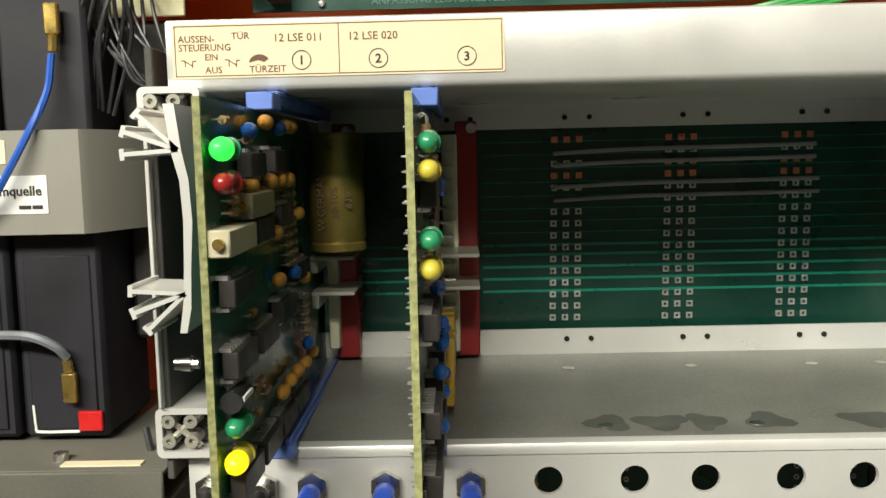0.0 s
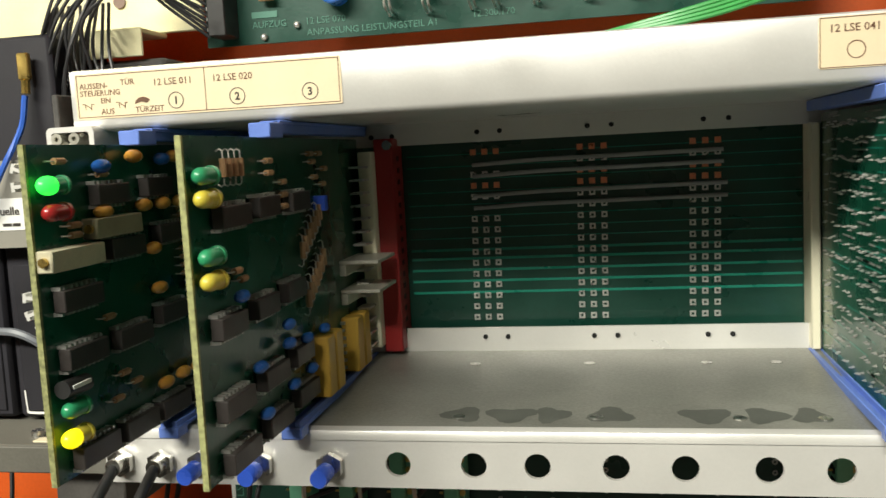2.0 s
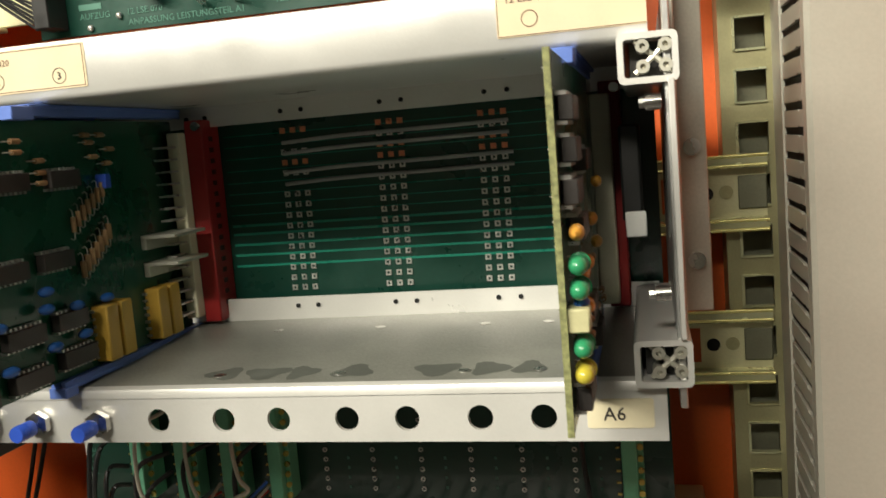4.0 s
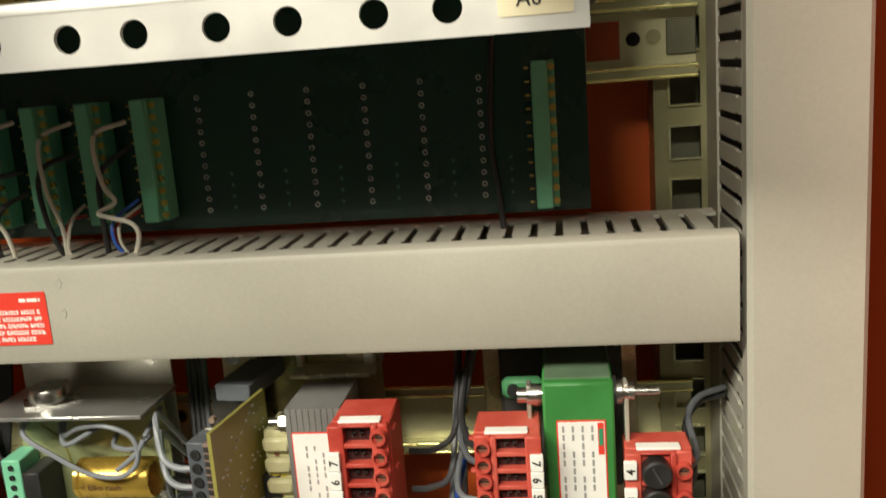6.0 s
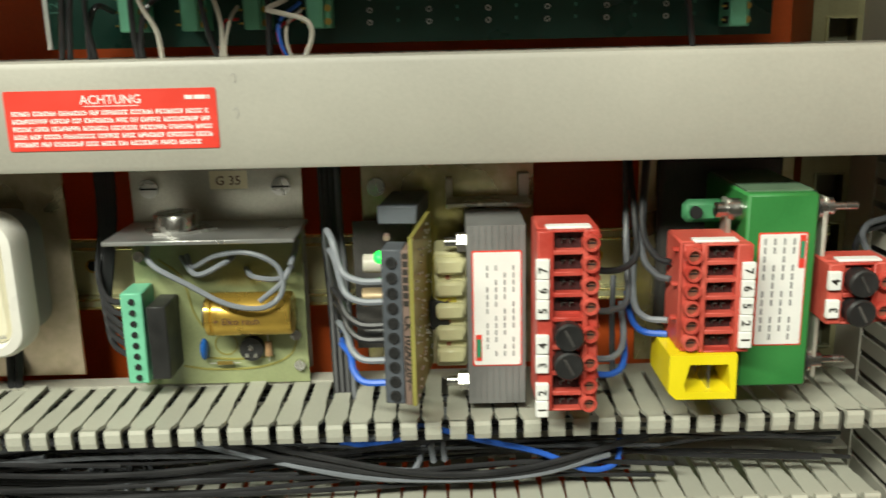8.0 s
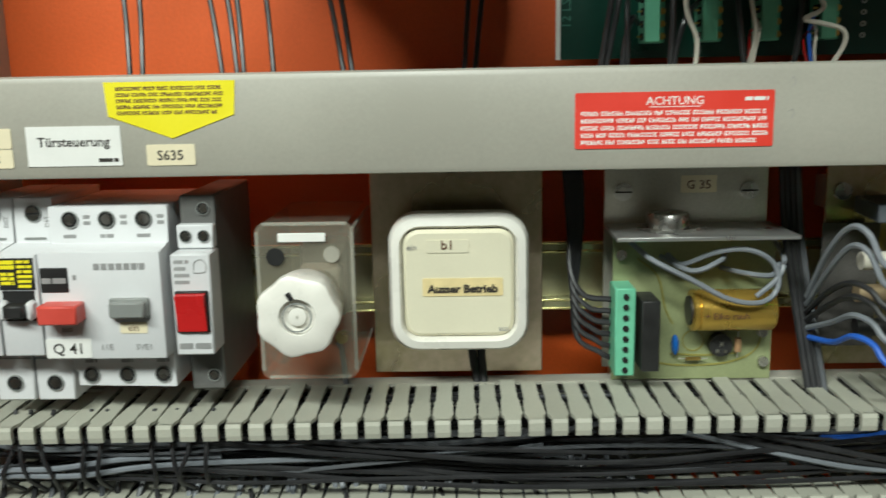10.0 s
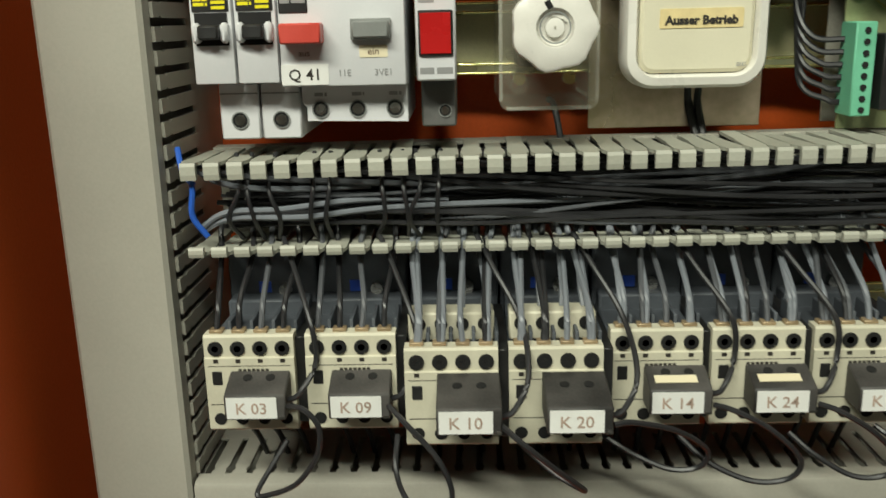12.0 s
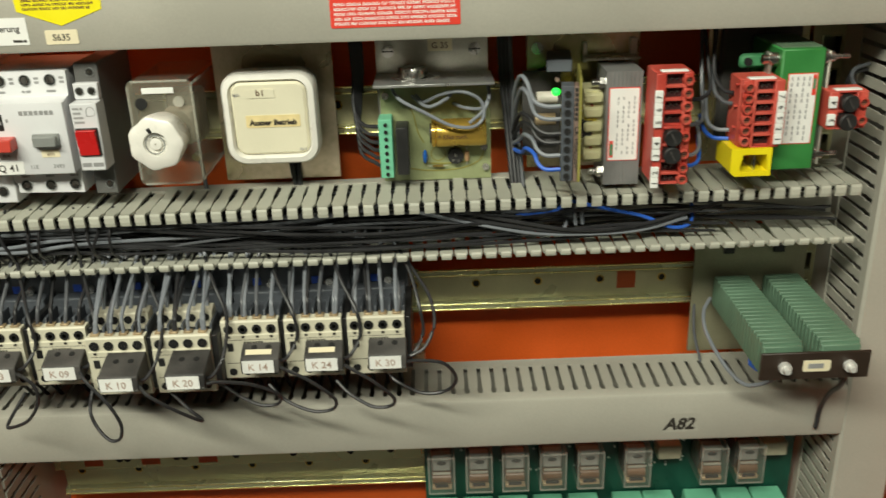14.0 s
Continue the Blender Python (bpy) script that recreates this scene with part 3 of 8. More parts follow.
def plate_with_holes(x0, x1, y0, y1, z0, z1, centres, r, n=20):
    """An upright plate with round holes through it, cut as strips of quads round each hole."""
    bm = bmesh.new()
    cz = (z0 + z1) / 2
    edges = [x0] + [(a + b) / 2 for a, b in zip(centres, centres[1:])] + [x1]
    for c, a, b in zip(centres, edges, edges[1:]):
        sides = []
        for y in (y0, y1):
            inner, outer = [], []
            for k in range(n):
                t = 2 * math.pi * (k + 0.5) / n
                ux, uz = math.cos(t), math.sin(t)
                inner.append(bm.verts.new((c + r * ux, y, cz + r * uz)))
                s = min(((b - c) if ux > 0 else (a - c)) / ux if abs(ux) > 1e-6 else 9, ((z1 - cz) if uz > 0 else (z0 - cz)) / uz if abs(uz) > 1e-6 else 9)
                outer.append([c + s * ux, y, cz + s * uz])
            for k in range(n):
                for sx, sz, qx, qz in ((1, 1, b, z1), (-1, 1, a, z1), (-1, -1, a, z0), (1, -1, b, z0)):
                    p, q = outer[k], outer[(k + 1) % n]
                    if (abs(p[0] - qx) < 1e-6) != (abs(q[0] - qx) < 1e-6) and (abs(p[2] - qz) < 1e-6) != (abs(q[2] - qz) < 1e-6) and abs(p[0] - qx) + abs(p[2] - qz) < 0.02:
                        near = p if abs(p[0] - qx) + abs(p[2] - qz) < abs(q[0] - qx) + abs(q[2] - qz) else q
                        near[0], near[2] = qx, qz
            outer = [bm.verts.new(p) for p in outer]
            for k in range(n):
                j = (k + 1) % n
                bm.faces.new((inner[k], inner[j], outer[j], outer[k]))
            sides.append((inner, outer))
        for k in range(n):
            j = (k + 1) % n
            bm.faces.new((sides[0][0][k], sides[0][0][j], sides[1][0][j], sides[1][0][k]))
            bm.faces.new((sides[0][1][k], sides[0][1][j], sides[1][1][j], sides[1][1][k]))
    return bm


def rack():
    r = thing("card_rack", (0.066, 0.33, 1.32), "bright aluminium card rack holding three circuit cards, half empty", "card rack")
    # upper rail: front face, underside and rear lip in one folded sheet
    bm = bmesh.new()
    prism(bm, [(RY, 1.5285), (RY + 0.001, 1.5268), (RY + 0.003, 1.5260), (0.3795, 1.5260), (0.3795, 1.5160), (0.3810, 1.5160), (0.3810, 1.5275), (RY + 0.0034, 1.5275), (RY + 0.0018, 1.5290), (RY + 0.0018, 1.5470), (0.300, 1.5470), (0.300, 1.5485), (RY + 0.002, 1.5485), (RY + 0.0004, 1.5478), (RY, 1.5465)], "x", RX0, RX1)
    part("upper_rail", bm, ALU, r, "folded upper rail with card labels")
    # lower rail
    bm = plate_with_holes(HOLES[0] - 0.012, HOLES[-1] + 0.012, RY, RY + 0.0018, 1.3925, 1.4100, HOLES, 0.0046)
    box(bm, RX0, HOLES[0] - 0.012, RY, RY + 0.0018, 1.3925, 1.4100)
    box(bm, HOLES[-1] + 0.012, RX1, RY, RY + 0.0018, 1.3925, 1.4100)
    bmesh.ops.remove_doubles(bm, verts=bm.verts, dist=1e-5)
    part("lower_rail_front", bm, ALU, r, "rail front with a row of round holes", smooth=False)
    bm = bmesh.new()
    prism(bm, [(RY, 1.4098), (RY, 1.4118), (RY + 0.0007, 1.4134), (RY + 0.0025, 1.4141), (RY + 0.0040, 1.4142), (RY + 0.0040, 1.4126), (RY + 0.003, 1.4124), (RY + 0.0018, 1.4105), (RY + 0.0018, 1.4098)], "x", RX0, RX1)
    part("lower_rail_bend", bm, ALU, r, "bright rounded rail edge")
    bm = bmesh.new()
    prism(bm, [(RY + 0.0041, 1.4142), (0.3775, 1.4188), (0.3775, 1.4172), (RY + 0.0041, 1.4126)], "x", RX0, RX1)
    part("rail_shelf", bm, SHELF, r, "scuffed dull rail shelf with shade in its colour")
    part("rear_lip", boxes((RX0, RX1, 0.3776, 0.3790, 1.4172, 1.4298)), ALU, r, "bright rear lip")
    rg = random.Random(2)
    for x, w in ((0.050, 0.012), (0.068, 0.015), (0.083, 0.010), (0.104, 0.013), (0.137, 0.014), (0.157, 0.012), (0.172, 0.010)):
        bm = bmesh.new()
        o = []
        for k in range(16):
            a = 2 * math.pi * k / 16
            q = 1 + 0.25 * math.sin(3 * a + x * 90) + rg.uniform(-0.06, 0.06)
            y = min(max(0.2905 + 0.0075 * q * math.sin(a), 0.2792), 0.30)
            o.append((x + w * 0.6 * q * math.cos(a), y))
        bm.faces.new([bm.verts.new((p[0], p[1], 1.41425 + (p[1] - RY - 0.0041) * 0.0462)) for p in o])
        part("dried_stain", bm, GRIME, r, "dull greasy stain")
    bm = bmesh.new()
    for x in (0.047, 0.0575, 0.0970, 0.1075, 0.1470, 0.1575, -0.003, 0.007):
        cyl(bm, (x, 0.3773, 1.4255), "y", 0.00115, 0.0008, 10)
        cyl(bm, (x, 0.3793, 1.5205), "y", 0.00115, 0.0008, 10)
    part("rivet_hole", bm, DARK, r, kind="stuff")
    bm = bmesh.new()
    for x in (0.045, 0.095, 0.144, 0.172):
        cyl(bm, (x, 0.356, 1.4176), "z", 0.0024, 0.0007, 12)
        cyl(bm, (x + 0.004, 0.288, 1.4146), "z", 0.0024, 0.0008, 12)
    part("rivet", bm, STEEL, r, kind="stuff")
    # backplane, one board from the top of the rack down to the terminals
    bp = part("backplane", boxes((-0.0890, 0.2220, 0.3880, 0.3896, 1.3190, 1.5300)), PCB_DARK, r, "large dark green circuit board")
    bm = bmesh.new()
    for i, z in enumerate((1.4655, 1.4612, 1.4558, 1.4505, 1.4450)):
        box(bm, 0.0115, 0.189, 0.38765, 0.38795, z - 0.0006, z + 0.0006)
    for z in (1.5105, 1.5050, 1.4990, 1.4930, 1.4870, 1.4815, 1.4760, 1.4710):
        box(bm, 0.0115, 0.189, 0.38775, 0.38795, z - 0.00022, z + 0.00022)
    for k in range(5):
        z = 1.4450 + 0.0052 * k
        box(bm, -0.042, -0.014, 0.38765, 0.38795, z - 0.0006, z + 0.0006)
    part("track", bm, TRACK, bp, "green tracks", kind="stuff")
    pads, copper = bmesh.new(), bmesh.new()
    for c, x0 in enumerate((0.0420, 0.0915, 0.1415)):
        for k in range(16):
            z = 1.4330 + 0.00522 * k
            for j in range(3):
                x, hot = x0 + 0.0054 * j + 0.0001 * k, (k in (15, 12) or (k == 13 and c))
                if k in (10, 14) and c == 0:
                    continue
                bm, s = (copper if hot else pads), 0.00135
                for q in ((x - s, x + s, z + s * 0.45, z + s), (x - s, x + s, z - s, z - s * 0.45), (x - s, x - s * 0.45, z - s * 0.45, z + s * 0.45), (x + s * 0.45, x + s, z - s * 0.45, z + s * 0.45)):
                    box(bm, q[0], q[1], 0.3872, 0.3879, q[2], q[3])
                if hot:
                    box(bm, x - s * 0.45, x + s * 0.45, 0.3874, 0.3879, z - s * 0.45, z + s * 0.45)
    part("solder_pad", pads, SOLDER, bp, "square solder pads", kind="stuff")
    part("copper_pad", copper, COPPER, bp, "reddish pads", kind="stuff")
    for z, x1 in ((1.5065, 0.1560), (1.5012, 0.1560), (1.4918, 0.1575), (1.4862, 0.1575)):
        bm = bmesh.new()
        tube(bm, [(0.043, 0.3868, z - 0.0012), (0.075, 0.3864, z), (0.110, 0.3866, z + 0.0002), (x1, 0.3864, z + 0.0006)], 0.00095, 6, 4)
        part("bus_wire", bm, INK_GREY, r, "tinned bus wire dulled grey")
    # solder eyelets of the lower half
    bm = bmesh.new()
    for c in range(6):
        for k in range(11):
            lathe(bm, [(0.0007, 0), (0.00125, 0), (0.00125, 0.0008), (0.0007, 0.0008)], (0.049 + 0.02545 * c, 0.3872, 1.3275 + 0.00512 * k), "y", 10, ring=True)
    part("eyelet", bm, SOLDER, bp, "small solder eyelets", kind="stuff")
    bm = bmesh.new()
    for c in range(6):
        for k in range(4):
            box(bm, 0.0605 + 0.02545 * c, 0.0618 + 0.02545 * c, 0.3877, 0.3879, 1.3275 + 0.00512 * k, 1.3290 + 0.00512 * k)
    part("print_bar", bm, SILK, bp, kind="stuff")
    part("bare_edge", boxes((-0.0912, -0.0892, 0.3878, 0.3894, 1.3190, 1.3900)), LABEL_WHITE, r, "white edge strip of the board")
    text("12 LSE", 0.006, (-0.0845, 0.3877, 1.333), SILK, bp, turn=(90, -90, 0))
    # side walls of the rack with their extruded corners
    for side, x in ((-1, RX0 - 0.0045), (1, RX1 + 0.0055)):
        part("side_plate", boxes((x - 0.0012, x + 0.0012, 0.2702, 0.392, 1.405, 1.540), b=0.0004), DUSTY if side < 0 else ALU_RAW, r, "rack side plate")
        part("side_edge", boxes((x - 0.0016 if side < 0 else x - 0.0002, x - 0.0004 if side < 0 else x + 0.0018, 0.2665, 0.2700, 1.429, 1.513), b=0.0003), ALU, r, "bright edge of the side plate")
        for z, s in ((1.5205, 1), (1.4210, -1)):
            bm = bmesh.new()
            c = x - side * 0.004
            ring = rounded(x - 0.0035 if side < 0 else x - 0.0155, x + 0.0155 if side < 0 else x + 0.0035, z - 0.0085, z + 0.0075, 0.002, 3)
            hole = rounded(x - 0.0015 if side < 0 else x - 0.0135, x + 0.0135 if side < 0 else x + 0.0015, z - 0.0065, z + 0.0055, 0.001, 3)
            for y0, y1 in ((0.2685, 0.380),):
                a = [[bm.verts.new((p[0], y, p[1])) for p in o] for o in (ring, hole) for y in (y0, y1)]
                for i in range(len(ring)):
                    j = (i + 1) % len(ring)
                    bm.faces.new((a[0][i], a[0][j], a[2][j], a[2][i]))
                    bm.faces.new((a[0][i], a[0][j], a[1][j], a[1][i]))
                    bm.faces.new((a[2][i], a[2][j], a[3][j], a[3][i]))
            corner = part("corner_extrusion", bm, ALU, r, "extruded aluminium corner with screw channels")
            # Inner webs are darker than the ring, for shade in the hollow.
            for k in range(4):
                bm = bmesh.new()
                t = radians(45 + 90 * k)
                tube(bm, [(c, 0.2707, z), (c + 0.0085 * math.cos(t), 0.2707, z + 0.0075 * math.sin(t))], 0.0010, 6)
                lathe(bm, [(0.0009, 0), (0.0022, 0), (0.0022, 0.008), (0.0009, 0.008)], (c + 0.0050 * math.cos(t), 0.2684, z + 0.0045 * math.sin(t)), "y", 10, ring=True)
                part("screw_channel", bm, TINPLATE, corner)
            # Black sheet added in the hollow corner in place of deep shade.
            part("channel_ground", boxes((c - 0.0078, c + 0.0078, 0.2780, 0.2790, z - 0.0063, z + 0.0053)), DUSTY, corner)
    # finned handle strip standing before the left side
    bm = bmesh.new()
    prism(bm, [(-0.0690, 1.519), (-0.0660, 1.519), (-0.0645, 1.5060), (-0.0630, 1.4985), (-0.0625, 1.4870), (-0.0635, 1.4740), (-0.0640, 1.4630), (-0.0655, 1.4560), (-0.0675, 1.4560), (-0.0662, 1.4640), (-0.0655, 1.4740), (-0.0650, 1.4870), (-0.0655, 1.4980), (-0.0672, 1.5050)], "y", 0.218, 0.240)
    shift = Matrix.Translation((-0.0088, 0.022, 0.0020))
    bm.transform(shift)
    web = part("finned_profile", bm, ALU, r, "finned aluminium profile")
    for z, s in ((1.5065, 1), (1.4670, -1)):
        for dx, dz in ((-0.0150, -0.001), (-0.0145, 0.0055), (-0.0105, 0.0105)):
            a, b = Vector((-0.0655, 0, z)), Vector((-0.0665 + dx, 0, z + s * dz))
            n = Vector((-(b - a).z, 0, (b - a).x)).normalized() * 0.0006
            h = n.normalized() * 0.0016
            t = (b - a).normalized() * 0.0013
            bm = bmesh.new()
            prism(bm, [(p.x, p.z) for p in (a + n, b - t + n, b - t + h, b + h, b - h, b - t - h, b - t - n, a - n)], "y", 0.218, 0.240)
            bm.transform(shift)
            part("fin", bm, ALU, web)
    # hardware inside the right corner
    bm = bmesh.new()
    for z in (1.4440, 1.5060):
        cyl(bm, (0.2205, 0.270, z), "x", 0.0026, 0.005, 12)
        cyl(bm, (0.2190, 0.270, z), "x", 0.0017, 0.006, 8)
    cyl(bm, (-0.0860, 0.272, 1.4420), "x", 0.0026, 0.005, 12)
    cyl(bm, (-0.0842, 0.272, 1.4420), "x", 0.0017, 0.006, 8)
    part("bolt", bm, STEEL, r, kind="stuff")
    part("angle_bracket", boxes((0.2275, 0.2290, 0.300, 0.345, 1.4255, 1.56), (0.2290, 0.2400, 0.330, 0.3315, 1.4255, 1.56), b=0.0004), TINPLATE, r, "dull angle bracket")
    bm = bmesh.new()
    for z in (1.4455, 1.4895):
        cyl(bm, (0.2345, 0.3292, z), "y", 0.0034, 0.0026, 14)
    part("bracket_screw", bm, STEEL, r)
    # push buttons and toggles in the lower rail
    for x in (-0.0468, -0.0235, 0.0036):
        b = part("push_button", made(cyl, (x, 0.2715, 1.4010), "y", 0.0052, 0.0028, 6), STEEL, r, "nickel nut")
        part("bezel", made(lathe, [(0.0042, 0), (0.0042, 0.003), (0.0036, 0.0036), (0.0028, 0.0036)], (x, 0.2702, 1.4010), "y", 16), STEEL, b)
        part("plunger", made(lathe, [(0.0030, 0), (0.0033, 0.0006), (0.0033, 0.0085), (0.0024, 0.0093)], (x, 0.2585, 1.4008), "y", 16), BLUE_BUTTON, b, "blue plastic plunger")
    for x in (-0.0795, -0.0630):
        b = part("toggle_switch", made(cyl, (x, 0.2715, 1.4010), "y", 0.0052, 0.0026, 6), STEEL, r, "nickel nut")
        part("bushing", made(cyl, (x, 0.2690, 1.4010), "y", 0.0031, 0.006, 14), STEEL, b)
        bm = bmesh.new()
        tube(bm, [(x, 0.267, 1.4008), (x - 0.0005, 0.2560, 1.3935), (x - 0.001, 0.2500, 1.3880)], 0.0021, 10, 4)
        part("lever_sleeve", bm, BLACK, b, "black rubber sleeve")
    # card guides
    for x, sgn in ((-0.0560, 1), (-0.0085, 1), (0.1925, -1)):
        for z0, z1 in ((1.5212, 1.5256), (1.4155, 1.4192)):
            bm = bmesh.new()
            for dx in (-0.0028, 0.0018):
                box(bm, x + dx - 0.0004 + 0.0006 * sgn, x + dx + 0.0016 + 0.0006 * sgn, 0.2660, 0.3760, z0, z1, b=0.0003)
            if z0 > 1.5:
                box(bm, x - 0.0030, x + 0.0045, 0.2660, 0.3760, z1 - 0.0014, z1, b=0.0002)
                box(bm, x - 0.0030, x + 0.0048, 0.2560, 0.2680, z1 - 0.0060, z1 - 0.0008, b=0.0004)
            else:
                box(bm, x - 0.0030, x + 0.0045, 0.2680, 0.3760, z0, z0 + 0.0014, b=0.0002)
                box(bm, x - 0.0030, x + 0.0048, 0.2650, 0.2728, z0 - 0.0026, z0 + 0.0016, b=0.0004)
            part("card_guide", bm, BLUE_GUIDE, r, "blue plastic card guide")
    # sockets on the backplane
    for x in (-0.0465, 0.0048, 0.2030):
        b = part("card_socket", boxes((x - 0.0045, x + 0.0045, 0.3695, 0.3878, 1.4205, 1.5195), b=0.0006), RED_SOCKET, r, "red plastic edge socket")
        bm = bmesh.new()
        for k in range(16):
            box(bm, x - 0.0048, x + 0.0048, 0.376, 0.3800, 1.4280 + 0.0054 * k, 1.4304 + 0.0054 * k)
        part("slot", bm, RED_DARK, b, kind="stuff")
        part("fixing_screw", made(cyl, (x + 0.0022, 0.3685, 1.5165), "y", 0.0022, 0.002, 12), STEEL, b)
    part("cream_socket", boxes((0.1895, 0.1935, 0.3725, 0.3880, 1.4190, 1.5165), b=0.0006), CREAM, r, "cream socket strip")
    # rail labels
    y = RY
    lb = label(r, -0.0850, 0.0165, 1.5305, 1.5470, y, LABEL_BEIGE, "card_label", "beige card label with black lettering")
    bm = bmesh.new()
    for q in ((-0.0843, 0.0158, 1.5311, 1.53135), (-0.0843, 0.0158, 1.5461, 1.54635), (-0.0843, -0.08405, 1.5311, 1.5463), (0.01555, 0.0158, 1.5311, 1.5463), (-0.0341, -0.03385, 1.5311, 1.5463)):
        box(bm, q[0], q[1], y - 0.00042, y - 0.0003, q[2], q[3])
    part("border", bm, INK_BROWN, lb)
    yt = y - 0.00035
    for w, s, x, z in (("AUSSEN-", 0.0029, -0.0832, 1.5414), ("STEUERUNG", 0.0029, -0.0832, 1.5388), ("TÜR", 0.0029, -0.0668, 1.5421), ("EIN", 0.0027, -0.0752, 1.5360), ("AUS", 0.0029, -0.0752, 1.5320),
                       ("TÜRZEIT", 0.0029, -0.0616, 1.5320), ("12 LSE 011", 0.0034, -0.0540, 1.5411), ("12 LSE 020", 0.0034, -0.0312, 1.5411)):
        text(w, s, (x, yt, z), INK_BROWN, lb, bold=0.00002)
    for x, w in ((-0.0455, "1"), (-0.0220, "2"), (0.0050, "3")):
        text(w, 0.0038, (x, yt, 1.5341), INK, lb, align="CENTER", bold=0.0001)
        bm = bmesh.new()
        lathe(bm, [(0.0027, 0), (0.0030, 0), (0.0030, 0.0001), (0.0027, 0.0001)], (x, y - 0.00042, 1.5354), "y", 28, ring=True)
        part("ring", bm, INK, lb)
    for x in (-0.0825, -0.0690):
        bm = bmesh.new()
        for p in ([(0, 0.0022), (0.0012, 0.0022), (0.0012, 0.0002)], [(0.0012, 0.0020), (0.0034, 0.0006)], [(0.0034, 0.0000), (0.0036, 0.0020), (0.0046, 0.0020)]):
            for a, b in zip(p, p[1:]):
                tube(bm, [(x + a[0], y - 0.00036, 1.5338 + a[1]), (x + b[0], y - 0.00036, 1.5338 + b[1])], 0.00016, 4)
        part("switch_symbol", bm, INK_BROWN, lb)
    bm = bmesh.new()
    prism(bm, [(-0.0616 + 0.0032 * (1 - math.cos(t)) , 1.5348 + 0.0026 * math.sin(t)) for t in np.linspace(0.1, 2.6, 10)] + [(-0.0570, 1.5352), (-0.0590, 1.5358)], "y", y - 0.0005, y - 0.0003)
    part("arrow_symbol", bm, INK_BROWN, lb)
    lb = label(r, 0.1715, 0.2200, 1.5312, 1.5472, y, LABEL_BEIGE, "card_label", "beige card label with black lettering")
    text("12 LSE 041", 0.0034, (0.1745, yt, 1.5424), INK_BROWN, lb, bold=0.00003)
    part("ring", made(lathe, [(0.0025, 0), (0.0028, 0), (0.0028, 0.0001), (0.0025, 0.0001)], (0.1825, y - 0.00042, 1.5368), "y", 28, ring=True), INK_BROWN, lb)
    bm = bmesh.new()
    for q in ((0.1718, 0.2198, 1.5315, 1.53172), (0.1718, 0.2198, 1.5467, 1.54695), (0.1718, 0.17202, 1.5315, 1.5469)):
        box(bm, q[0], q[1], y - 0.00042, y - 0.0003, q[2], q[3])
    part("border", bm, INK_BROWN, lb)
    lb = label(r, 0.1930, 0.2155, 1.3972, 1.4075, y, LABEL, "unit_label", "cream paper label", r=0.001)
    text("A6", 0.0066, (0.1985, yt, 1.4000), INK, lb, bold=0.00005)
    return r


rack()


# ---- circuit cards ----
def dip_mesh(n):
    """A dual-in-line chip lying on a card: body out along +x, pins up and down."""
    L = 0.0026 * n / 2
    bm = bmesh.new()
    box(bm, 0.0008, 0.0048, -L / 2, L / 2, -0.0033, 0.0033, b=0.0003)
    pins = bmesh.new()
    for k in range(n // 2):
        y = -L / 2 + 0.0026 * (k + 0.5)
        for s in (-1, 1):
            box(pins, 0, 0.0030, y - 0.0006, y + 0.0006, min(s * 0.0033, s * 0.0044), max(s * 0.0033, s * 0.0044))
    out = []
    for name, b, m in (("chip", bm, IC), ("lead_frame", pins, SOLDER)):
        bmesh.ops.recalc_face_normals(b, faces=b.faces)
        me = bpy.data.meshes.new(name)
        b.to_mesh(me)
        b.free()
        me.materials.append(m)
        out.append(me)
    return out


DIP = {n: dip_mesh(n) for n in (8, 14, 16, 20)}


def chip(card, n, x, y, z, s=1):
    o = Vector((x, y, z)) - ORIGIN[card.name]
    a = new("chip", DIP[n][0])
    b = new("lead_frame", DIP[n][1])
    tagged(b, kind="stuff")
    ORIGIN[a.name] = ORIGIN[card.name]
    a.parent, b.parent = card, a
    a.matrix_basis = Matrix.Translation(o) @ Matrix.Diagonal((s, 1, 1, 1))


def led(card, x, y, z, m, s=1, lit=None):
    bm = bmesh.new()
    lathe(bm, [(0.0030, 0.0), (0.0030, 0.0012), (0.0026, 0.0013), (0.0026, 0.0072), (0.0023, 0.0085), (0.0015, 0.0096), (0.0004, 0.0100)], (0, 0, 0), "y", 14)
    bm.transform(Matrix.Translation((x, y + 0.0125, z)) @ Matrix.Rotation(math.pi, 4, "Z"))
    ob = part("led", bm, m, card)
    if lit:
        part("lit_tip", made(ball, (x, y + 0.0052, z), 0.0029, 0.0042, 0.0029, 14), lit, ob, "glowing tip")
    bm = bmesh.new()
    for dz in (-0.0013, 0.0013):
        tube(bm, [(x, y + 0.0118, z + dz), (x, y + 0.0150, z + dz), (x - s * 0.0035, y + 0.0155, z + dz)], 0.0003, 5, 3)
    part("lead_wire", bm, SOLDER, ob)


def axial(card, a, b, r, m, s=1):
    a, b = Vector(a), Vector(b)
    d = (b - a)
    ob_bm = bmesh.new()
    tube(ob_bm, [a + d * 0.22, a + d * 0.78], r, 8)
    ob = part("resistor", ob_bm, m, card)
    bm = bmesh.new()
    off = Vector((-s * 0.002, 0, 0))
    tube(bm, [a + off, a, b, b + off], 0.00028, 5, 2)
    part("lead_wire", bm, SOLDER, ob)


def drop(card, y, z, x, m, ry=0.0050, rz=0.0023, name="tantalum_capacitor"):
    part(name, made(ball, (x, y, z), 0.0022, ry, rz, 12), m, card)


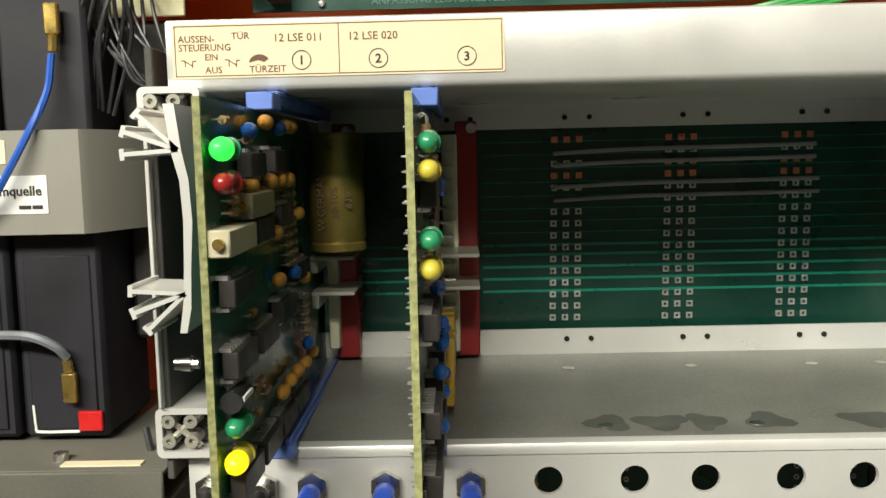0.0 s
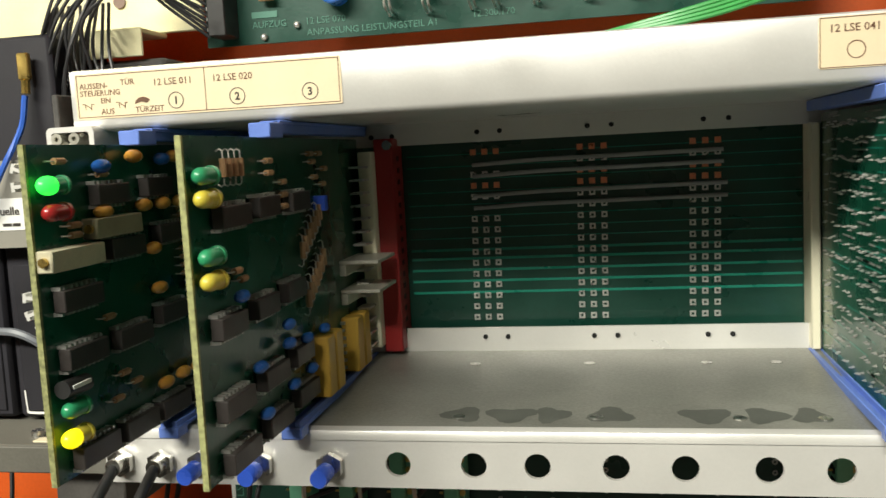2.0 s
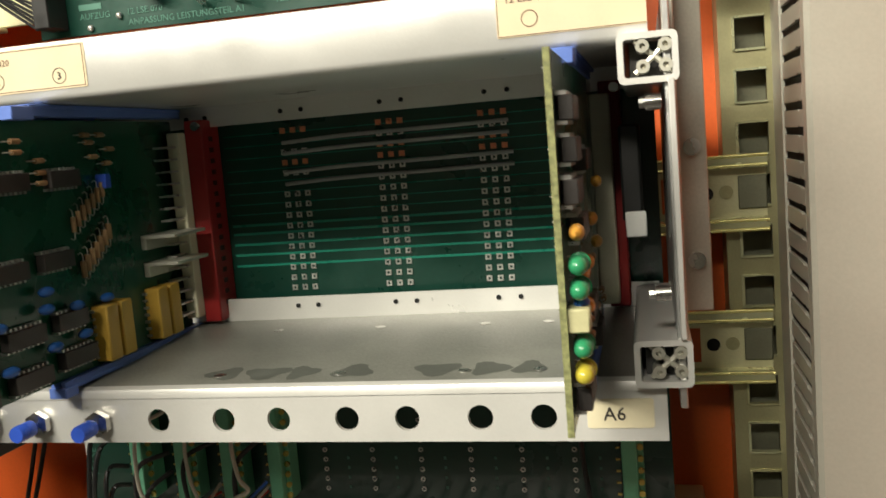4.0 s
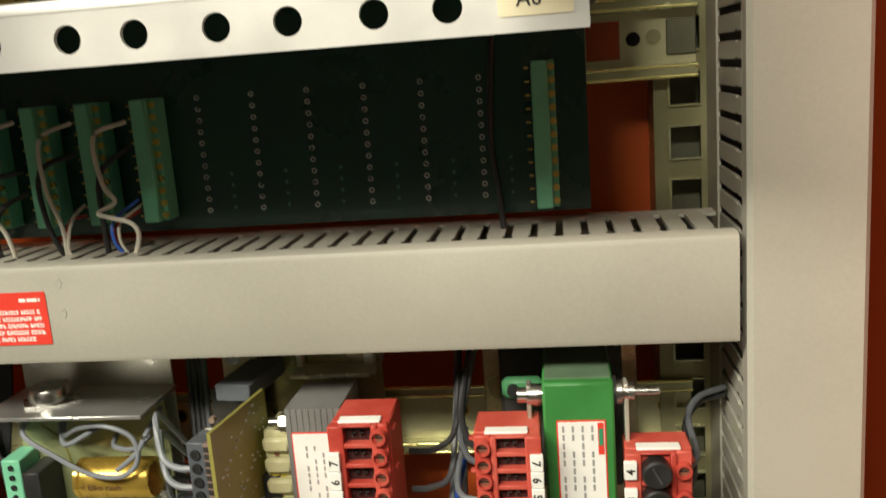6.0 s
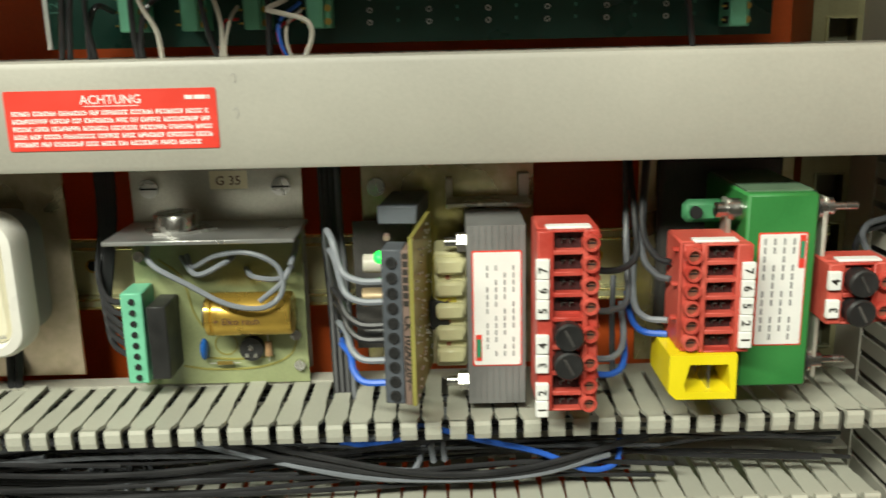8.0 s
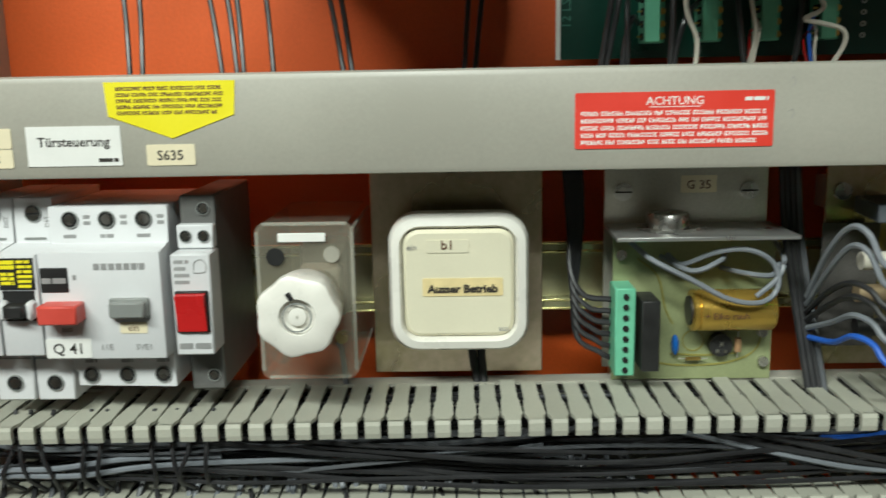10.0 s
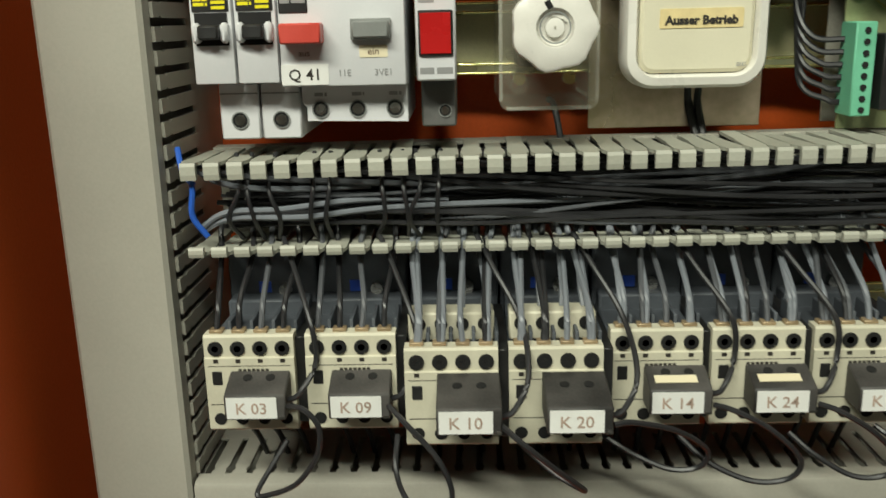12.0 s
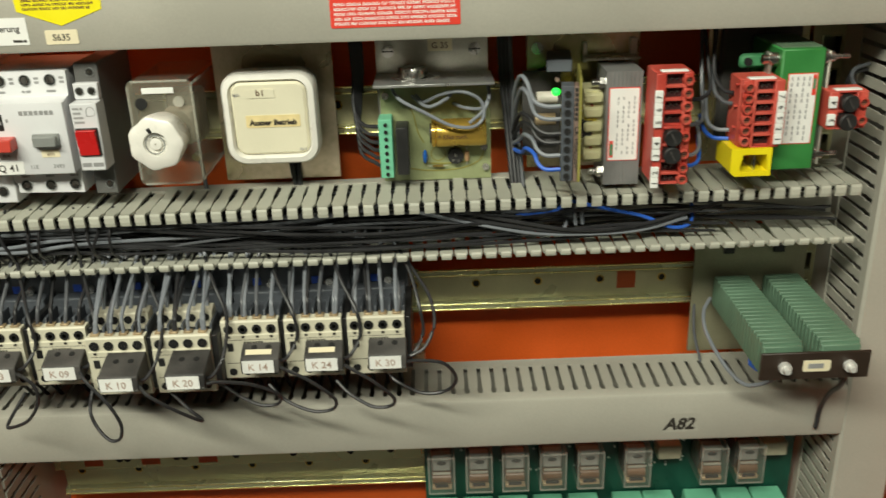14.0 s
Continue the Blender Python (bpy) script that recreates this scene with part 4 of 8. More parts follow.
def card_board(name, x, lab):
    c = thing(name, (x, 0.29, 1.419), lab, "circuit card", "cards in the rack")
    part("board", boxes((x - 0.0007, x + 0.0007, 0.2030, 0.3725, 1.4190, 1.5200)), PCB, c, "green circuit board")
    part("board_edge", boxes((x - 0.0009, x + 0.0009, 0.2018, 0.2030, 1.4190, 1.5200)), PCB_EDGE, c, "rough yellowish cut edge")
    return c


def card_one():
    x = -0.0575
    c = card_board("circuit_card", x, "green circuit card crowded with chips, two lamps lit")
    f = x + 0.0007
    h = f + 0.0035
    led(c, h, 0.2015, 1.5080, LED_GREEN, lit=LED_GREEN_ON)
    led(c, h, 0.2015, 1.5000, LED_RED)
    led(c, h, 0.2015, 1.4410, LED_GREEN)
    led(c, h, 0.2015, 1.4325, LED_YELLOW, lit=LED_YELLOW_ON)
    for y, z, n in ((0.2395, 1.5040, 14), (0.2700, 1.5050, 14), (0.2180, 1.4735, 16), (0.2180, 1.4560, 16), (0.2460, 1.4560, 16), (0.2740, 1.4590, 16), (0.2460, 1.4860, 16), (0.2760, 1.4880, 14),
                    (0.2200, 1.4250, 16), (0.2450, 1.4250, 16), (0.2690, 1.4250, 16), (0.2930, 1.4250, 16), (0.300, 1.468, 16)):
        chip(c, n, f, y, z)
    for y0, y1, z, m in ((0.2025, 0.2300, 1.4860, TRIMMER), (0.2265, 0.2540, 1.4935, TRIMMER_OLD)):
        t = part("trimmer", boxes((f, f + 0.0055, y0, y1, z - 0.0033, z + 0.0033), b=0.0004), m, c, "cream trimming potentiometer")
        part("adjusting_screw", made(cyl, (f + 0.003, y0 - 0.0006, z), "y", 0.0014, 0.0016, 12), BRASS, t)
    cap = bmesh.new()
    tube(cap, [(h, 0.2040, 1.4480), (h, 0.2160, 1.4475)], 0.0027, 12)
    t = part("capacitor", cap, BLACK, c, "small black capacitor with grey print")
    part("print_bar", boxes((h + 0.0022, h + 0.0029, 0.2055, 0.2145, 1.4478, 1.4490)), LABEL_WHITE, t, kind="stuff")
    for y, z, m in ((0.2350, 1.5130, BLUE_CAP), (0.2550, 1.5160, TANTAL), (0.2740, 1.5148, BLUE_CAP), (0.2830, 1.5158, TANTAL), (0.2930, 1.5160, TANTAL), (0.2340, 1.4985, TANTAL), (0.2590, 1.4990, TANTAL), (0.2720, 1.4990, TANTAL), (0.2850, 1.4990, TANTAL),
                    (0.2630, 1.4835, TANTAL), (0.3000, 1.4870, TANTAL), (0.2650, 1.4690, TANTAL), (0.3080, 1.4640, TANTAL), (0.2900, 1.4680, BLUE_CAP), (0.2640, 1.4345, TANTAL), (0.2770, 1.4350, TANTAL), (0.2890, 1.4350, TANTAL), (0.3030, 1.4345, TANTAL), (0.3180, 1.4350, TANTAL), (0.310, 1.4400, BLUE_CAP)):
        drop(c, y, z, h, m)
    for y, z in ((0.2100, 1.5150), (0.2150, 1.4955), (0.2150, 1.4925), (0.2320, 1.5105), (0.2290, 1.4645), (0.2350, 1.4445), (0.2300, 1.4370), (0.2420, 1.4400)):
        axial(c, (h - 0.001, y, z), (h - 0.001, y + 0.0085, z), 0.0011, RESISTOR)
    for k in range(9):
        for j in range(2):
            axial(c, (h - 0.001, 0.283 + 0.009 * j, 1.4970 - 0.0032 * k), (h - 0.001, 0.2915 + 0.009 * j, 1.4970 - 0.0032 * k), 0.0010, RESISTOR)
    for k in range(6):
        axial(c, (h - 0.001, 0.312, 1.4560 - 0.003 * k), (h - 0.001, 0.320, 1.4560 - 0.003 * k), 0.0010, RESISTOR)
    # large upright gold can towards the rear
    bm = bmesh.new()
    lathe(bm, [(0.0085, 0), (0.0105, 0.0006), (0.0105, 0.0030), (0.0098, 0.0038), (0.0105, 0.0048), (0.0105, 0.0430), (0.0100, 0.0440), (0.0080, 0.0444)], (f + 0.0125, 0.3330, 1.4705), "z", 24)
    t = part("large_capacitor", bm, GOLD_OLD, c, "tall tarnished gold capacitor can")
    for k, w in enumerate(("W.GERMANY", "50-10%", "63V")):
        text(w, 0.0040, (f + 0.0112 + 0.005 * k - 0.002, 0.3222, 1.4790 + 0.004 * k), INK_BROWN, t, turn=(90, -90, 0))
    part("socket_half", boxes((f + 0.003, f + 0.0075, 0.3625, 0.3692, 1.4260, 1.5140), b=0.0005), CREAM, c, "pale plug strip")
    for z in (1.4660, 1.4520):
        part("heat_sink", boxes((f, f + 0.017, 0.3400, 0.3690, z, z + 0.0016), (f, f + 0.003, 0.3400, 0.3690, z - 0.005, z), b=0.0003), TINPLATE, c, "dull metal heat sink")


def card_two():
    x = -0.0092
    c = card_board("circuit_card", x, "green circuit card with rows of chips and ochre relays")
    f = x + 0.0007
    h = f + 0.0033
    for z, m in ((1.5085, LED_GREEN), (1.5020, LED_YELLOW), (1.4855, LED_GREEN), (1.4785, LED_YELLOW)):
        led(c, h, 0.2005, z, m)
    for y, z, n in ((0.2260, 1.4960, 16), (0.2520, 1.4970, 14), (0.2820, 1.4970, 14), (0.2185, 1.4640, 14), (0.2455, 1.4650, 14), (0.2720, 1.4660, 14), (0.2190, 1.4400, 16), (0.2490, 1.4410, 16), (0.2760, 1.4420, 14),
                    (0.2210, 1.4235, 16), (0.2500, 1.4250, 16), (0.2780, 1.4270, 16)):
        chip(c, n, f, y, z)
    for y, z in ((0.2350, 1.4470), (0.2380, 1.4310), (0.2610, 1.4490), (0.2630, 1.4340), (0.2250, 1.4715), (0.2790, 1.4470), (0.2820, 1.4350), (0.2990, 1.4465), (0.2620, 1.4555)):
        drop(c, y, z, h + 0.001, BLUE_CAP, 0.0042, 0.0020, "ceramic_capacitor")
    rg = random.Random(17)
    bm = bmesh.new()
    for y in (0.2065, 0.2085, 0.2150, 0.2230, 0.2310):
        for k in range(26):
            if rg.random() < 0.5:
                z = 1.4225 + 0.0036 * k
                bmesh.ops.create_cone(bm, cap_ends=True, segments=5, radius1=0.0005, radius2=0.0002, depth=0.0016, matrix=Matrix.Translation((x - 0.0015, y + rg.uniform(-0.001, 0.001), z)) @ Matrix.Rotation(radians(-90), 4, "Y"))
    part("solder_point", bm, SOLDER, c, "shiny solder points", smooth=False, kind="stuff")
    part("blue_resistor_pack", boxes((f, f + 0.005, 0.3070, 0.3110, 1.4915, 1.4975), b=0.0004), BLUE_BUTTON, c)
    for k in range(2):
        for j in range(2):
            y0 = 0.2925 + 0.0105 * j + 0.040 * k
            t = part("relay", boxes((f, f + 0.0075, y0, y0 + 0.0085, 1.4205, 1.4440), b=0.0006), YELLOW_CHIP, c, "ochre miniature relay")
            part("lead_frame", boxes(*[(f, f + 0.002, y0 - 0.0014, y0, 1.4220 + 0.0032 * q, 1.4232 + 0.0032 * q) for q in range(7)]), SOLDER, t)
    for k in range(4):
        axial(c, (h - 0.001, 0.2230 + 0.0042 * k, 1.5155), (h - 0.001, 0.2230 + 0.0042 * k, 1.5055), 0.0011, RESISTOR)
    for k in range(7):
        axial(c, (h - 0.001, 0.2860 + 0.0036 * k, 1.4840 + 0.0021 * k), (h - 0.001, 0.2860 + 0.0036 * k, 1.4730 + 0.0021 * k), 0.0011, RESISTOR)
        axial(c, (h - 0.001, 0.2890 + 0.0033 * k, 1.4660 + 0.0022 * k), (h - 0.001, 0.2890 + 0.0033 * k, 1.4540 + 0.0022 * k), 0.0013, RESISTOR)
    for y, z in ((0.2540, 1.5120), (0.2540, 1.5080), (0.2660, 1.5045), (0.2660, 1.5000), (0.2660, 1.4960), (0.2960, 1.5140), (0.3060, 1.5140), (0.2980, 1.5110), (0.3000, 1.5050), (0.3090, 1.5020), (0.2230, 1.4790), (0.2270, 1.4760), (0.312, 1.508)):
        axial(c, (h - 0.001, y, z), (h - 0.001, y + 0.0085, z), 0.0011, RESISTOR)
    part("socket_half", boxes((f + 0.003, f + 0.0095, 0.3625, 0.3692, 1.4240, 1.5140), b=0.0005), CREAM, c, "pale plug strip")
    bm = bmesh.new()
    for k in range(15):
        box(bm, f + 0.002, f + 0.0080, 0.3510, 0.3620, 1.4270 + 0.0057 * k, 1.4279 + 0.0057 * k)
    part("plug_pin", bm, SOLDER, c, kind="stuff")
    for z in (1.4665, 1.4540):
        part("heat_sink", boxes((f, f + 0.0175, 0.3350, 0.3640, z, z + 0.0016), (f, f + 0.003, 0.3350, 0.3640, z - 0.005, z), b=0.0003), TINPLATE, c, "dull metal heat sink")


def card_three():
    x = 0.1945
    c = card_board("circuit_card", x, "green circuit card seen from its soldered side")
    f = x + 0.0007
    h = f + 0.0036
    for z, m in ((1.4640, LED_GREEN), (1.4575, LED_GREEN), (1.4420, LED_GREEN), (1.4350, LED_YELLOW)):
        led(c, h, 0.1995, z, m, s=1)
    t = part("trimmer", boxes((f, f + 0.0060, 0.2030, 0.2110, 1.4465, 1.4530), b=0.0005), BOBBIN, c)
    drop(c, 0.2100, 1.4535, h, BLUE_CAP, 0.003, 0.002)
    drop(c, 0.2160, 1.4515, h + 0.001, TANTAL, 0.004, 0.0024)
    for y, z, n in ((0.2200, 1.4270, 16), (0.2300, 1.4720, 16), (0.2180, 1.4830, 16), (0.2180, 1.5050, 14), (0.2500, 1.4450, 16), (0.2600, 1.4900, 16), (0.2800, 1.4300, 14), (0.2200, 1.4940, 14)):
        chip(c, n, f, y, z)
    for y, z in ((0.2080, 1.4725), (0.2200, 1.4600), (0.2400, 1.4600), (0.2700, 1.4700), (0.2900, 1.4600), (0.3100, 1.4800)):
        drop(c, y, z, h, TANTAL)
    for y, z in ((0.2350, 1.4430), (0.2350, 1.4380), (0.2600, 1.4580), (0.2700, 1.4400), (0.3000, 1.4400), (0.3100, 1.4350)):
        axial(c, (h, y, z), (h, y + 0.009, z), 0.0011, RESISTOR)
    part("socket_half", boxes((f, f + 0.008, 0.3580, 0.3700, 1.4240, 1.5140), b=0.0005), CREAM, c, "pale plug strip")
    part("cable_block", boxes((f + 0.012, f + 0.020, 0.330, 0.365, 1.4620, 1.5000), b=0.001), BLACK, c)
    part("white_plug", boxes((f + 0.013, f + 0.021, 0.3280, 0.3300, 1.4560, 1.4660), b=0.0005), LABEL_WHITE, c)
    # solder points and leads on the bare side
    rng = random.Random(11)
    bm = bmesh.new()
    g = x - 0.0007
    for row in range(15):
        z = 1.4240 + 0.0065 * row
        y = 0.2085 + rng.random() * 0.004
        while y < 0.366:
            if rng.random() < 0.58:
                bmesh.ops.create_cone(bm, cap_ends=True, segments=5, radius1=0.00055, radius2=0.00015, depth=0.0014, matrix=Matrix.Translation((g - 0.0007, y, z + rng.uniform(-0.0012, 0.0012))) @ Matrix.Rotation(radians(-90), 4, "Y"))
            y += 0.0026
        for q in range(3):
            y = 0.21 + rng.random() * 0.14
            box(bm, g - 0.0004, g, y, y + rng.uniform(0.004, 0.02), z + 0.0028, z + 0.0034)
    part("solder_point", bm, SOLDER, c, "shiny solder points", smooth=False, kind="stuff")
    bm = bmesh.new()
    for k in range(46):
        y, z = 0.206 + rng.random() * 0.13, 1.422 + rng.random() * 0.094
        box(bm, g - 0.00012, g, y, y + rng.uniform(0.008, 0.04), z, z + 0.0005)
    part("track", bm, TRACK, c, kind="stuff")


card_one()
card_two()
card_three()


# ---- terminal strips on the lower half of the backplane ----
def terminal_strip(x, z0, z1, lab):
    t = thing("terminal_strip", (x, 0.387, z0), lab, "terminal strip", "mint green terminal strips")
    part("body", boxes((x - 0.0035, x + 0.0035, 0.3720, 0.3878, z0, z1), b=0.0006), GREEN_TERM, t)
    part("screw_ledge", boxes((x + 0.0035, x + 0.0062, 0.3770, 0.3878, z0, z1), b=0.0004), GREEN_TERM, t)
    n = int((z1 - z0) / 0.0052)
    bm, dk = bmesh.new(), bmesh.new()
    for k in range(n):
        z = z0 + (k + 0.5) * (z1 - z0) / n
        cyl(bm, (x + 0.0049, 0.3765, z), "y", 0.0015, 0.0014, 10)
        box(dk, x - 0.0042, x - 0.0034, 0.3745, 0.3800, z - 0.0015, z + 0.0015)
        box(bm, x - 0.0062, x - 0.0034, 0.3752, 0.3762, z - 0.0004, z + 0.0004)
    part("clamp_screw", bm, BRASS, t, "slotted clamp screws", kind="stuff")
    part("wire_opening", dk, DARK, t, kind="stuff")


for x in (-0.0500, -0.0245, 0.0015, 0.0275):
    terminal_strip(x, 1.3255, 1.3800, "mint green screw terminal strip with wires")
terminal_strip(0.2025, 1.3225, 1.3840, "mint green screw terminal strip, empty")
for i, (m, r, pts) in enumerate((
        (WIRE_BLACK, 0.0016, [(-0.056, 0.374, 1.374), (-0.066, 0.362, 1.366), (-0.070, 0.360, 1.345), (-0.075, 0.362, 1.312)]),
        (WIRE_BLACK, 0.0016, [(-0.056, 0.374, 1.362), (-0.064, 0.364, 1.358), (-0.068, 0.360, 1.338), (-0.0725, 0.364, 1.312)]),
        (WIRE_BLACK, 0.0015, [(-0.056, 0.374, 1.344), (-0.062, 0.366, 1.346), (-0.063, 0.362, 1.332), (-0.062, 0.366, 1.312)]),
        (WIRE_BLACK, 0.0015, [(-0.056, 0.374, 1.334), (-0.060, 0.366, 1.336), (-0.0635, 0.364, 1.326), (-0.0645, 0.366, 1.312)]),
        (WIRE_WHITE, 0.0013, [(-0.031, 0.372, 1.374), (-0.0385, 0.358, 1.368), (-0.0395, 0.356, 1.340), (-0.034, 0.358, 1.326), (-0.0335, 0.362, 1.312)]),
        (WIRE_BLACK, 0.0016, [(-0.031, 0.373, 1.352), (-0.0425, 0.362, 1.348), (-0.0440, 0.360, 1.330), (-0.044, 0.364, 1.312)]),
        (WIRE_BLACK, 0.0016, [(-0.0305, 0.373, 1.342), (-0.0375, 0.362, 1.336), (-0.0420, 0.362, 1.322), (-0.0415, 0.364, 1.312)]),
        (WIRE_WHITE, 0.0012, [(-0.0045, 0.373, 1.372), (-0.0125, 0.360, 1.366), (-0.0120, 0.358, 1.345), (-0.0085, 0.360, 1.328), (-0.0105, 0.364, 1.312)]),
        (WIRE_BLACK, 0.0015, [(-0.0045, 0.373, 1.358), (-0.0160, 0.362, 1.352), (-0.0150, 0.360, 1.330), (-0.0110, 0.364, 1.312)]),
        (WIRE_WHITE, 0.0010, [(-0.0045, 0.374, 1.335), (-0.0055, 0.364, 1.330), (-0.0080, 0.362, 1.320), (-0.0085, 0.364, 1.312)]),
        (RED_BUTTON, 0.0008, [(-0.0050, 0.375, 1.330), (-0.0090, 0.366, 1.328), (-0.0095, 0.364, 1.312)]),
        (WIRE_WHITE, 0.0013, [(0.0215, 0.372, 1.371), (0.0135, 0.358, 1.366), (0.0155, 0.356, 1.346), (0.0190, 0.358, 1.338), (0.0110, 0.357, 1.3335), (0.0170, 0.355, 1.3315), (0.0265, 0.355, 1.3285), (0.0280, 0.357, 1.322), (0.0225, 0.360, 1.311)]),
        (WIRE_BLACK, 0.0016, [(0.0215, 0.373, 1.360), (0.0120, 0.362, 1.350), (0.0105, 0.361, 1.330), (0.0095, 0.364, 1.312)]),
        (WIRE_BLUE, 0.0010, [(0.0215, 0.374, 1.336), (0.0150, 0.362, 1.329), (0.0150, 0.360, 1.320), (0.0180, 0.364, 1.312)]),
        (RED_BUTTON, 0.0008, [(0.0215, 0.375, 1.331), (0.0135, 0.364, 1.325), (0.0165, 0.364, 1.312)]),
        (WIRE_WHITE, 0.0009, [(0.0215, 0.375, 1.333), (0.0180, 0.362, 1.328), (0.0172, 0.361, 1.320), (0.0195, 0.364, 1.312)]),
        (WIRE_BLACK, 0.0016, [(0.183, 0.384, 1.395), (0.1805, 0.380, 1.355), (0.1830, 0.376, 1.330), (0.1845, 0.372, 1.311)]))):
    wire(pts, r * 0.82, m, "thin wire running down from a terminal strip into the duct", group="terminal strip wires")


# ---- labels on the ducts ----
def sticker(name, x0, x1, z0, z1, material, lab, r=0.0008):
    bm = bmesh.new()
    prism(bm, rounded(x0, x1, z0, z1, r, 3), "y", YF - 0.0004, YF - 0.00005)
    return solid(name, bm, material, lab, "label", "labels on the wiring ducts", smooth=False)


yt = YF - 0.00045
s = sticker("warning_label", -0.0885, -0.0070, 1.2815, 1.3045, RED_LABEL, "red warning label with white print on the grey duct")
ORIGIN[s.name] = Vector(s.location)
text("ACHTUNG", 0.0048, (-0.0475, yt, 1.2992), LABEL_WHITE, s, align="CENTER", bold=0.00003)
part("underline", boxes((-0.0580, -0.0370, yt - 0.0001, yt, 1.2982, 1.2985)), LABEL_WHITE, s)
bars(-0.0190, -0.0095, 1.3000, 1.3022, 1, yt, LABEL_WHITE, s, 0.7, 3)
small_print(-0.0860, -0.0090, 1.2826, 1.2974, 5, yt, LABEL_WHITE, s, 4)
for q, w in (((-0.366, -0.3455, 1.2858, 1.2942), "Steuerung"), ((-0.3450, -0.3250, 1.2858, 1.2942), "Licht"), ((-0.3655, -0.3452, 1.2775, 1.2854), "Q 81"), ((-0.3447, -0.3250, 1.2775, 1.2854), "Q 82")):
    s = sticker("paper_label", *q, LABEL, "small cream paper label stuck on the grey duct")
    ORIGIN[s.name] = Vector(s.location)
    text(w, 0.0042, ((q[0] + q[1]) / 2, yt, (q[2] + q[3]) / 2 - 0.0014), INK if "Q" in w else INK_GREY, s, align="CENTER", bold=0.00003)
s = sticker("door_control_label", -0.3187, -0.2785, 1.2780, 1.2947, LABEL_WHITE, "white label naming the door control on the grey duct", r=0.0003)
ORIGIN[s.name] = Vector(s.location)
text("Türsteuerung", 0.0056, (-0.2987, yt, 1.2863), INK, s, align="CENTER", bold=0.0001)
bars(-0.2885, -0.2800, 1.2793, 1.2815, 1, yt, INK, s, 0.7, 6)
s = sticker("paper_label", -0.2680, -0.2475, 1.2777, 1.2865, LABEL, "small cream paper label with pen writing on the duct")
ORIGIN[s.name] = Vector(s.location)
text("S635", 0.0058, (-0.2580, yt, 1.2800), INK, s, align="CENTER", bold=0.00008)
bm = bmesh.new()
prism(bm, [(-0.2565, 1.2890), (-0.2300, 1.2985), (-0.2290, 1.3125), (-0.2840, 1.3125), (-0.2830, 1.2985)], "y", YF - 0.0004, YF - 0.00005)
s = solid("arrow_label", bm, YELLOW_LABEL, "yellow arrow-shaped warning label on the grey duct", "label", "labels on the wiring ducts", smooth=False)
ORIGIN[s.name] = Vector(s.location)
small_print(-0.2790, -0.2340, 1.2985, 1.3110, 5, yt, INK_BROWN, s, 9)
s = solid("pen_marking", boxes((0.1405, 0.1665, YF - 0.00002, YF + 0.0005, 0.9705, 0.9865)), DUCT, "unit number written by pen on the duct", "marking")
ORIGIN[s.name] = Vector(s.location)
w = text("A82", 0.0140, (0.1410, YF - 0.0002, 0.9730), INK, s, squeeze=0.98, bold=0.0005)
for v in w.data.vertices:
    v.co.x += 0.22 * v.co.z - 0.001
bm = bmesh.new()
for z in (1.3085, 1.2955):
    tube(bm, [(-0.001, YF - 0.0001, z), (0.0005, YF - 0.0001, z + 0.001), (0.0012, YF - 0.0001, z - 0.001), (0.0002, YF - 0.0001, z - 0.003)], 0.00012, 4, 3)
solid("pencil_mark", bm, INK_GREY, "faint pencil numbers on the grey duct", "marking")


# ---- breakers and switches ----
def holes_row(parent, xs, y, z, r, name="screw_hole", m=DARK):
    for x in xs:
        h = part(name, made(lathe, [(r, 0), (r * 1.15, 0), (r * 1.15, 0.0009), (r, 0.0009)], (x, y - 0.0008, z), "y", 16, ring=True), m if m is not DARK else GREY_BUTTON, parent)
        part("screw", made(cyl, (x, y - 0.0001, z), "y", r, 0.0006, 14), DARK, h)
        part("slot_screw", made(cyl, (x, y + 0.0000, z), "y", r * 0.72, 0.0013, 12), STEEL if r > 0.0022 else DARK, h)


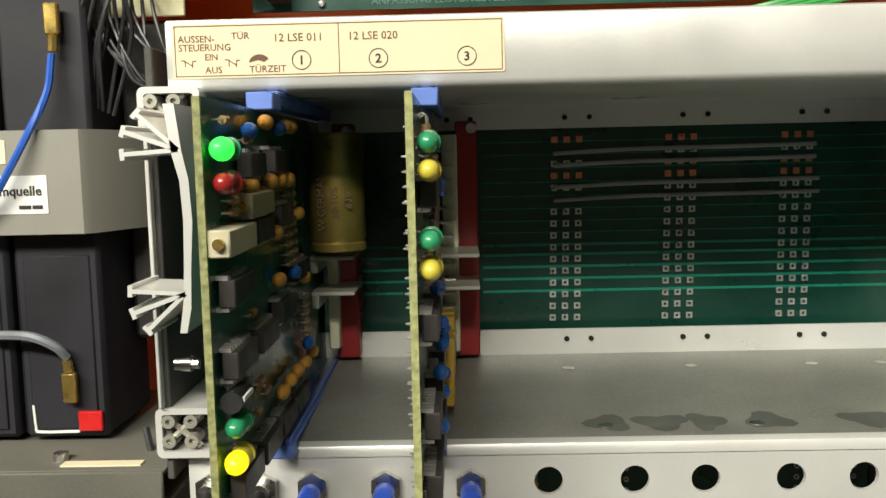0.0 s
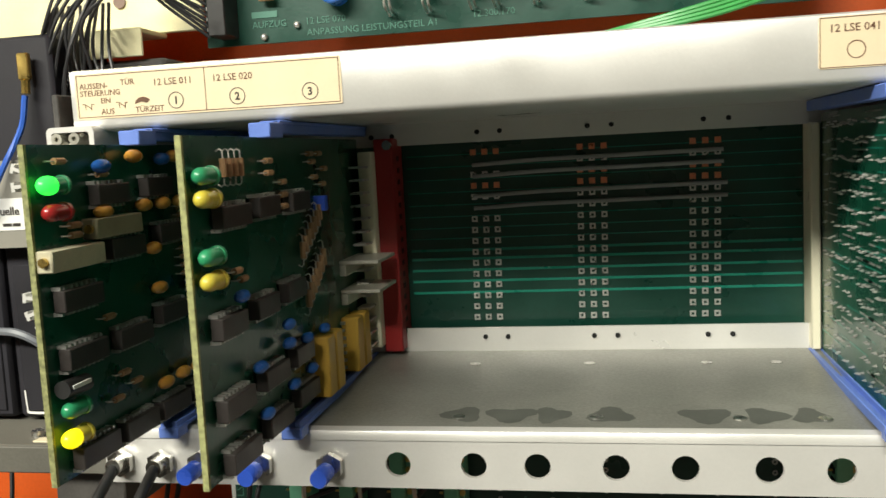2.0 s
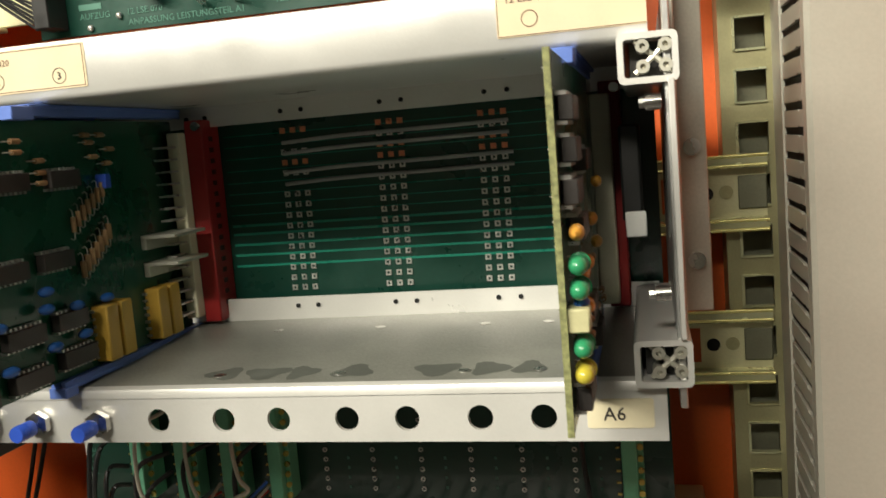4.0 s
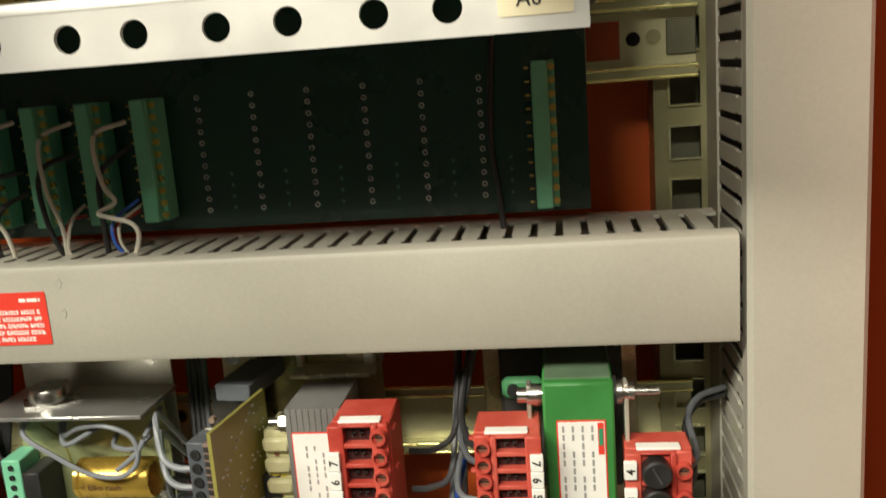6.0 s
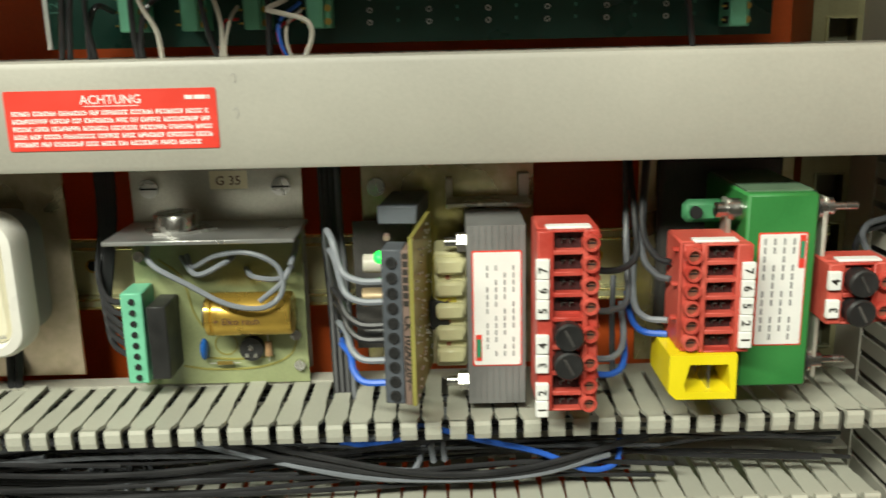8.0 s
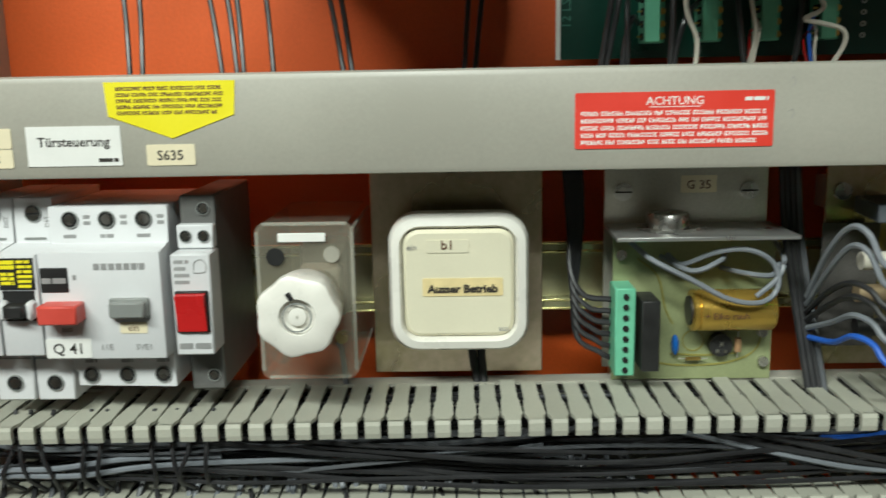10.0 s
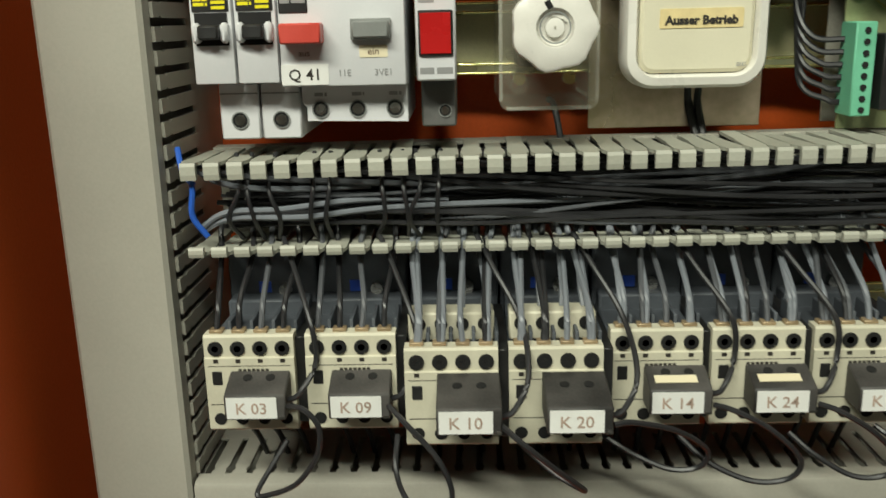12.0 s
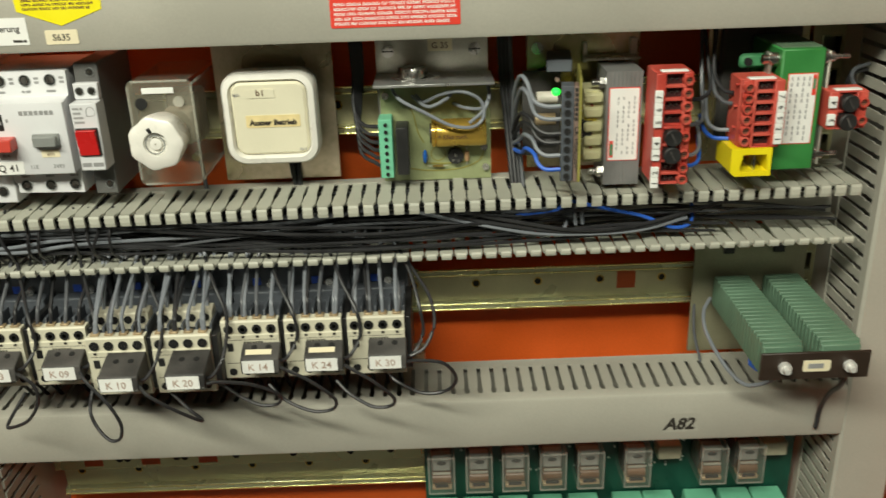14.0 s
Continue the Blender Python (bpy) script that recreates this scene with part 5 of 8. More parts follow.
def breaker():
    w = 0.0180
    b = thing("circuit_breaker", (-0.3570, 0.41, 1.175), "white single pole circuit breaker with black toggle up", "circuit breaker", "miniature circuit breakers")
    x0, x1 = -0.3570, -0.3570 + w
    bm = bmesh.new()
    prism(bm, [(0.412, 1.1980), (0.360, 1.1980), (YF, 1.1985), (YF, 1.2440), (0.3575, 1.2455), (0.3575, 1.2660), (0.412, 1.2660)], "x", x0 + 0.0002, x1 - 0.0003)
    bmesh.ops.bevel(bm, geom=bm.edges, offset=0.0006, segments=2, affect="EDGES", profile=0.5)
    part("housing", bm, WHITE, b)
    low = part("lower_terminal", boxes((x0 + 0.0060, x1 + 0.0056, 0.3500, 0.4120, 1.1730, 1.1978), b=0.0007), WHITE, b, "white lower terminal housing")
    part("groove", boxes((x0 + 0.0064, x1 + 0.0052, 0.3497, 0.3502, 1.1930, 1.1936)), GREY_BUTTON, low)
    part("type_label", boxes((x0 + 0.0012, x1 - 0.0012, YF - 0.0004, YF + 0.0002, 1.2285, 1.2425)), BLACK, b, "black and yellow type plate")
    bars(x0 + 0.0020, x0 + 0.0085, 1.2375, 1.2418, 2, YF - 0.0004, YELLOW_LABEL, b, 0.8, 2)
    bars(x0 + 0.0020, x0 + 0.0080, 1.2305, 1.2365, 3, YF - 0.0004, YELLOW_LABEL, b, 0.7, 3)
    bars(x0 + 0.0095, x1 - 0.0020, 1.2290, 1.2420, 6, YF - 0.0004, YELLOW_LABEL, b, 0.6, 4)
    part("toggle_recess", boxes((x0 + 0.0020, x1 - 0.0020, YF - 0.0003, YF + 0.001, 1.2145, 1.2280)), DARK, b)
    for s in (x0 + 0.0014, x1 - 0.0046):
        part("toggle_cheek", boxes((s, s + 0.0032, YF - 0.0050, YF + 0.002, 1.2155, 1.2240), b=0.0012), WHITE, b)
    part("toggle", boxes((x0 + 0.0046, x1 - 0.0046, YF - 0.0075, YF + 0.001, 1.2170, 1.2230), b=0.0009), BLACK, b, "black toggle lever")
    part("vent_slot", boxes((x0 + 0.004, x1 - 0.004, 0.3571, 0.3578, 1.2470, 1.2480)), GREY_BUTTON, b)
    for z, y, dx in ((1.2590, 0.3575, 0), (1.1815, 0.3500, 0.0058)):
        holes_row(b, ((x0 + x1) / 2 + dx,), y, z, 0.0034)
    sc = part("slotted_screw", made(cyl, ((x0 + x1) / 2, 0.3570, 1.2590), "y", 0.0030, 0.0012, 16), STEEL, b, "steel slotted screw")
    part("slot", boxes(((x0 + x1) / 2 - 0.0026, (x0 + x1) / 2 + 0.0026, 0.3562, 0.3565, 1.2586, 1.2594)), DARK, sc)
    text("DST", 0.0030, (x1 - 0.0022, 0.3573, 1.2525), INK_GREY, b, turn=(90, -90, 0))
    b.location.z -= 0.0038
    copy_thing(b, pose(-0.3570 + w + 0.0006, 0.41, 1.175 - 0.0038))


breaker()


def motor_starter():
    b = thing("motor_starter", (-0.294, 0.41, 1.178), "white motor protection switch with red and grey buttons", "motor starter")
    x0, x1 = -0.3197, -0.2665
    bm = bmesh.new()
    prism(bm, [(0.412, 1.1952), (0.354, 1.1952), (YF, 1.1958), (YF, 1.2440), (0.351, 1.2452), (0.351, 1.2620), (0.412, 1.2620)], "x", x0, x1)
    bmesh.ops.bevel(bm, geom=bm.edges, offset=0.0007, segments=2, affect="EDGES", profile=0.5)
    part("housing", bm, WHITE, b)
    bm = bmesh.new()
    prism(bm, [(-0.3135, 1.1950), (-0.3135, 1.1880), (-0.3115, 1.1860), (-0.3115, 1.1800), (x1 - 0.0004, 1.1790), (x1 - 0.0004, 1.1950)], "y", 0.3480, 0.4120)
    part("lower_terminal", bm, WHITE, b, "white lower terminal housing")
    for k, x in enumerate((-0.3100, -0.2935, -0.2770)):
        holes_row(b, (x,), 0.351, 1.2560, 0.0034)
        holes_row(b, (x + 0.0045,), 0.3480, 1.1850, 0.0034)
        bars(x - 0.0035, x + 0.0025, 1.2475, 1.2495, 1, 0.351, INK_GREY, b, 0.8, k)
        bars(x + 0.0060, x + 0.0090, 1.2530, 1.2585, 2, 0.351, INK_GREY, b, 0.6, k + 5)
        bars(x + 0.0020, x + 0.0075, 1.1905, 1.1925, 1, 0.3480, INK_GREY, b, 0.8, k + 9)
    d = part("setting_dial", boxes((-0.3192, -0.3070, YF - 0.0006, YF + 0.001, 1.2262, 1.2372), b=0.0004), BLACK, b, "black setting window")
    bars(-0.3185, -0.3078, 1.2300, 1.2330, 1, YF - 0.0006, INK_GREY, d, 0.8, 3)
    bars(-0.3050, -0.3035, 1.2315, 1.2340, 1, YF, INK_GREY, b, 0.9, 3)
    part("off_button", boxes((-0.3180, -0.3008, YF - 0.0095, YF + 0.001, 1.2138, 1.2222), b=0.0007), mat("faded_red_button", (0.58, 0.07, 0.05), 0.4, vary=0.1), b, "faded red off button")
    part("button_frame", boxes((-0.2892, -0.2722, YF - 0.0025, YF + 0.001, 1.2148, 1.2235), b=0.0004), GREY_BUTTON, b)
    part("on_button", boxes((-0.2882, -0.2730, YF - 0.0060, YF + 0.001, 1.2156, 1.2226), b=0.0007), GREY_BUTTON, b, "grey on button")
    part("brand_mark", boxes(*[(-0.2955 + 0.0033 * k, -0.2930 + 0.0033 * k, YF - 0.0002, YF, 1.2360, 1.2388) for k in range(7)]), INK_GREY, b)
    lb = label(b, -0.3197, -0.2995, 1.1965, 1.2052, YF, LABEL_WHITE, "unit_label", "cream label with pen writing")
    text("Q 41", 0.0068, (-0.3096, YF - 0.0004, 1.1985), INK, lb, align="CENTER", bold=0.00006)
    text("11E", 0.0038, (-0.2955, YF - 0.0002, 1.2000), INK_GREY, b)
    text("3VE1", 0.0038, (-0.2800, YF - 0.0002, 1.2000), INK_GREY, b)
    lb = label(b, -0.2860, -0.2740, 1.2075, 1.2125, YF, LABEL, "paper_label")
    text("ein", 0.0042, (-0.2800, YF - 0.0004, 1.2086), INK_BROWN, lb, align="CENTER")
    text("aus", 0.0038, (-0.3095, YF - 0.0002, 1.2085), INK_BROWN, b, align="CENTER")
    b.location.z -= 0.0030


motor_starter()


def red_switch():
    b = thing("control_switch", (-0.2535, 0.41, 1.175), "grey control switch module with a red rocker", "switch")
    x0, x1 = -0.2620, -0.2450
    part("body", boxes((x0 + 0.001, x1 - 0.0005, 0.352, 0.4165, 1.1760, 1.2660), b=0.0008), mat("dark_grey_module", (0.11, 0.11, 0.105), 0.5, vary=0.2), b, "dark grey side housing")
    part("front", boxes((x0, x1, YF, 0.353, 1.1970, 1.2425), b=0.0008), WHITE, b)
    part("upper_step", boxes((x0 + 0.0005, x1 - 0.0005, 0.347, 0.353, 1.2428, 1.2535), b=0.0006), WHITE, b)
    part("rocker_frame", boxes((x0 + 0.0012, x1 - 0.0012, YF - 0.0012, YF + 0.001, 1.2075, 1.2262), b=0.0005), BLACK, b)
    bm = bmesh.new()
    prism(bm, [(YF - 0.001, 1.2085), (YF - 0.0022, 1.2085), (YF - 0.0050, 1.2250), (YF - 0.001, 1.2252)], "x", x0 + 0.0022, x1 - 0.0022)
    part("rocker", bm, RED_BUTTON, b, "glossy red rocker")
    holes_row(b, (x0 + 0.0045, x1 - 0.0045), 0.347, 1.2485, 0.0024)
    holes_row(b, (x1 - 0.0055,), 0.352, 1.2600, 0.0026)
    holes_row(b, (x1 - 0.0055,), 0.352, 1.1830, 0.0026)
    bars(x0 + 0.0015, x0 + 0.0080, 1.2285, 1.2405, 4, YF, INK_GREY, b, 0.5, 3)
    bm = bmesh.new()
    tube(bm, [(x1 - 0.0070, YF - 0.0001, 1.2340), (x1 - 0.0065, YF - 0.0001, 1.2385), (x1 - 0.0035, YF - 0.0001, 1.2400), (x1 - 0.0015, YF - 0.0001, 1.2380), (x1 - 0.0020, YF - 0.0001, 1.2345), (x1 - 0.0070, YF - 0.0001, 1.2340)], 0.00022, 4, 4)
    part("bell_symbol", bm, INK_GREY, b)
    bars(x0 + 0.0015, x1 - 0.0015, 1.1990, 1.2035, 1, YF, INK_GREY, b, 0.6, 8)
    b.location.z -= 0.0030


red_switch()


def knob_box():
    b = thing("rotary_switch_box", (-0.205, 0.40, 1.184), "clear plastic switch box with a white rotary knob", "rotary switch")
    x0, x1, z0, z1, y0, y1 = -0.2265, -0.1835, 1.1835, 1.2545, 0.3450, 0.4150
    t = 0.0014
    bm = bmesh.new()
    prism(bm, rounded(x0, x1, z0, z1, 0.004, 4), "y", y0, y0 + t)
    part("front_cover", bm, SMOKED, b, "clear cover plate")
    for q in ((x0, x0 + t, y0 + t, y1, z0 + 0.003, z1 - 0.003), (x1 - t, x1, y0 + t, y1, z0 + 0.003, z1 - 0.003), (x0 + 0.003, x1 - 0.003, y0 + t, y1, z0, z0 + t), (x0 + 0.003, x1 - 0.003, y0 + t, y1, z1 - t, z1)):
        part("clear_wall", boxes(q, b=0.0004), SMOKED, b)
    ins = part("mounting_socket", boxes((x0 + 0.010, x1 - 0.010, 0.392, 0.4155, z0 + 0.016, z1 - 0.018), b=0.002), mat("dull_brown_insert", (0.15, 0.13, 0.09), 0.6, vary=0.25), b, "dull switch mechanism inside the box")
    part("contact_block", boxes((x0 + 0.011, x1 - 0.011, 0.372, 0.392, z0 + 0.020, z0 + 0.044), b=0.002), mat("pale_insert", (0.34, 0.30, 0.22), 0.6, vary=0.2), ins)
    part("switch_shaft", made(cyl, (-0.2050, 0.359, 1.2185), "y", 0.0100, 0.026, 20), mat("cream_insert", (0.32, 0.29, 0.21), 0.5, vary=0.15), ins)
    for x in (x0 + 0.010, x1 - 0.010):
        part("contact_screw", made(cyl, (x, 0.3700, z0 + 0.012), "y", 0.0030, 0.004, 12), BRASS, ins)
    for x, z in ((x1 - 0.0095, z1 - 0.0140), (x0 + 0.0085, z0 + 0.0110)):
        part("screw_boss", made(cyl, (x, 0.376, z), "y", 0.0044, 0.060, 14), SMOKED, b, "clear screw boss")
    for q in ([(x0 + 0.003, y0 + 0.0006, z1 - 0.0006), (x1 - 0.003, y0 + 0.0006, z1 - 0.0006)], [(x1 - 0.0006, y0 + 0.0006, z1 - 0.004), (x1 - 0.0006, y0 + 0.0006, z0 + 0.004)], [(x0 + 0.0006, y0 + 0.0006, z1 - 0.004), (x0 + 0.0006, y0 + 0.0006, z0 + 0.004)], [(x0 + 0.003, y0 + 0.0006, z0 + 0.0006), (x1 - 0.003, y0 + 0.0006, z0 + 0.0006)],
              [(x1 - 0.0006, y0 + 0.002, z1 - 0.003), (x1 - 0.0006, y1 - 0.001, z1 - 0.003)], [(x1 - 0.0006, y0 + 0.002, z0 + 0.003), (x1 - 0.0006, y1 - 0.001, z0 + 0.003)]):
        part("moulded_edge", made(tube, q, 0.0009, 8), EDGE_CLEAR, b, "bright moulded edge")
    part("name_strip", boxes((x0 + 0.010, x1 - 0.012, y0 - 0.0006, y0, z1 - 0.0085, z1 - 0.0045), b=0.0003), LABEL_WHITE, b, "white name strip")
    part("corner_hole", made(cyl, (x0 + 0.0085, y0 - 0.0002, z1 - 0.0150), "y", 0.0040, 0.0008, 16), DARK, b)
    part("corner_screw", made(cyl, (x1 - 0.0095, y0 - 0.0006, z1 - 0.0140), "y", 0.0036, 0.0016, 14), TINPLATE, b)
    k = part("knob", made(lathe, [(0.0150, 0), (0.0158, 0.001), (0.0176, 0.020), (0.0171, 0.0235), (0.0158, 0.0245), (0.0078, 0.0245), (0.0068, 0.0215), (0.0042, 0.0215), (0.0038, 0.0235), (0.0022, 0.0238)], (-0.2050, 0.3450, 1.2185), "y", 32), WHITE_KNOB, b, "white fluted rotary knob")
    me = k.data
    for v in me.vertices:
        p = Vector(v.co) + ORIGIN[b.name] - Vector((-0.2050, 0.3450, 1.2185))
        a, r = math.atan2(p.z, p.x), math.hypot(p.x, p.z)
        if r > 0.0115:
            f = 1 + 0.044 * math.cos(7 * a) * min(1, p.y / 0.012)
            p.x, p.z = p.x * f, p.z * f
        p.y = -p.y
        v.co = p - ORIGIN[b.name] + Vector((-0.2050, 0.3450, 1.2185))
    me.flip_normals()
    part("pointer", made(tube, [(-0.2068, 0.3203, 1.2260), (-0.2085, 0.3203, 1.2290)], 0.0012, 8), DARK, k)
    part("cap_ring", made(lathe, [(0.0058, 0), (0.0064, 0), (0.0064, 0.0007), (0.0058, 0.0007)], (-0.2050, 0.3201, 1.2185), "y", 24, ring=True), GREY_BUTTON, k)
    part("centre_screw", made(ball, (-0.2050, 0.3225, 1.2185), 0.0024, 0.0014, 0.0024), TINPLATE, k)
    b.location.z -= 0.0035
    wire([(-0.200, 0.400, 1.1800), (-0.1975, 0.395, 1.176), (-0.1950, 0.388, 1.160)], 0.0016, WIRE_GREY, "grey wire from the rotary switch box into the duct")


knob_box()


def zinc_plate(x0, x1, z0, z1, lab):
    p = thing("mounting_plate", ((x0 + x1) / 2, BACK - 0.0080, z0), lab, "plate", "zinc mounting plates")
    part("sheet", boxes((x0, x1, 0.3965, 0.3985, z0, z1), b=0.0004), ZINC_PLATE, p)
    for z in (z0 + 0.030, z1 - 0.030):
        part("rail_clip", boxes(((x0 + x1) / 2 - 0.012, (x0 + x1) / 2 + 0.012, 0.3986, BACK - 0.0078, z - 0.004, z + 0.004), b=0.0005), ZINC, p)
    return p


zinc_plate(-0.1810, -0.0965, 1.1650, 1.2710, "iridescent zinc plated sheet behind the wall switch")
zinc_plate(0.0410, 0.1205, 1.1670, 1.2710, "iridescent zinc plated sheet behind the transformer")
zinc_plate(0.1690, 0.2400, 1.1670, 1.2710, "iridescent zinc plated sheet behind the green transformer")


def wall_switch():
    b = thing("wall_switch", (-0.1375, 0.41, 1.187), "cream square rocker switch in a white frame", "switch")
    x0, x1, z0, z1 = -0.1700, -0.1055, 1.1865, 1.2510
    bm = bmesh.new()
    prism(bm, rounded(x0 + 0.003, x1 - 0.003, z0 + 0.003, z1 - 0.003, 0.012, 6), "y", 0.380, 0.4210)
    part("back_box", bm, GREY_BUTTON, b, "grey back box")
    bm = bmesh.new()
    rings = []
    for inset, y, r in ((0.0, 0.3830, 0.013), (0.0, 0.3720, 0.013), (0.0015, 0.3690, 0.012), (0.0050, 0.3680, 0.010), (0.0062, 0.3700, 0.008), (0.0064, 0.3800, 0.008)):
        rings.append([bm.verts.new((p[0], y, p[1])) for p in rounded(x0 + inset, x1 - inset, z0 + inset, z1 - inset, r, 6)])
    for a, c in zip(rings, rings[1:]):
        for k in range(len(a)):
            j = (k + 1) % len(a)
            bm.faces.new((a[k], a[j], c[j], c[k]))
    part("frame", bm, WHITE_KNOB, b, "white rounded frame")
    bm = bmesh.new()
    rings = []
    for inset, y, r in ((0.0068, 0.3800, 0.007), (0.0068, 0.3712, 0.007), (0.0085, 0.3694, 0.006)):
        rings.append([bm.verts.new((p[0], y - (p[1] - 1.22) * 0.05, p[1])) for p in rounded(x0 + inset, x1 - inset, z0 + inset, z1 - inset, r, 6)])
    for a, c in zip(rings, rings[1:]):
        for k in range(len(a)):
            j = (k + 1) % len(a)
            bm.faces.new((a[k], a[j], c[j], c[k]))
    bm.faces.new(rings[-1])
    r = part("rocker", bm, CREAM, b, "cream rocker plate")
    def face(z):
        return 0.3694 - (z - 1.22) * 0.05
    for q, w, sz in (((-0.1525, -0.1330, 1.2335, 1.2395), "b1", 0.0058), ((-0.1545, -0.1175, 1.2130, 1.2215), "Ausser Betrieb", 0.0050)):
        bm = bmesh.new()
        o = rounded(*q, 0.0006, 2)
        prism(bm, o, "y", 0, 0.0003)
        for v in bm.verts:
            v.co.y += face(v.co.z) - 0.0004
        part("paper_strip", bm, CREAM if w == "b1" else LABEL_YELLOWED, r, smooth=False)
        text(w, sz, ((q[0] + q[1]) / 2, face(q[2]) - 0.0008, q[2] + 0.0018), INK_BROWN if w == "b1" else INK, r, align="CENTER", bold=0.00007 if w == "b1" else 0.00022, squeeze=1.06)
    text("ein", 0.0040, (-0.1615, face(1.237) - 0.0003, 1.2350), INK_GREY, r)
    text("aus", 0.0036, (-0.1195, face(1.2) - 0.0003, 1.1960), INK_GREY, r)
    b.location.y -= 0.0070
    for dx in (0, 0.0055):
        wire([(-0.1325 + dx, 0.398, 1.1870), (-0.1318 + dx * 0.8, 0.396, 1.176), (-0.1290 + dx * 0.6, 0.388, 1.160)], 0.0021, WIRE_BLACK, "dark cable from the wall switch into the duct")


wall_switch()


def power_board():
    b = thing("power_supply_board", (-0.025, 0.40, 1.166), "bare glass fibre power supply board with a gold capacitor", "circuit board")
    part("mounting_angle", boxes((-0.0660, 0.0135, 0.3985, 0.4000, 1.1660, 1.2720), b=0.0003), TINPLATE, b, "dull tinned backing sheet")
    for x in (-0.0570, 0.0040):
        part("plate_screw", made(cyl, (x, 0.3975, 1.2555), "y", 0.0044, 0.0026, 16), STEEL, b)
        part("slot", boxes((x - 0.004, x + 0.004, 0.3960, 0.3963, 1.2551, 1.2559)), DARK, b)
    lb = label(b, -0.0290, -0.0115, 1.2545, 1.2630, 0.3985, LABEL, "unit_label", "worn cream label")
    text("G 35", 0.0060, (-0.0203, 0.3980, 1.2565), INK_BROWN, lb, align="CENTER", bold=0.00005)
    pcb = part("board", boxes((-0.0635, 0.0140, 0.3850, 0.3866, 1.1640, 1.2375)), PCB_BARE, b, "pale green glass fibre board")
    bm = bmesh.new()
    for pts in ([(-0.045, 1.173), (-0.03, 1.171), (-0.008, 1.172), (0.006, 1.178), (0.010, 1.190)], [(-0.052, 1.225), (-0.042, 1.216), (-0.038, 1.200), (-0.034, 1.192)], [(-0.035, 1.177), (-0.020, 1.176), (-0.002, 1.177)]):
        tube(bm, [(p[0], 0.3850, p[1]) for p in pts], 0.0006, 5, 5)
    part("track", bm, PCB_OLIVE, pcb, kind="stuff")
    sh = part("heat_sink_shelf", boxes((-0.0665, 0.0155, 0.3580, 0.3984, 1.2378, 1.2398), b=0.0004), ALU_RAW, b, "bright aluminium shelf")
    bm = bmesh.new()
    o = [(-0.0540, 0.378), (-0.0470, 0.3675), (-0.0320, 0.3690), (-0.0215, 0.377), (-0.0320, 0.3885), (-0.0470, 0.3880)]
    prism(bm, o, "z", 1.2399, 1.2412)
    lathe(bm, [(0.0100, 0), (0.0100, 0.0062), (0.0094, 0.0070), (0.004, 0.0072)], (-0.0395, 0.378, 1.2411), "z", 22)
    part("power_transistor", bm, STEEL, b, "round metal can transistor")
    t = part("terminal_block", boxes((-0.0650, -0.0555, 0.3680, 0.3850, 1.1715, 1.2140), b=0.0006), GREEN_TERM, b, "mint green terminal block")
    for k in range(8):
        z = 1.1745 + 0.0051 * k
        part("clamp_screw", made(cyl, (-0.0600, 0.3677, z), "y", 0.0014, 0.001, 10), DARK, t)
    part("relay", boxes((-0.0530, -0.0445, 0.3650, 0.3850, 1.1745, 1.2085), b=0.0005), BLACK, b, "black flat component")
    bm = bmesh.new()
    lathe(bm, [(0.0080, 0), (0.0098, 0.0005), (0.0098, 0.0025), (0.0091, 0.0032), (0.0098, 0.0040), (0.0098, 0.0375), (0.0091, 0.0385), (0.006, 0.0386)], (-0.0285, 0.3750, 1.2015), "x", 28)
    cp = part("capacitor", bm, GOLD, b, "shiny gold electrolytic capacitor")
    part("end_seal", made(cyl, (-0.0290, 0.3750, 1.2015), "x", 0.0070, 0.001, 20), BLACK, cp)
    text("+ Elko rauh", 0.0044, (-0.0240, 0.3650, 1.1995), INK_BROWN, cp)
    part("ceramic_disc", made(ball, (-0.0335, 0.3815, 1.1825), 0.0018, 0.0040, 0.0052), BLUE_CAP, b, "blue disc capacitor")
    bm = bmesh.new()
    lathe(bm, [(0.0056, 0), (0.0056, 0.004), (0.0048, 0.0048), (0.0015, 0.0048)], (-0.0115, 0.3850, 1.1822), "y", 18)
    bm.transform(Matrix.Translation((0, 2 * 0.3850 - 0.0048 - 2 * 0.3850 + 0.0, 0)))
    tr = part("trimmer", bm, BLACK, b, "round black trimmer")
    part("trimmer_contact", boxes((-0.0143, -0.0125, 0.3795, 0.3802, 1.1785, 1.1803), (-0.0105, -0.0087, 0.3795, 0.3802, 1.1785, 1.1803), (-0.0125, -0.0105, 0.3795, 0.3802, 1.1820, 1.1842)), STEEL, tr)
    axial(b, (-0.0035, 0.3805, 1.1885), (-0.0035, 0.3805, 1.1765), 0.0016, RESISTOR, 0)
    axial(b, (-0.0310, 0.3820, 1.1752), (-0.0180, 0.3820, 1.1752), 0.0009, BRASS, 0)
    part("drilled_hole", made(lathe, [(0.0048, 0), (0.0055, 0), (0.0055, 0.0003), (0.0048, 0.0003)], (-0.0240, 0.3847, 1.1835), "y", 22, ring=True), PCB_OLIVE, b)
    for x, z in ((0.0090, 1.1880), (0.0100, 1.1730), (-0.0600, 1.2270)):
        part("board_screw", made(cyl, (x, 0.3837, z), "y", 0.0026, 0.0026, 12), STEEL, b)
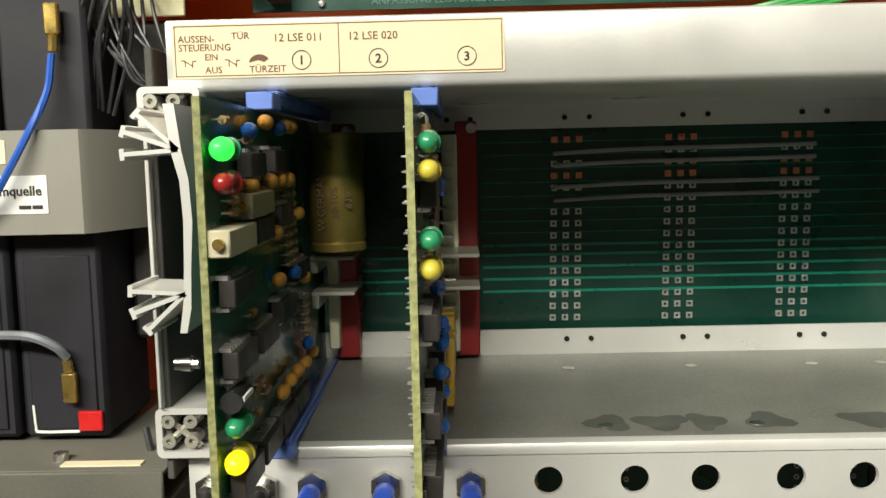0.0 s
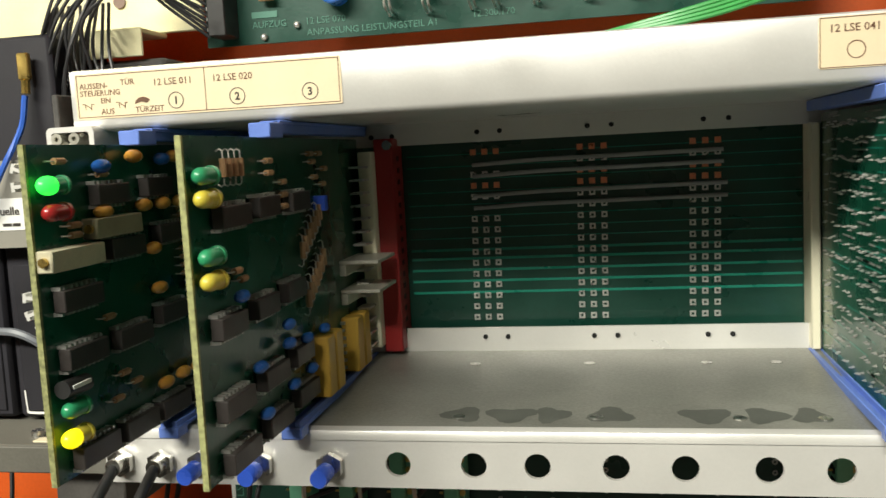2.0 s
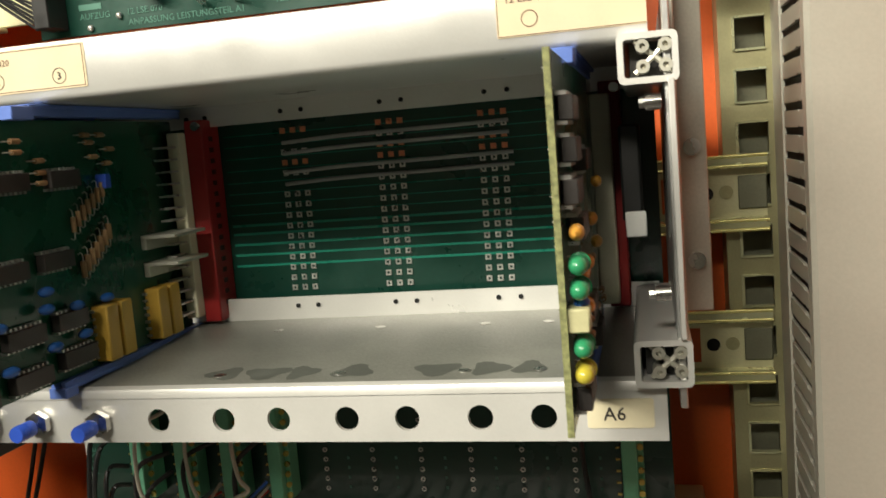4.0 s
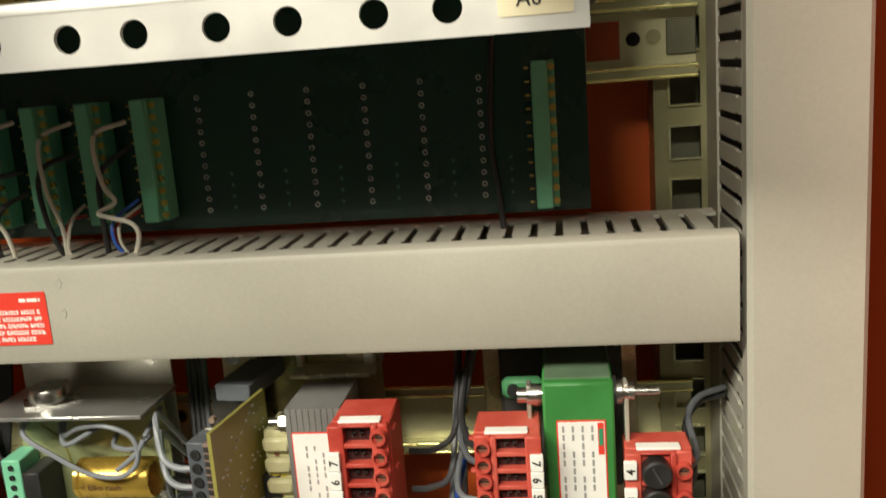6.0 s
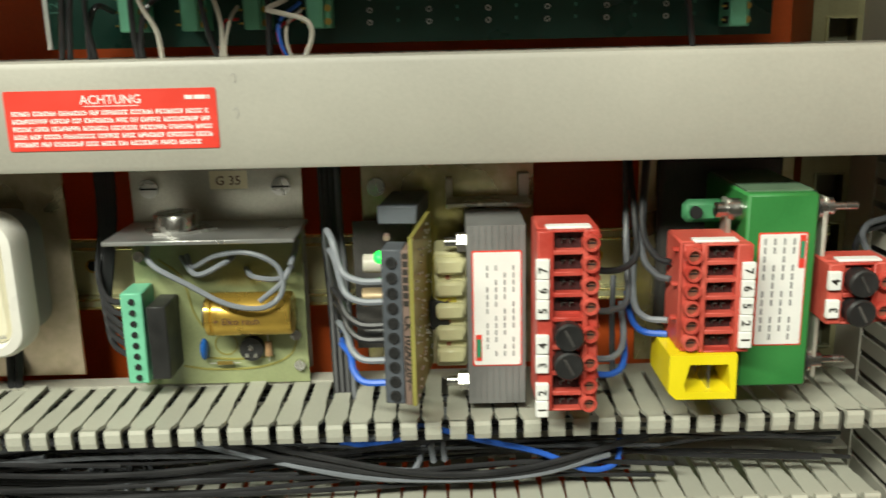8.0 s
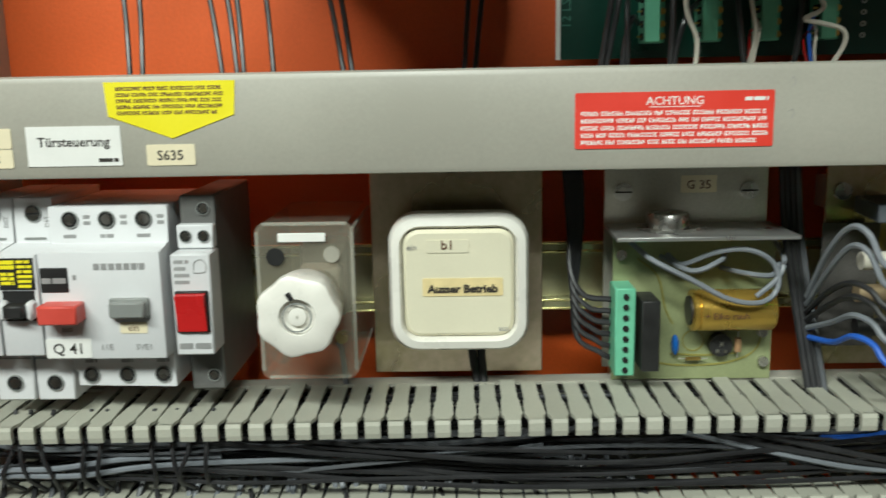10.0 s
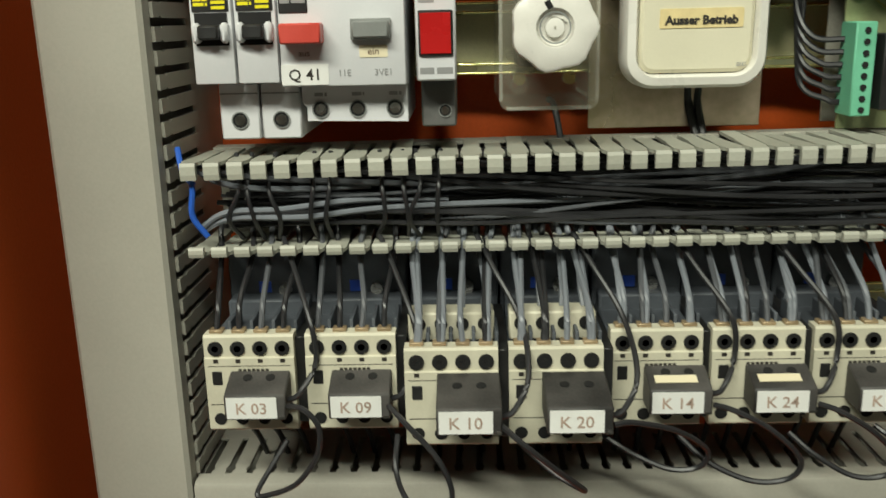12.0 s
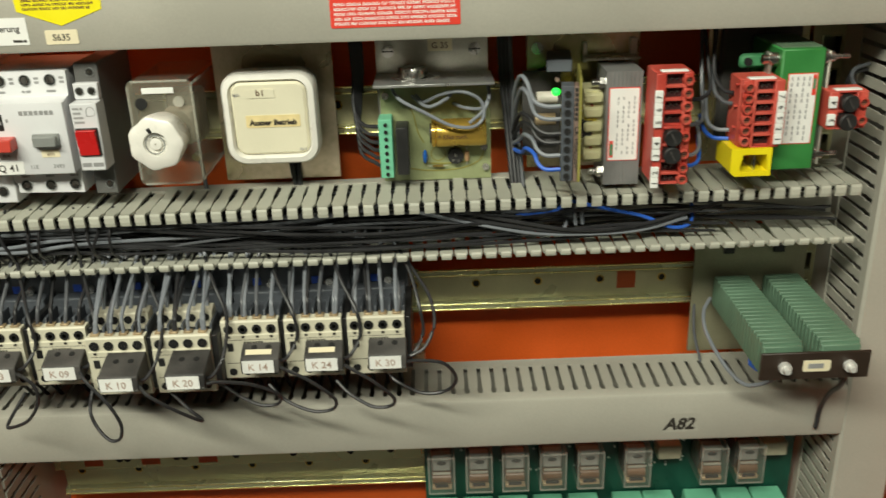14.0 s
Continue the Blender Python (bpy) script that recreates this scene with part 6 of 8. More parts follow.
    for i, (m, pts) in enumerate(((WIRE_PALE, [(-0.0555, 0.384, 1.2330), (-0.0490, 0.366, 1.2280), (-0.0320, 0.361, 1.2195), (-0.0150, 0.360, 1.2105), (0.0000, 0.361, 1.2085), (0.0080, 0.363, 1.2150), (0.0060, 0.365, 1.2260), (-0.0060, 0.364, 1.2325), (-0.0200, 0.366, 1.2310), (-0.0330, 0.374, 1.2240), (-0.0380, 0.383, 1.2270)]),
                               (WIRE_PALE, [(-0.0410, 0.384, 1.2260), (-0.0300, 0.368, 1.2220), (-0.0180, 0.366, 1.2270), (-0.0140, 0.372, 1.2290)]),
                               (WIRE_PALE, [(0.0125, 0.384, 1.2330), (0.0120, 0.368, 1.2270), (0.0080, 0.364, 1.2190), (-0.0020, 0.362, 1.2110)]),
                               (WIRE_PALE, [(-0.0120, 0.384, 1.2200), (-0.0050, 0.368, 1.2205), (0.0060, 0.366, 1.2200), (0.0115, 0.372, 1.2240)]))):
        part("jumper_wire", made(tube, pts, 0.00125, 7), m, b, "pale grey looped wire")


power_board()
for k in range(6):
    z = 1.2060 - 0.0058 * k
    x = -0.0830 + 0.0016 * k
    wire([(x - 0.002, 0.408, 1.2720), (x - 0.001 * k * 0.3, 0.402, 1.240), (x - 0.0012 * k, 0.392, z + 0.012), (x + 0.006, 0.385, z + 0.001), (-0.0650, 0.380, z)], 0.0014, WIRE_BLACK, "dark wire curving into the mint terminal block", group="power board wires")


def relay_board():
    b = thing("timer_relay_board", (0.065, 0.40, 1.18), "olive circuit board on edge with a dark terminal row", "circuit board")
    turn = Matrix.Translation((0.0655, 0.3150, 0)) @ Matrix.Rotation(radians(-7), 4, "Z") @ Matrix.Translation((-0.0655, -0.3150, 0))

    def put(name, bm, m, lab="", parent=b, smooth=True):
        bm.transform(turn)
        return part(name, bm, m, parent, lab, smooth)

    put("board", boxes((0.0655, 0.0671, 0.3150, 0.3640, 1.1815, 1.2490)), PCB_OLIVE, "olive glass fibre board")
    tb = put("terminal_bar", boxes((0.0545, 0.0625, 0.3165, 0.3300, 1.1815, 1.2440), b=0.0005), CHARCOAL, "charcoal terminal row")
    st = put("name_strip", boxes((0.0626, 0.0654, 0.3155, 0.3290, 1.1815, 1.2440), b=0.0003), BROWN_EDGE, "brown printed strip")
    rng = random.Random(4)
    bm = bmesh.new()
    for k in range(7):
        box(bm, 0.0630, 0.0650, 0.3152, 0.3155, 1.2408 - 0.0031 * k, 1.2429 - 0.0031 * k)
    put("print_bar", bm, INK, parent=st)
    word = text("CK 102A/220V~", 0.0042, (0.0632, 0.3153, 1.2185), INK, st, turn=(90, 90, 0), squeeze=1.08, bold=0.0001)
    word.data.transform(Matrix.Translation(-ORIGIN[st.name]) @ turn @ Matrix.Translation(ORIGIN[st.name]))
    for k in range(10):
        z = 1.1850 + 0.0060 * k
        put("clamp_opening", made(lathe, [(0.0014, 0), (0.0022, 0), (0.0022, 0.0012), (0.0014, 0.0012)], (0.0585, 0.3157, z), "y", 12, ring=True), BLACK, parent=tb)
        put("clamp_screw", made(cyl, (0.0585, 0.3163, z), "y", 0.0014, 0.0008, 10), DARK, parent=tb)
    bm = bmesh.new()
    for k in range(9):
        z = 1.1840 + 0.0073 * k
        for j in range(3):
            ball(bm, (0.0675, 0.3200 + 0.0035 * j + 0.012 * (k % 3), z + 0.002 * j), 0.0006, 0.0014, 0.0005, 6)
    for k in range(40):
        ball(bm, (0.0674, 0.322 + rng.random() * 0.04, 1.185 + rng.random() * 0.06), 0.0005, 0.0006, 0.0005, 6)
    put("solder_point", bm, SOLDER)
    put("relay_block", boxes((0.0675, 0.0760, 0.3520, 0.3640, 1.2000, 1.2130), b=0.0006), BLACK, "small black relay")
    put("carrier", boxes((0.0450, 0.0620, 0.3600, 0.4145, 1.2440, 1.2520), (0.0450, 0.0620, 0.4000, 0.4145, 1.1800, 1.2500), b=0.0006), CHARCOAL, "grey carrier foot")
    part("foot_screw", made(cyl, (0.0480, 0.3965, 1.2545), "y", 0.0042, 0.006, 16), STEEL, b)
    part("foot_plate", boxes((0.0420, 0.0600, 0.3995, 0.4140, 1.2455, 1.2610), b=0.0004), TINPLATE, b)
    for x, z, m in ((0.0520, 1.2270, WIRE_WHITE), (0.0510, 1.2120, TAB), (0.0515, 1.1960, BLACK)):
        tt = bmesh.new()
        tube(tt, [(x - 0.008, 0.362, z), (x + 0.006, 0.362, z)], 0.0042, 12)
        part("capacitor", tt, m, b, "small film capacitor")
    part("inner_board", boxes((0.0370, 0.0640, 0.3880, 0.3894, 1.1790, 1.2400)), DUSTY, b)
    part("red_part", made(cyl, (0.0555, 0.345, 1.2425), "y", 0.0014, 0.003, 12), BROWN_EDGE, b)
    part("lit_lamp", made(ball, (0.0535, 0.3345, 1.2368), 0.0029, 0.0040, 0.0026), LED_GREEN_ON, b, "bright green indicator lamp")


relay_board()
for k, (z, m) in enumerate(((1.2300, WIRE_PALE), (1.2217, WIRE_PALE), (1.2120, WIRE_BLACK), (1.2060, WIRE_BLACK), (1.1975, WIRE_PALE), (1.1880, WIRE_BLUE))):
    up = 0.014 if k < 2 else 0.008
    wire([(0.0560, 0.3235, z), (0.0460, 0.3250, z - 0.0002), (0.0385 + 0.0006 * k, 0.3290, z + 0.003), (0.0345 + 0.0010 * k, 0.3350, z + up), (0.0310 + 0.0008 * k, 0.345, z + up * 1.1), (0.0290 + 0.001 * k, 0.362, z + 0.001), (0.0300, 0.385, 1.205 - 0.004 * k)], 0.0014, m, "insulated wire looping into the dark terminal row", group="timer relay wires")
for k in range(4):
    x = 0.0215 + 0.0026 * k
    wire([(x, 0.405, 1.2720), (x + 0.001, 0.398, 1.235), (x + 0.004, 0.388, 1.200), (x + 0.007, 0.372, 1.160)], 0.0016, WIRE_BLACK if k < 3 else WIRE_GREY, "wire running down between two boards into the duct", group="timer relay wires")


def red_block(parent, x0, x1, y0, y1, z0, z1, rows, screws_right, numbers):
    """Red screw terminal block: recessed wire slots, clamp funnels and a column of number tags. rows: (z, 'slot' or 'fuse')."""
    xs, xo = (x1 - 0.0042, x0 + 0.0118) if screws_right else (x0 + 0.0042, x1 - 0.0118)
    e = 0.0056
    lo, hi = xo - e, xo + e
    b = part("terminal_block", boxes((x0 + 0.0004, x1 - 0.0004, y0 + 0.0050, y1, z0, z1), b=0.0008), RED, parent, "red screw terminal block")
    cheek = (hi, hi + 0.0022, x1 - 0.0008) if screws_right else (lo, lo - 0.0022, x0 + 0.0008)
    for q in ((x0, lo, y0) if screws_right else (hi, x1, y0), (*sorted(cheek[:2]), y0), (*sorted(cheek[1:]), y0 + 0.0018)):
        part("front_cheek", boxes((q[0], q[1], q[2], y0 + 0.0052, z0 + 0.0002, z1 - 0.0002), b=0.0005), RED, b)
    edges = sorted([r[0] for r in rows])
    cuts = [z0] + [(p + q) / 2 for p, q in zip(edges, edges[1:])] + [z1]
    for z in cuts:
        part("rib", boxes((lo - 0.0002, hi + 0.0002, y0 + 0.0004, y0 + 0.0052, max(z0, z - 0.0009), min(z1, z + 0.0009)), b=0.0003), RED, b)
    for z, kind in rows:
        part("clamp_collar", made(lathe, [(0.0021, 0.0050), (0.0023, 0), (0.0031, 0), (0.0034, 0.0012), (0.0035, 0.0050)], (xs, y0 - 0.0014, z - 0.0005), "y", 16, ring=True), RED, b)
        part("clamp_screw", made(cyl, (xs, y0 + 0.0008, z - 0.0005), "y", 0.0022, 0.0012, 12), CLAMP, b, "tarnished clamp screw")
        part("screw_slot", boxes((xs - 0.0018, xs + 0.0018, y0 + 0.0000, y0 + 0.0002, z - 0.0008, z - 0.0002)), DARK, b)
        if kind == "fuse":
            f = part("fuse_cap", made(lathe, [(0.0054, 0), (0.0054, 0.0036), (0.0057, 0.0042), (0.0057, 0.0078), (0.0050, 0.0086), (0.0010, 0.0084)], (xo, y0 + 0.0030, z), "y", 22), BLACK, b, "black round fuse cap")
            for v in f.data.vertices:
                v.co.y = 2 * (y0 + 0.0030 - ORIGIN[f.name].y) - v.co.y
            f.data.flip_normals()
            bm = boxes((-0.0036, 0.0036, -0.0005, 0, -0.0005, 0.0005))
            bm.transform(Matrix.Translation((xo, y0 - 0.0054, z)) @ Matrix.Rotation(radians(62), 4, "Y"))
            part("slot", bm, DUSTY, b)
            part("cap_seat", boxes((lo, hi, y0 + 0.0024, y0 + 0.0052, z - 0.0052, z + 0.0052), b=0.0003), RED, b)
        else:
            part("wire_slot", boxes((lo, hi, y0 + 0.0046, y0 + 0.0052, z - 0.0032, z + 0.0032)), RED_DARK, b, "dark wire opening")
            for dx in (-0.0024, 0.0008):
                part("clip", boxes((xo + dx, xo + dx + 0.0016, y0 + 0.0024, y0 + 0.0046, z + 0.0005, z + 0.0009), (xo + dx, xo + dx + 0.0003, y0 + 0.0024, y0 + 0.0046, z - 0.0010, z + 0.0009)), STEEL, b, "bright clamp clip")
    xt = x0 - 0.0006 if screws_right else x1 - 0.0044
    for z, n, tall in numbers:
        part("number_tag", boxes((xt, xt + 0.0050, y0 - 0.0018, y0 + 0.0006, z - tall / 2, z + tall / 2), b=0.0003), LABEL_WHITE, b, "white number tag")
        if n:
            text(n, 0.0047, (xt + 0.0041 if screws_right else xt + 0.0007, y0 - 0.0020, z - (0.0014 if screws_right else -0.0014)), INK, b, turn=(90, -90 if screws_right else 90, 0), bold=0.00008)
    part("top_tag", boxes(((x0 + x1) / 2 - 0.0085, (x0 + x1) / 2 + 0.0085, y0 + 0.003, y0 + 0.0085, z1 - 0.0002, z1 + 0.0009), b=0.0003), LABEL_WHITE, b, "white marking strip")
    for k, (z, kind) in enumerate(rows):
        if k % 2 == 0:
            part("side_catch", boxes((x1 - 0.0006, x1 + 0.0010, y0 + 0.008, y0 + 0.012, z - 0.0008, z + 0.0008) if screws_right else (x0 - 0.0018, x0 + 0.0006, y0 + 0.008, y0 + 0.011, z - 0.0006, z + 0.0006), b=0.0002), RED, b)
    return b


def nut(bm, c, axis, r=0.0042, h=0.004):
    cyl(bm, c, axis, r, h, 6)


def transformer_one():
    b = thing("transformer", (0.10, 0.40, 1.17), "grey laminated transformer with a red terminal block", "transformer", "small transformers")
    core = bmesh.new()
    profile = [(0.1120, 0.3800), (0.0880, 0.3800)]
    for k in range(9):
        xk = 0.0880 + 0.0027 * k
        profile += [(xk, 0.3445), (xk + 0.0023, 0.3445), (xk + 0.0023, 0.3449), (xk + 0.0027, 0.3449)]
    prism(core, profile[:-2] + [(0.1120, 0.3446)], "z", 1.1690, 1.2465)
    part("laminated_core", core, GREY_CORE, b, "grey painted sheet stack")
    bm = bmesh.new()
    box(bm, 0.0745, 0.0880, 0.3520, 0.3740, 1.1830, 1.2340, b=0.001)
    bob = part("bobbin", bm, BOBBIN, b, "yellowed nylon bobbin")
    for k in range(5):
        part("terminal_post", boxes((0.0748, 0.0872, 0.3480, 0.3540, 1.1855 + 0.0098 * k, 1.1925 + 0.0098 * k), b=0.0014), BOBBIN, bob)
        if k:
            part("solder_eye", made(cyl, (0.0800, 0.3516, 1.1841 + 0.0098 * k), "y", 0.0011, 0.001, 10), CLAMP, bob)
    part("winding", made(lathe, [(0.0120, 0), (0.0175, 0.002), (0.0185, 0.005), (0.0175, 0.010), (0.0120, 0.012)], (0.0735, 0.3690, 1.2150), "x", 20), mat("yellow_winding_tape", (0.52, 0.44, 0.05), 0.45, vary=0.2), b)
    for z in (1.2385, 1.1775):
        bm = bmesh.new()
        nut(bm, (0.0860, 0.3500, z), "x")
        cyl(bm, (0.0830, 0.3500, z), "x", 0.0022, 0.008, 10)
        part("through_bolt", bm, STEEL, b)
    lb = label(b, 0.0900, 0.1105, 1.1860, 1.2360, 0.3445, RED_LABEL, "rating_label", "white rating label with a red border")
    label(lb, 0.0906, 0.1099, 1.1866, 1.2354, 0.3442, LABEL_WHITE, "paper_face")
    for k in range(4):
        part("print_bar", boxes(*[(0.0958 + 0.0036 * k, 0.0966 + 0.0036 * k, 0.34375, 0.3439, 1.1905 + 0.0031 * j, 1.1927 + 0.0031 * j) for j in range(13) if (j * 7 + k * 3) % 5]), INK_GREY, lb, kind="stuff")
    part("logo_block", boxes((0.0912, 0.0938, 0.34375, 0.3439, 1.1885, 1.2000)), RED_LABEL, lb)
    part("logo_stroke", boxes((0.0916, 0.0934, 0.34365, 0.34385, 1.1900, 1.1980)), INK_GREEN, lb)
    part("foot_bracket", boxes((0.0800, 0.1180, 0.3800, 0.4145, 1.2470, 1.2490), (0.0800, 0.0830, 0.392, 0.4145, 1.2440, 1.2580), (0.1130, 0.1180, 0.392, 0.4145, 1.2440, 1.2600), b=0.0004), TINPLATE, b, "steel foot")
    rows = [(1.2455, "slot"), (1.2372, "slot"), (1.2288, "slot"), (1.2204, "slot"), (1.2092, "fuse"), (1.1976, "fuse"), (1.1882, "slot"), (1.1806, "slot")]
    red_block(b, 0.1140, 0.1385, 0.3170, 0.3460, 1.1770, 1.2500, rows, True, [(1.2355, "7", 0.0078), (1.2275, "6", 0.0078), (1.2195, "5", 0.0078), (1.2055, "4", 0.0075), (1.1975, "3", 0.0075), (1.1860, "2", 0.0070), (1.1788, "1", 0.0070)])


transformer_one()


def transformer_two():
    b = thing("green_transformer", (0.21, 0.40, 1.183), "green resin cast transformer with red terminal blocks", "transformer", "small transformers")
    part("cast_body", boxes((0.1980, 0.2260, 0.3340, 0.3900, 1.1785, 1.2590), b=0.001), GREEN_TX, b, "green cast body")
    # Top face is a greyer green than the body.
    part("top_face", boxes((0.1990, 0.2250, 0.3390, 0.3890, 1.2589, 1.2598)), mat("grey_green_top", (0.10, 0.17, 0.10), 0.7, vary=0.2), b)
    part("fixing_ear", boxes((0.1800, 0.1978, 0.3600, 0.3650, 1.2420, 1.2520), b=0.0022), mat("green_paint_sheet", (0.06, 0.24, 0.10), 0.5, vary=0.2), b, "green mounting ear")
    part("ear_screw", made(cyl, (0.1850, 0.3590, 1.2470), "y", 0.0026, 0.003, 12), DARK, b)
    part("foot_frame", boxes((0.1770, 0.2330, 0.3902, 0.3962, 1.1860, 1.2660), b=0.002), DUSTY, b, "dark steel foot frame")
    lb = label(b, 0.2030, 0.2225, 1.1965, 1.2435, 0.3340, RED_LABEL, "rating_label", "white rating label with a red border")
    label(lb, 0.2036, 0.2219, 1.1971, 1.2429, 0.3337, LABEL_WHITE, "paper_face")
    for k in range(4):
        part("print_bar", boxes(*[(0.2052 + 0.0038 * k, 0.2061 + 0.0038 * k, 0.33325, 0.3334, 1.1990 + 0.0036 * j, 1.2016 + 0.0036 * j) for j in range(12) if (j * 5 + k * 3) % 6]), INK_GREY, lb, kind="stuff")
    part("logo_block", boxes((0.2192, 0.2216, 0.33325, 0.3334, 1.2290, 1.2425)), RED_LABEL, lb)
    part("logo_stroke", boxes((0.2196, 0.2212, 0.33315, 0.33335, 1.2330, 1.2400)), INK_GREEN, lb)
    for z in (1.2515, 1.1865):
        part("bolt_nut", made(lathe, [(0.0026, -0.0040), (0.0032, -0.0036), (0.0032, 0), (0.0046, 0.0004), (0.0046, 0.0064)], (0.1915, 0.3420, z), "x", 12), STEEL, b, "nickel nut and washer")
        part("through_bolt", made(lathe, [(0.0050, 0), (0.0050, 0.0032), (0.0036, 0.0036), (0.0036, 0.0080), (0.0016, 0.0082), (0.0016, 0.0180), (0.0010, 0.0185)], (0.2263, 0.3420, z + 0.0005), "x", 14), STEEL, b, "threaded bolt end with nut")
        part("washer", made(cyl, (0.2263, 0.3420, z + 0.0005), "x", 0.0066, 0.002, 18), BLACK, b)
    part("side_bar", boxes((0.2302, 0.2320, 0.3390, 0.3470, 1.1800, 1.2560), b=0.0004), TINPLATE, b, "flat steel bar")
    part("side_bar", boxes((0.1915, 0.1935, 0.3390, 0.3470, 1.2400, 1.2560), b=0.0004), TINPLATE, b, "flat steel bar")
    rows = [(1.2385 - 0.0070 * k, "slot") for k in range(6)]
    red_block(b, 0.1700, 0.1970, 0.3210, 0.3480, 1.1985, 1.2425, rows, False, [(1.2320, "7", 0.0068), (1.2250, "6", 0.0068), (1.2180, "5", 0.0068), (1.2110, "2", 0.0068), (1.2042, "1", 0.0066)])
    red_block(b, 0.2290, 0.2555, 0.3270, 0.3480, 1.2070, 1.2320, [(1.2250, "fuse"), (1.2130, "fuse")], True, [(1.2255, "4", 0.0075), (1.2140, "3", 0.0075)])


transformer_two()


def yellow_clip():
    b = thing("insulating_clip", (0.18, 0.34, 1.180), "yellow plastic tunnel clip under the red terminal block", "clip")
    bm = bmesh.new()
    o = [(0.1660, 1.1985), (0.1925, 1.1985), (0.1925, 1.1800), (0.1690, 1.1800), (0.1660, 1.1830)]
    i = [(0.1740, 1.1945), (0.1890, 1.1945), (0.1905, 1.1830), (0.1730, 1.1830), (0.1720, 1.1860)]
    r = [[bm.verts.new((p[0], y, p[1])) for p in q] for q in (o, i) for y in (0.3190, 0.3500)]
    for k in range(5):
        j = (k + 1) % 5
        bm.faces.new((r[0][k], r[0][j], r[2][j], r[2][k]))
        bm.faces.new((r[0][k], r[0][j], r[1][j], r[1][k]))
        bm.faces.new((r[2][k], r[2][j], r[3][j], r[3][k]))
        bm.faces.new((r[1][k], r[1][j], r[3][j], r[3][k]))
    part("shell", bm, YELLOW, b)
    part("contact", boxes((0.1822, 0.1832, 0.3230, 0.3420, 1.1830, 1.1930)), STEEL, b)


yellow_clip()
for k, (m, pts) in enumerate((
        (WIRE_BLACK, [(0.1405, 0.345, 1.2265), (0.1510, 0.346, 1.2265), (0.1590, 0.352, 1.2310), (0.1605, 0.365, 1.2450), (0.1610, 0.385, 1.2720)]),
        (WIRE_BLACK, [(0.1700, 0.338, 1.2310), (0.1655, 0.345, 1.2320), (0.1625, 0.358, 1.2420), (0.1680, 0.380, 1.2720)]),
        (WIRE_GREY, [(0.1700, 0.338, 1.2240), (0.1650, 0.344, 1.2250), (0.1620, 0.356, 1.2340), (0.1700, 0.384, 1.2700)]),
        (WIRE_GREY, [(0.1405, 0.345, 1.2090), (0.1480, 0.346, 1.2090), (0.1560, 0.354, 1.2110), (0.1580, 0.368, 1.2300), (0.1600, 0.385, 1.2690)]),
        (WIRE_PALE, [(0.1405, 0.345, 1.1880), (0.1490, 0.345, 1.1885), (0.1545, 0.352, 1.1930), (0.1560, 0.366, 1.2060)]),
        (WIRE_BLUE, [(0.1405, 0.345, 1.1810), (0.1490, 0.345, 1.1810), (0.1550, 0.352, 1.1840), (0.1570, 0.366, 1.1960)]),
        (WIRE_PALE, [(0.1700, 0.340, 1.2060), (0.1620, 0.344, 1.2060), (0.1590, 0.354, 1.2100), (0.1620, 0.372, 1.2250)]),
        (WIRE_BLUE, [(0.1700, 0.340, 1.2000), (0.1610, 0.344, 1.2000), (0.1585, 0.356, 1.2020), (0.1600, 0.374, 1.2080)]),
        (WIRE_GREY, [(0.1580, 0.395, 1.2100), (0.1570, 0.390, 1.1850), (0.1560, 0.380, 1.160)]),
        (WIRE_GREY, [(0.2555, 0.340, 1.2200), (0.2590, 0.346, 1.2230), (0.2580, 0.362, 1.2320), (0.2640, 0.372, 1.2370), (0.2760, 0.378, 1.2390)]),
        (WIRE_BLACK, [(0.2555, 0.342, 1.2100), (0.2585, 0.350, 1.2150), (0.2570, 0.366, 1.2250), (0.2640, 0.375, 1.2330), (0.2760, 0.380, 1.2350)]))):
    wire(pts, 0.0014, m, "insulated wire of the transformers", group="transformer wires")


# ---- contactors ----
RISE = 0.0052


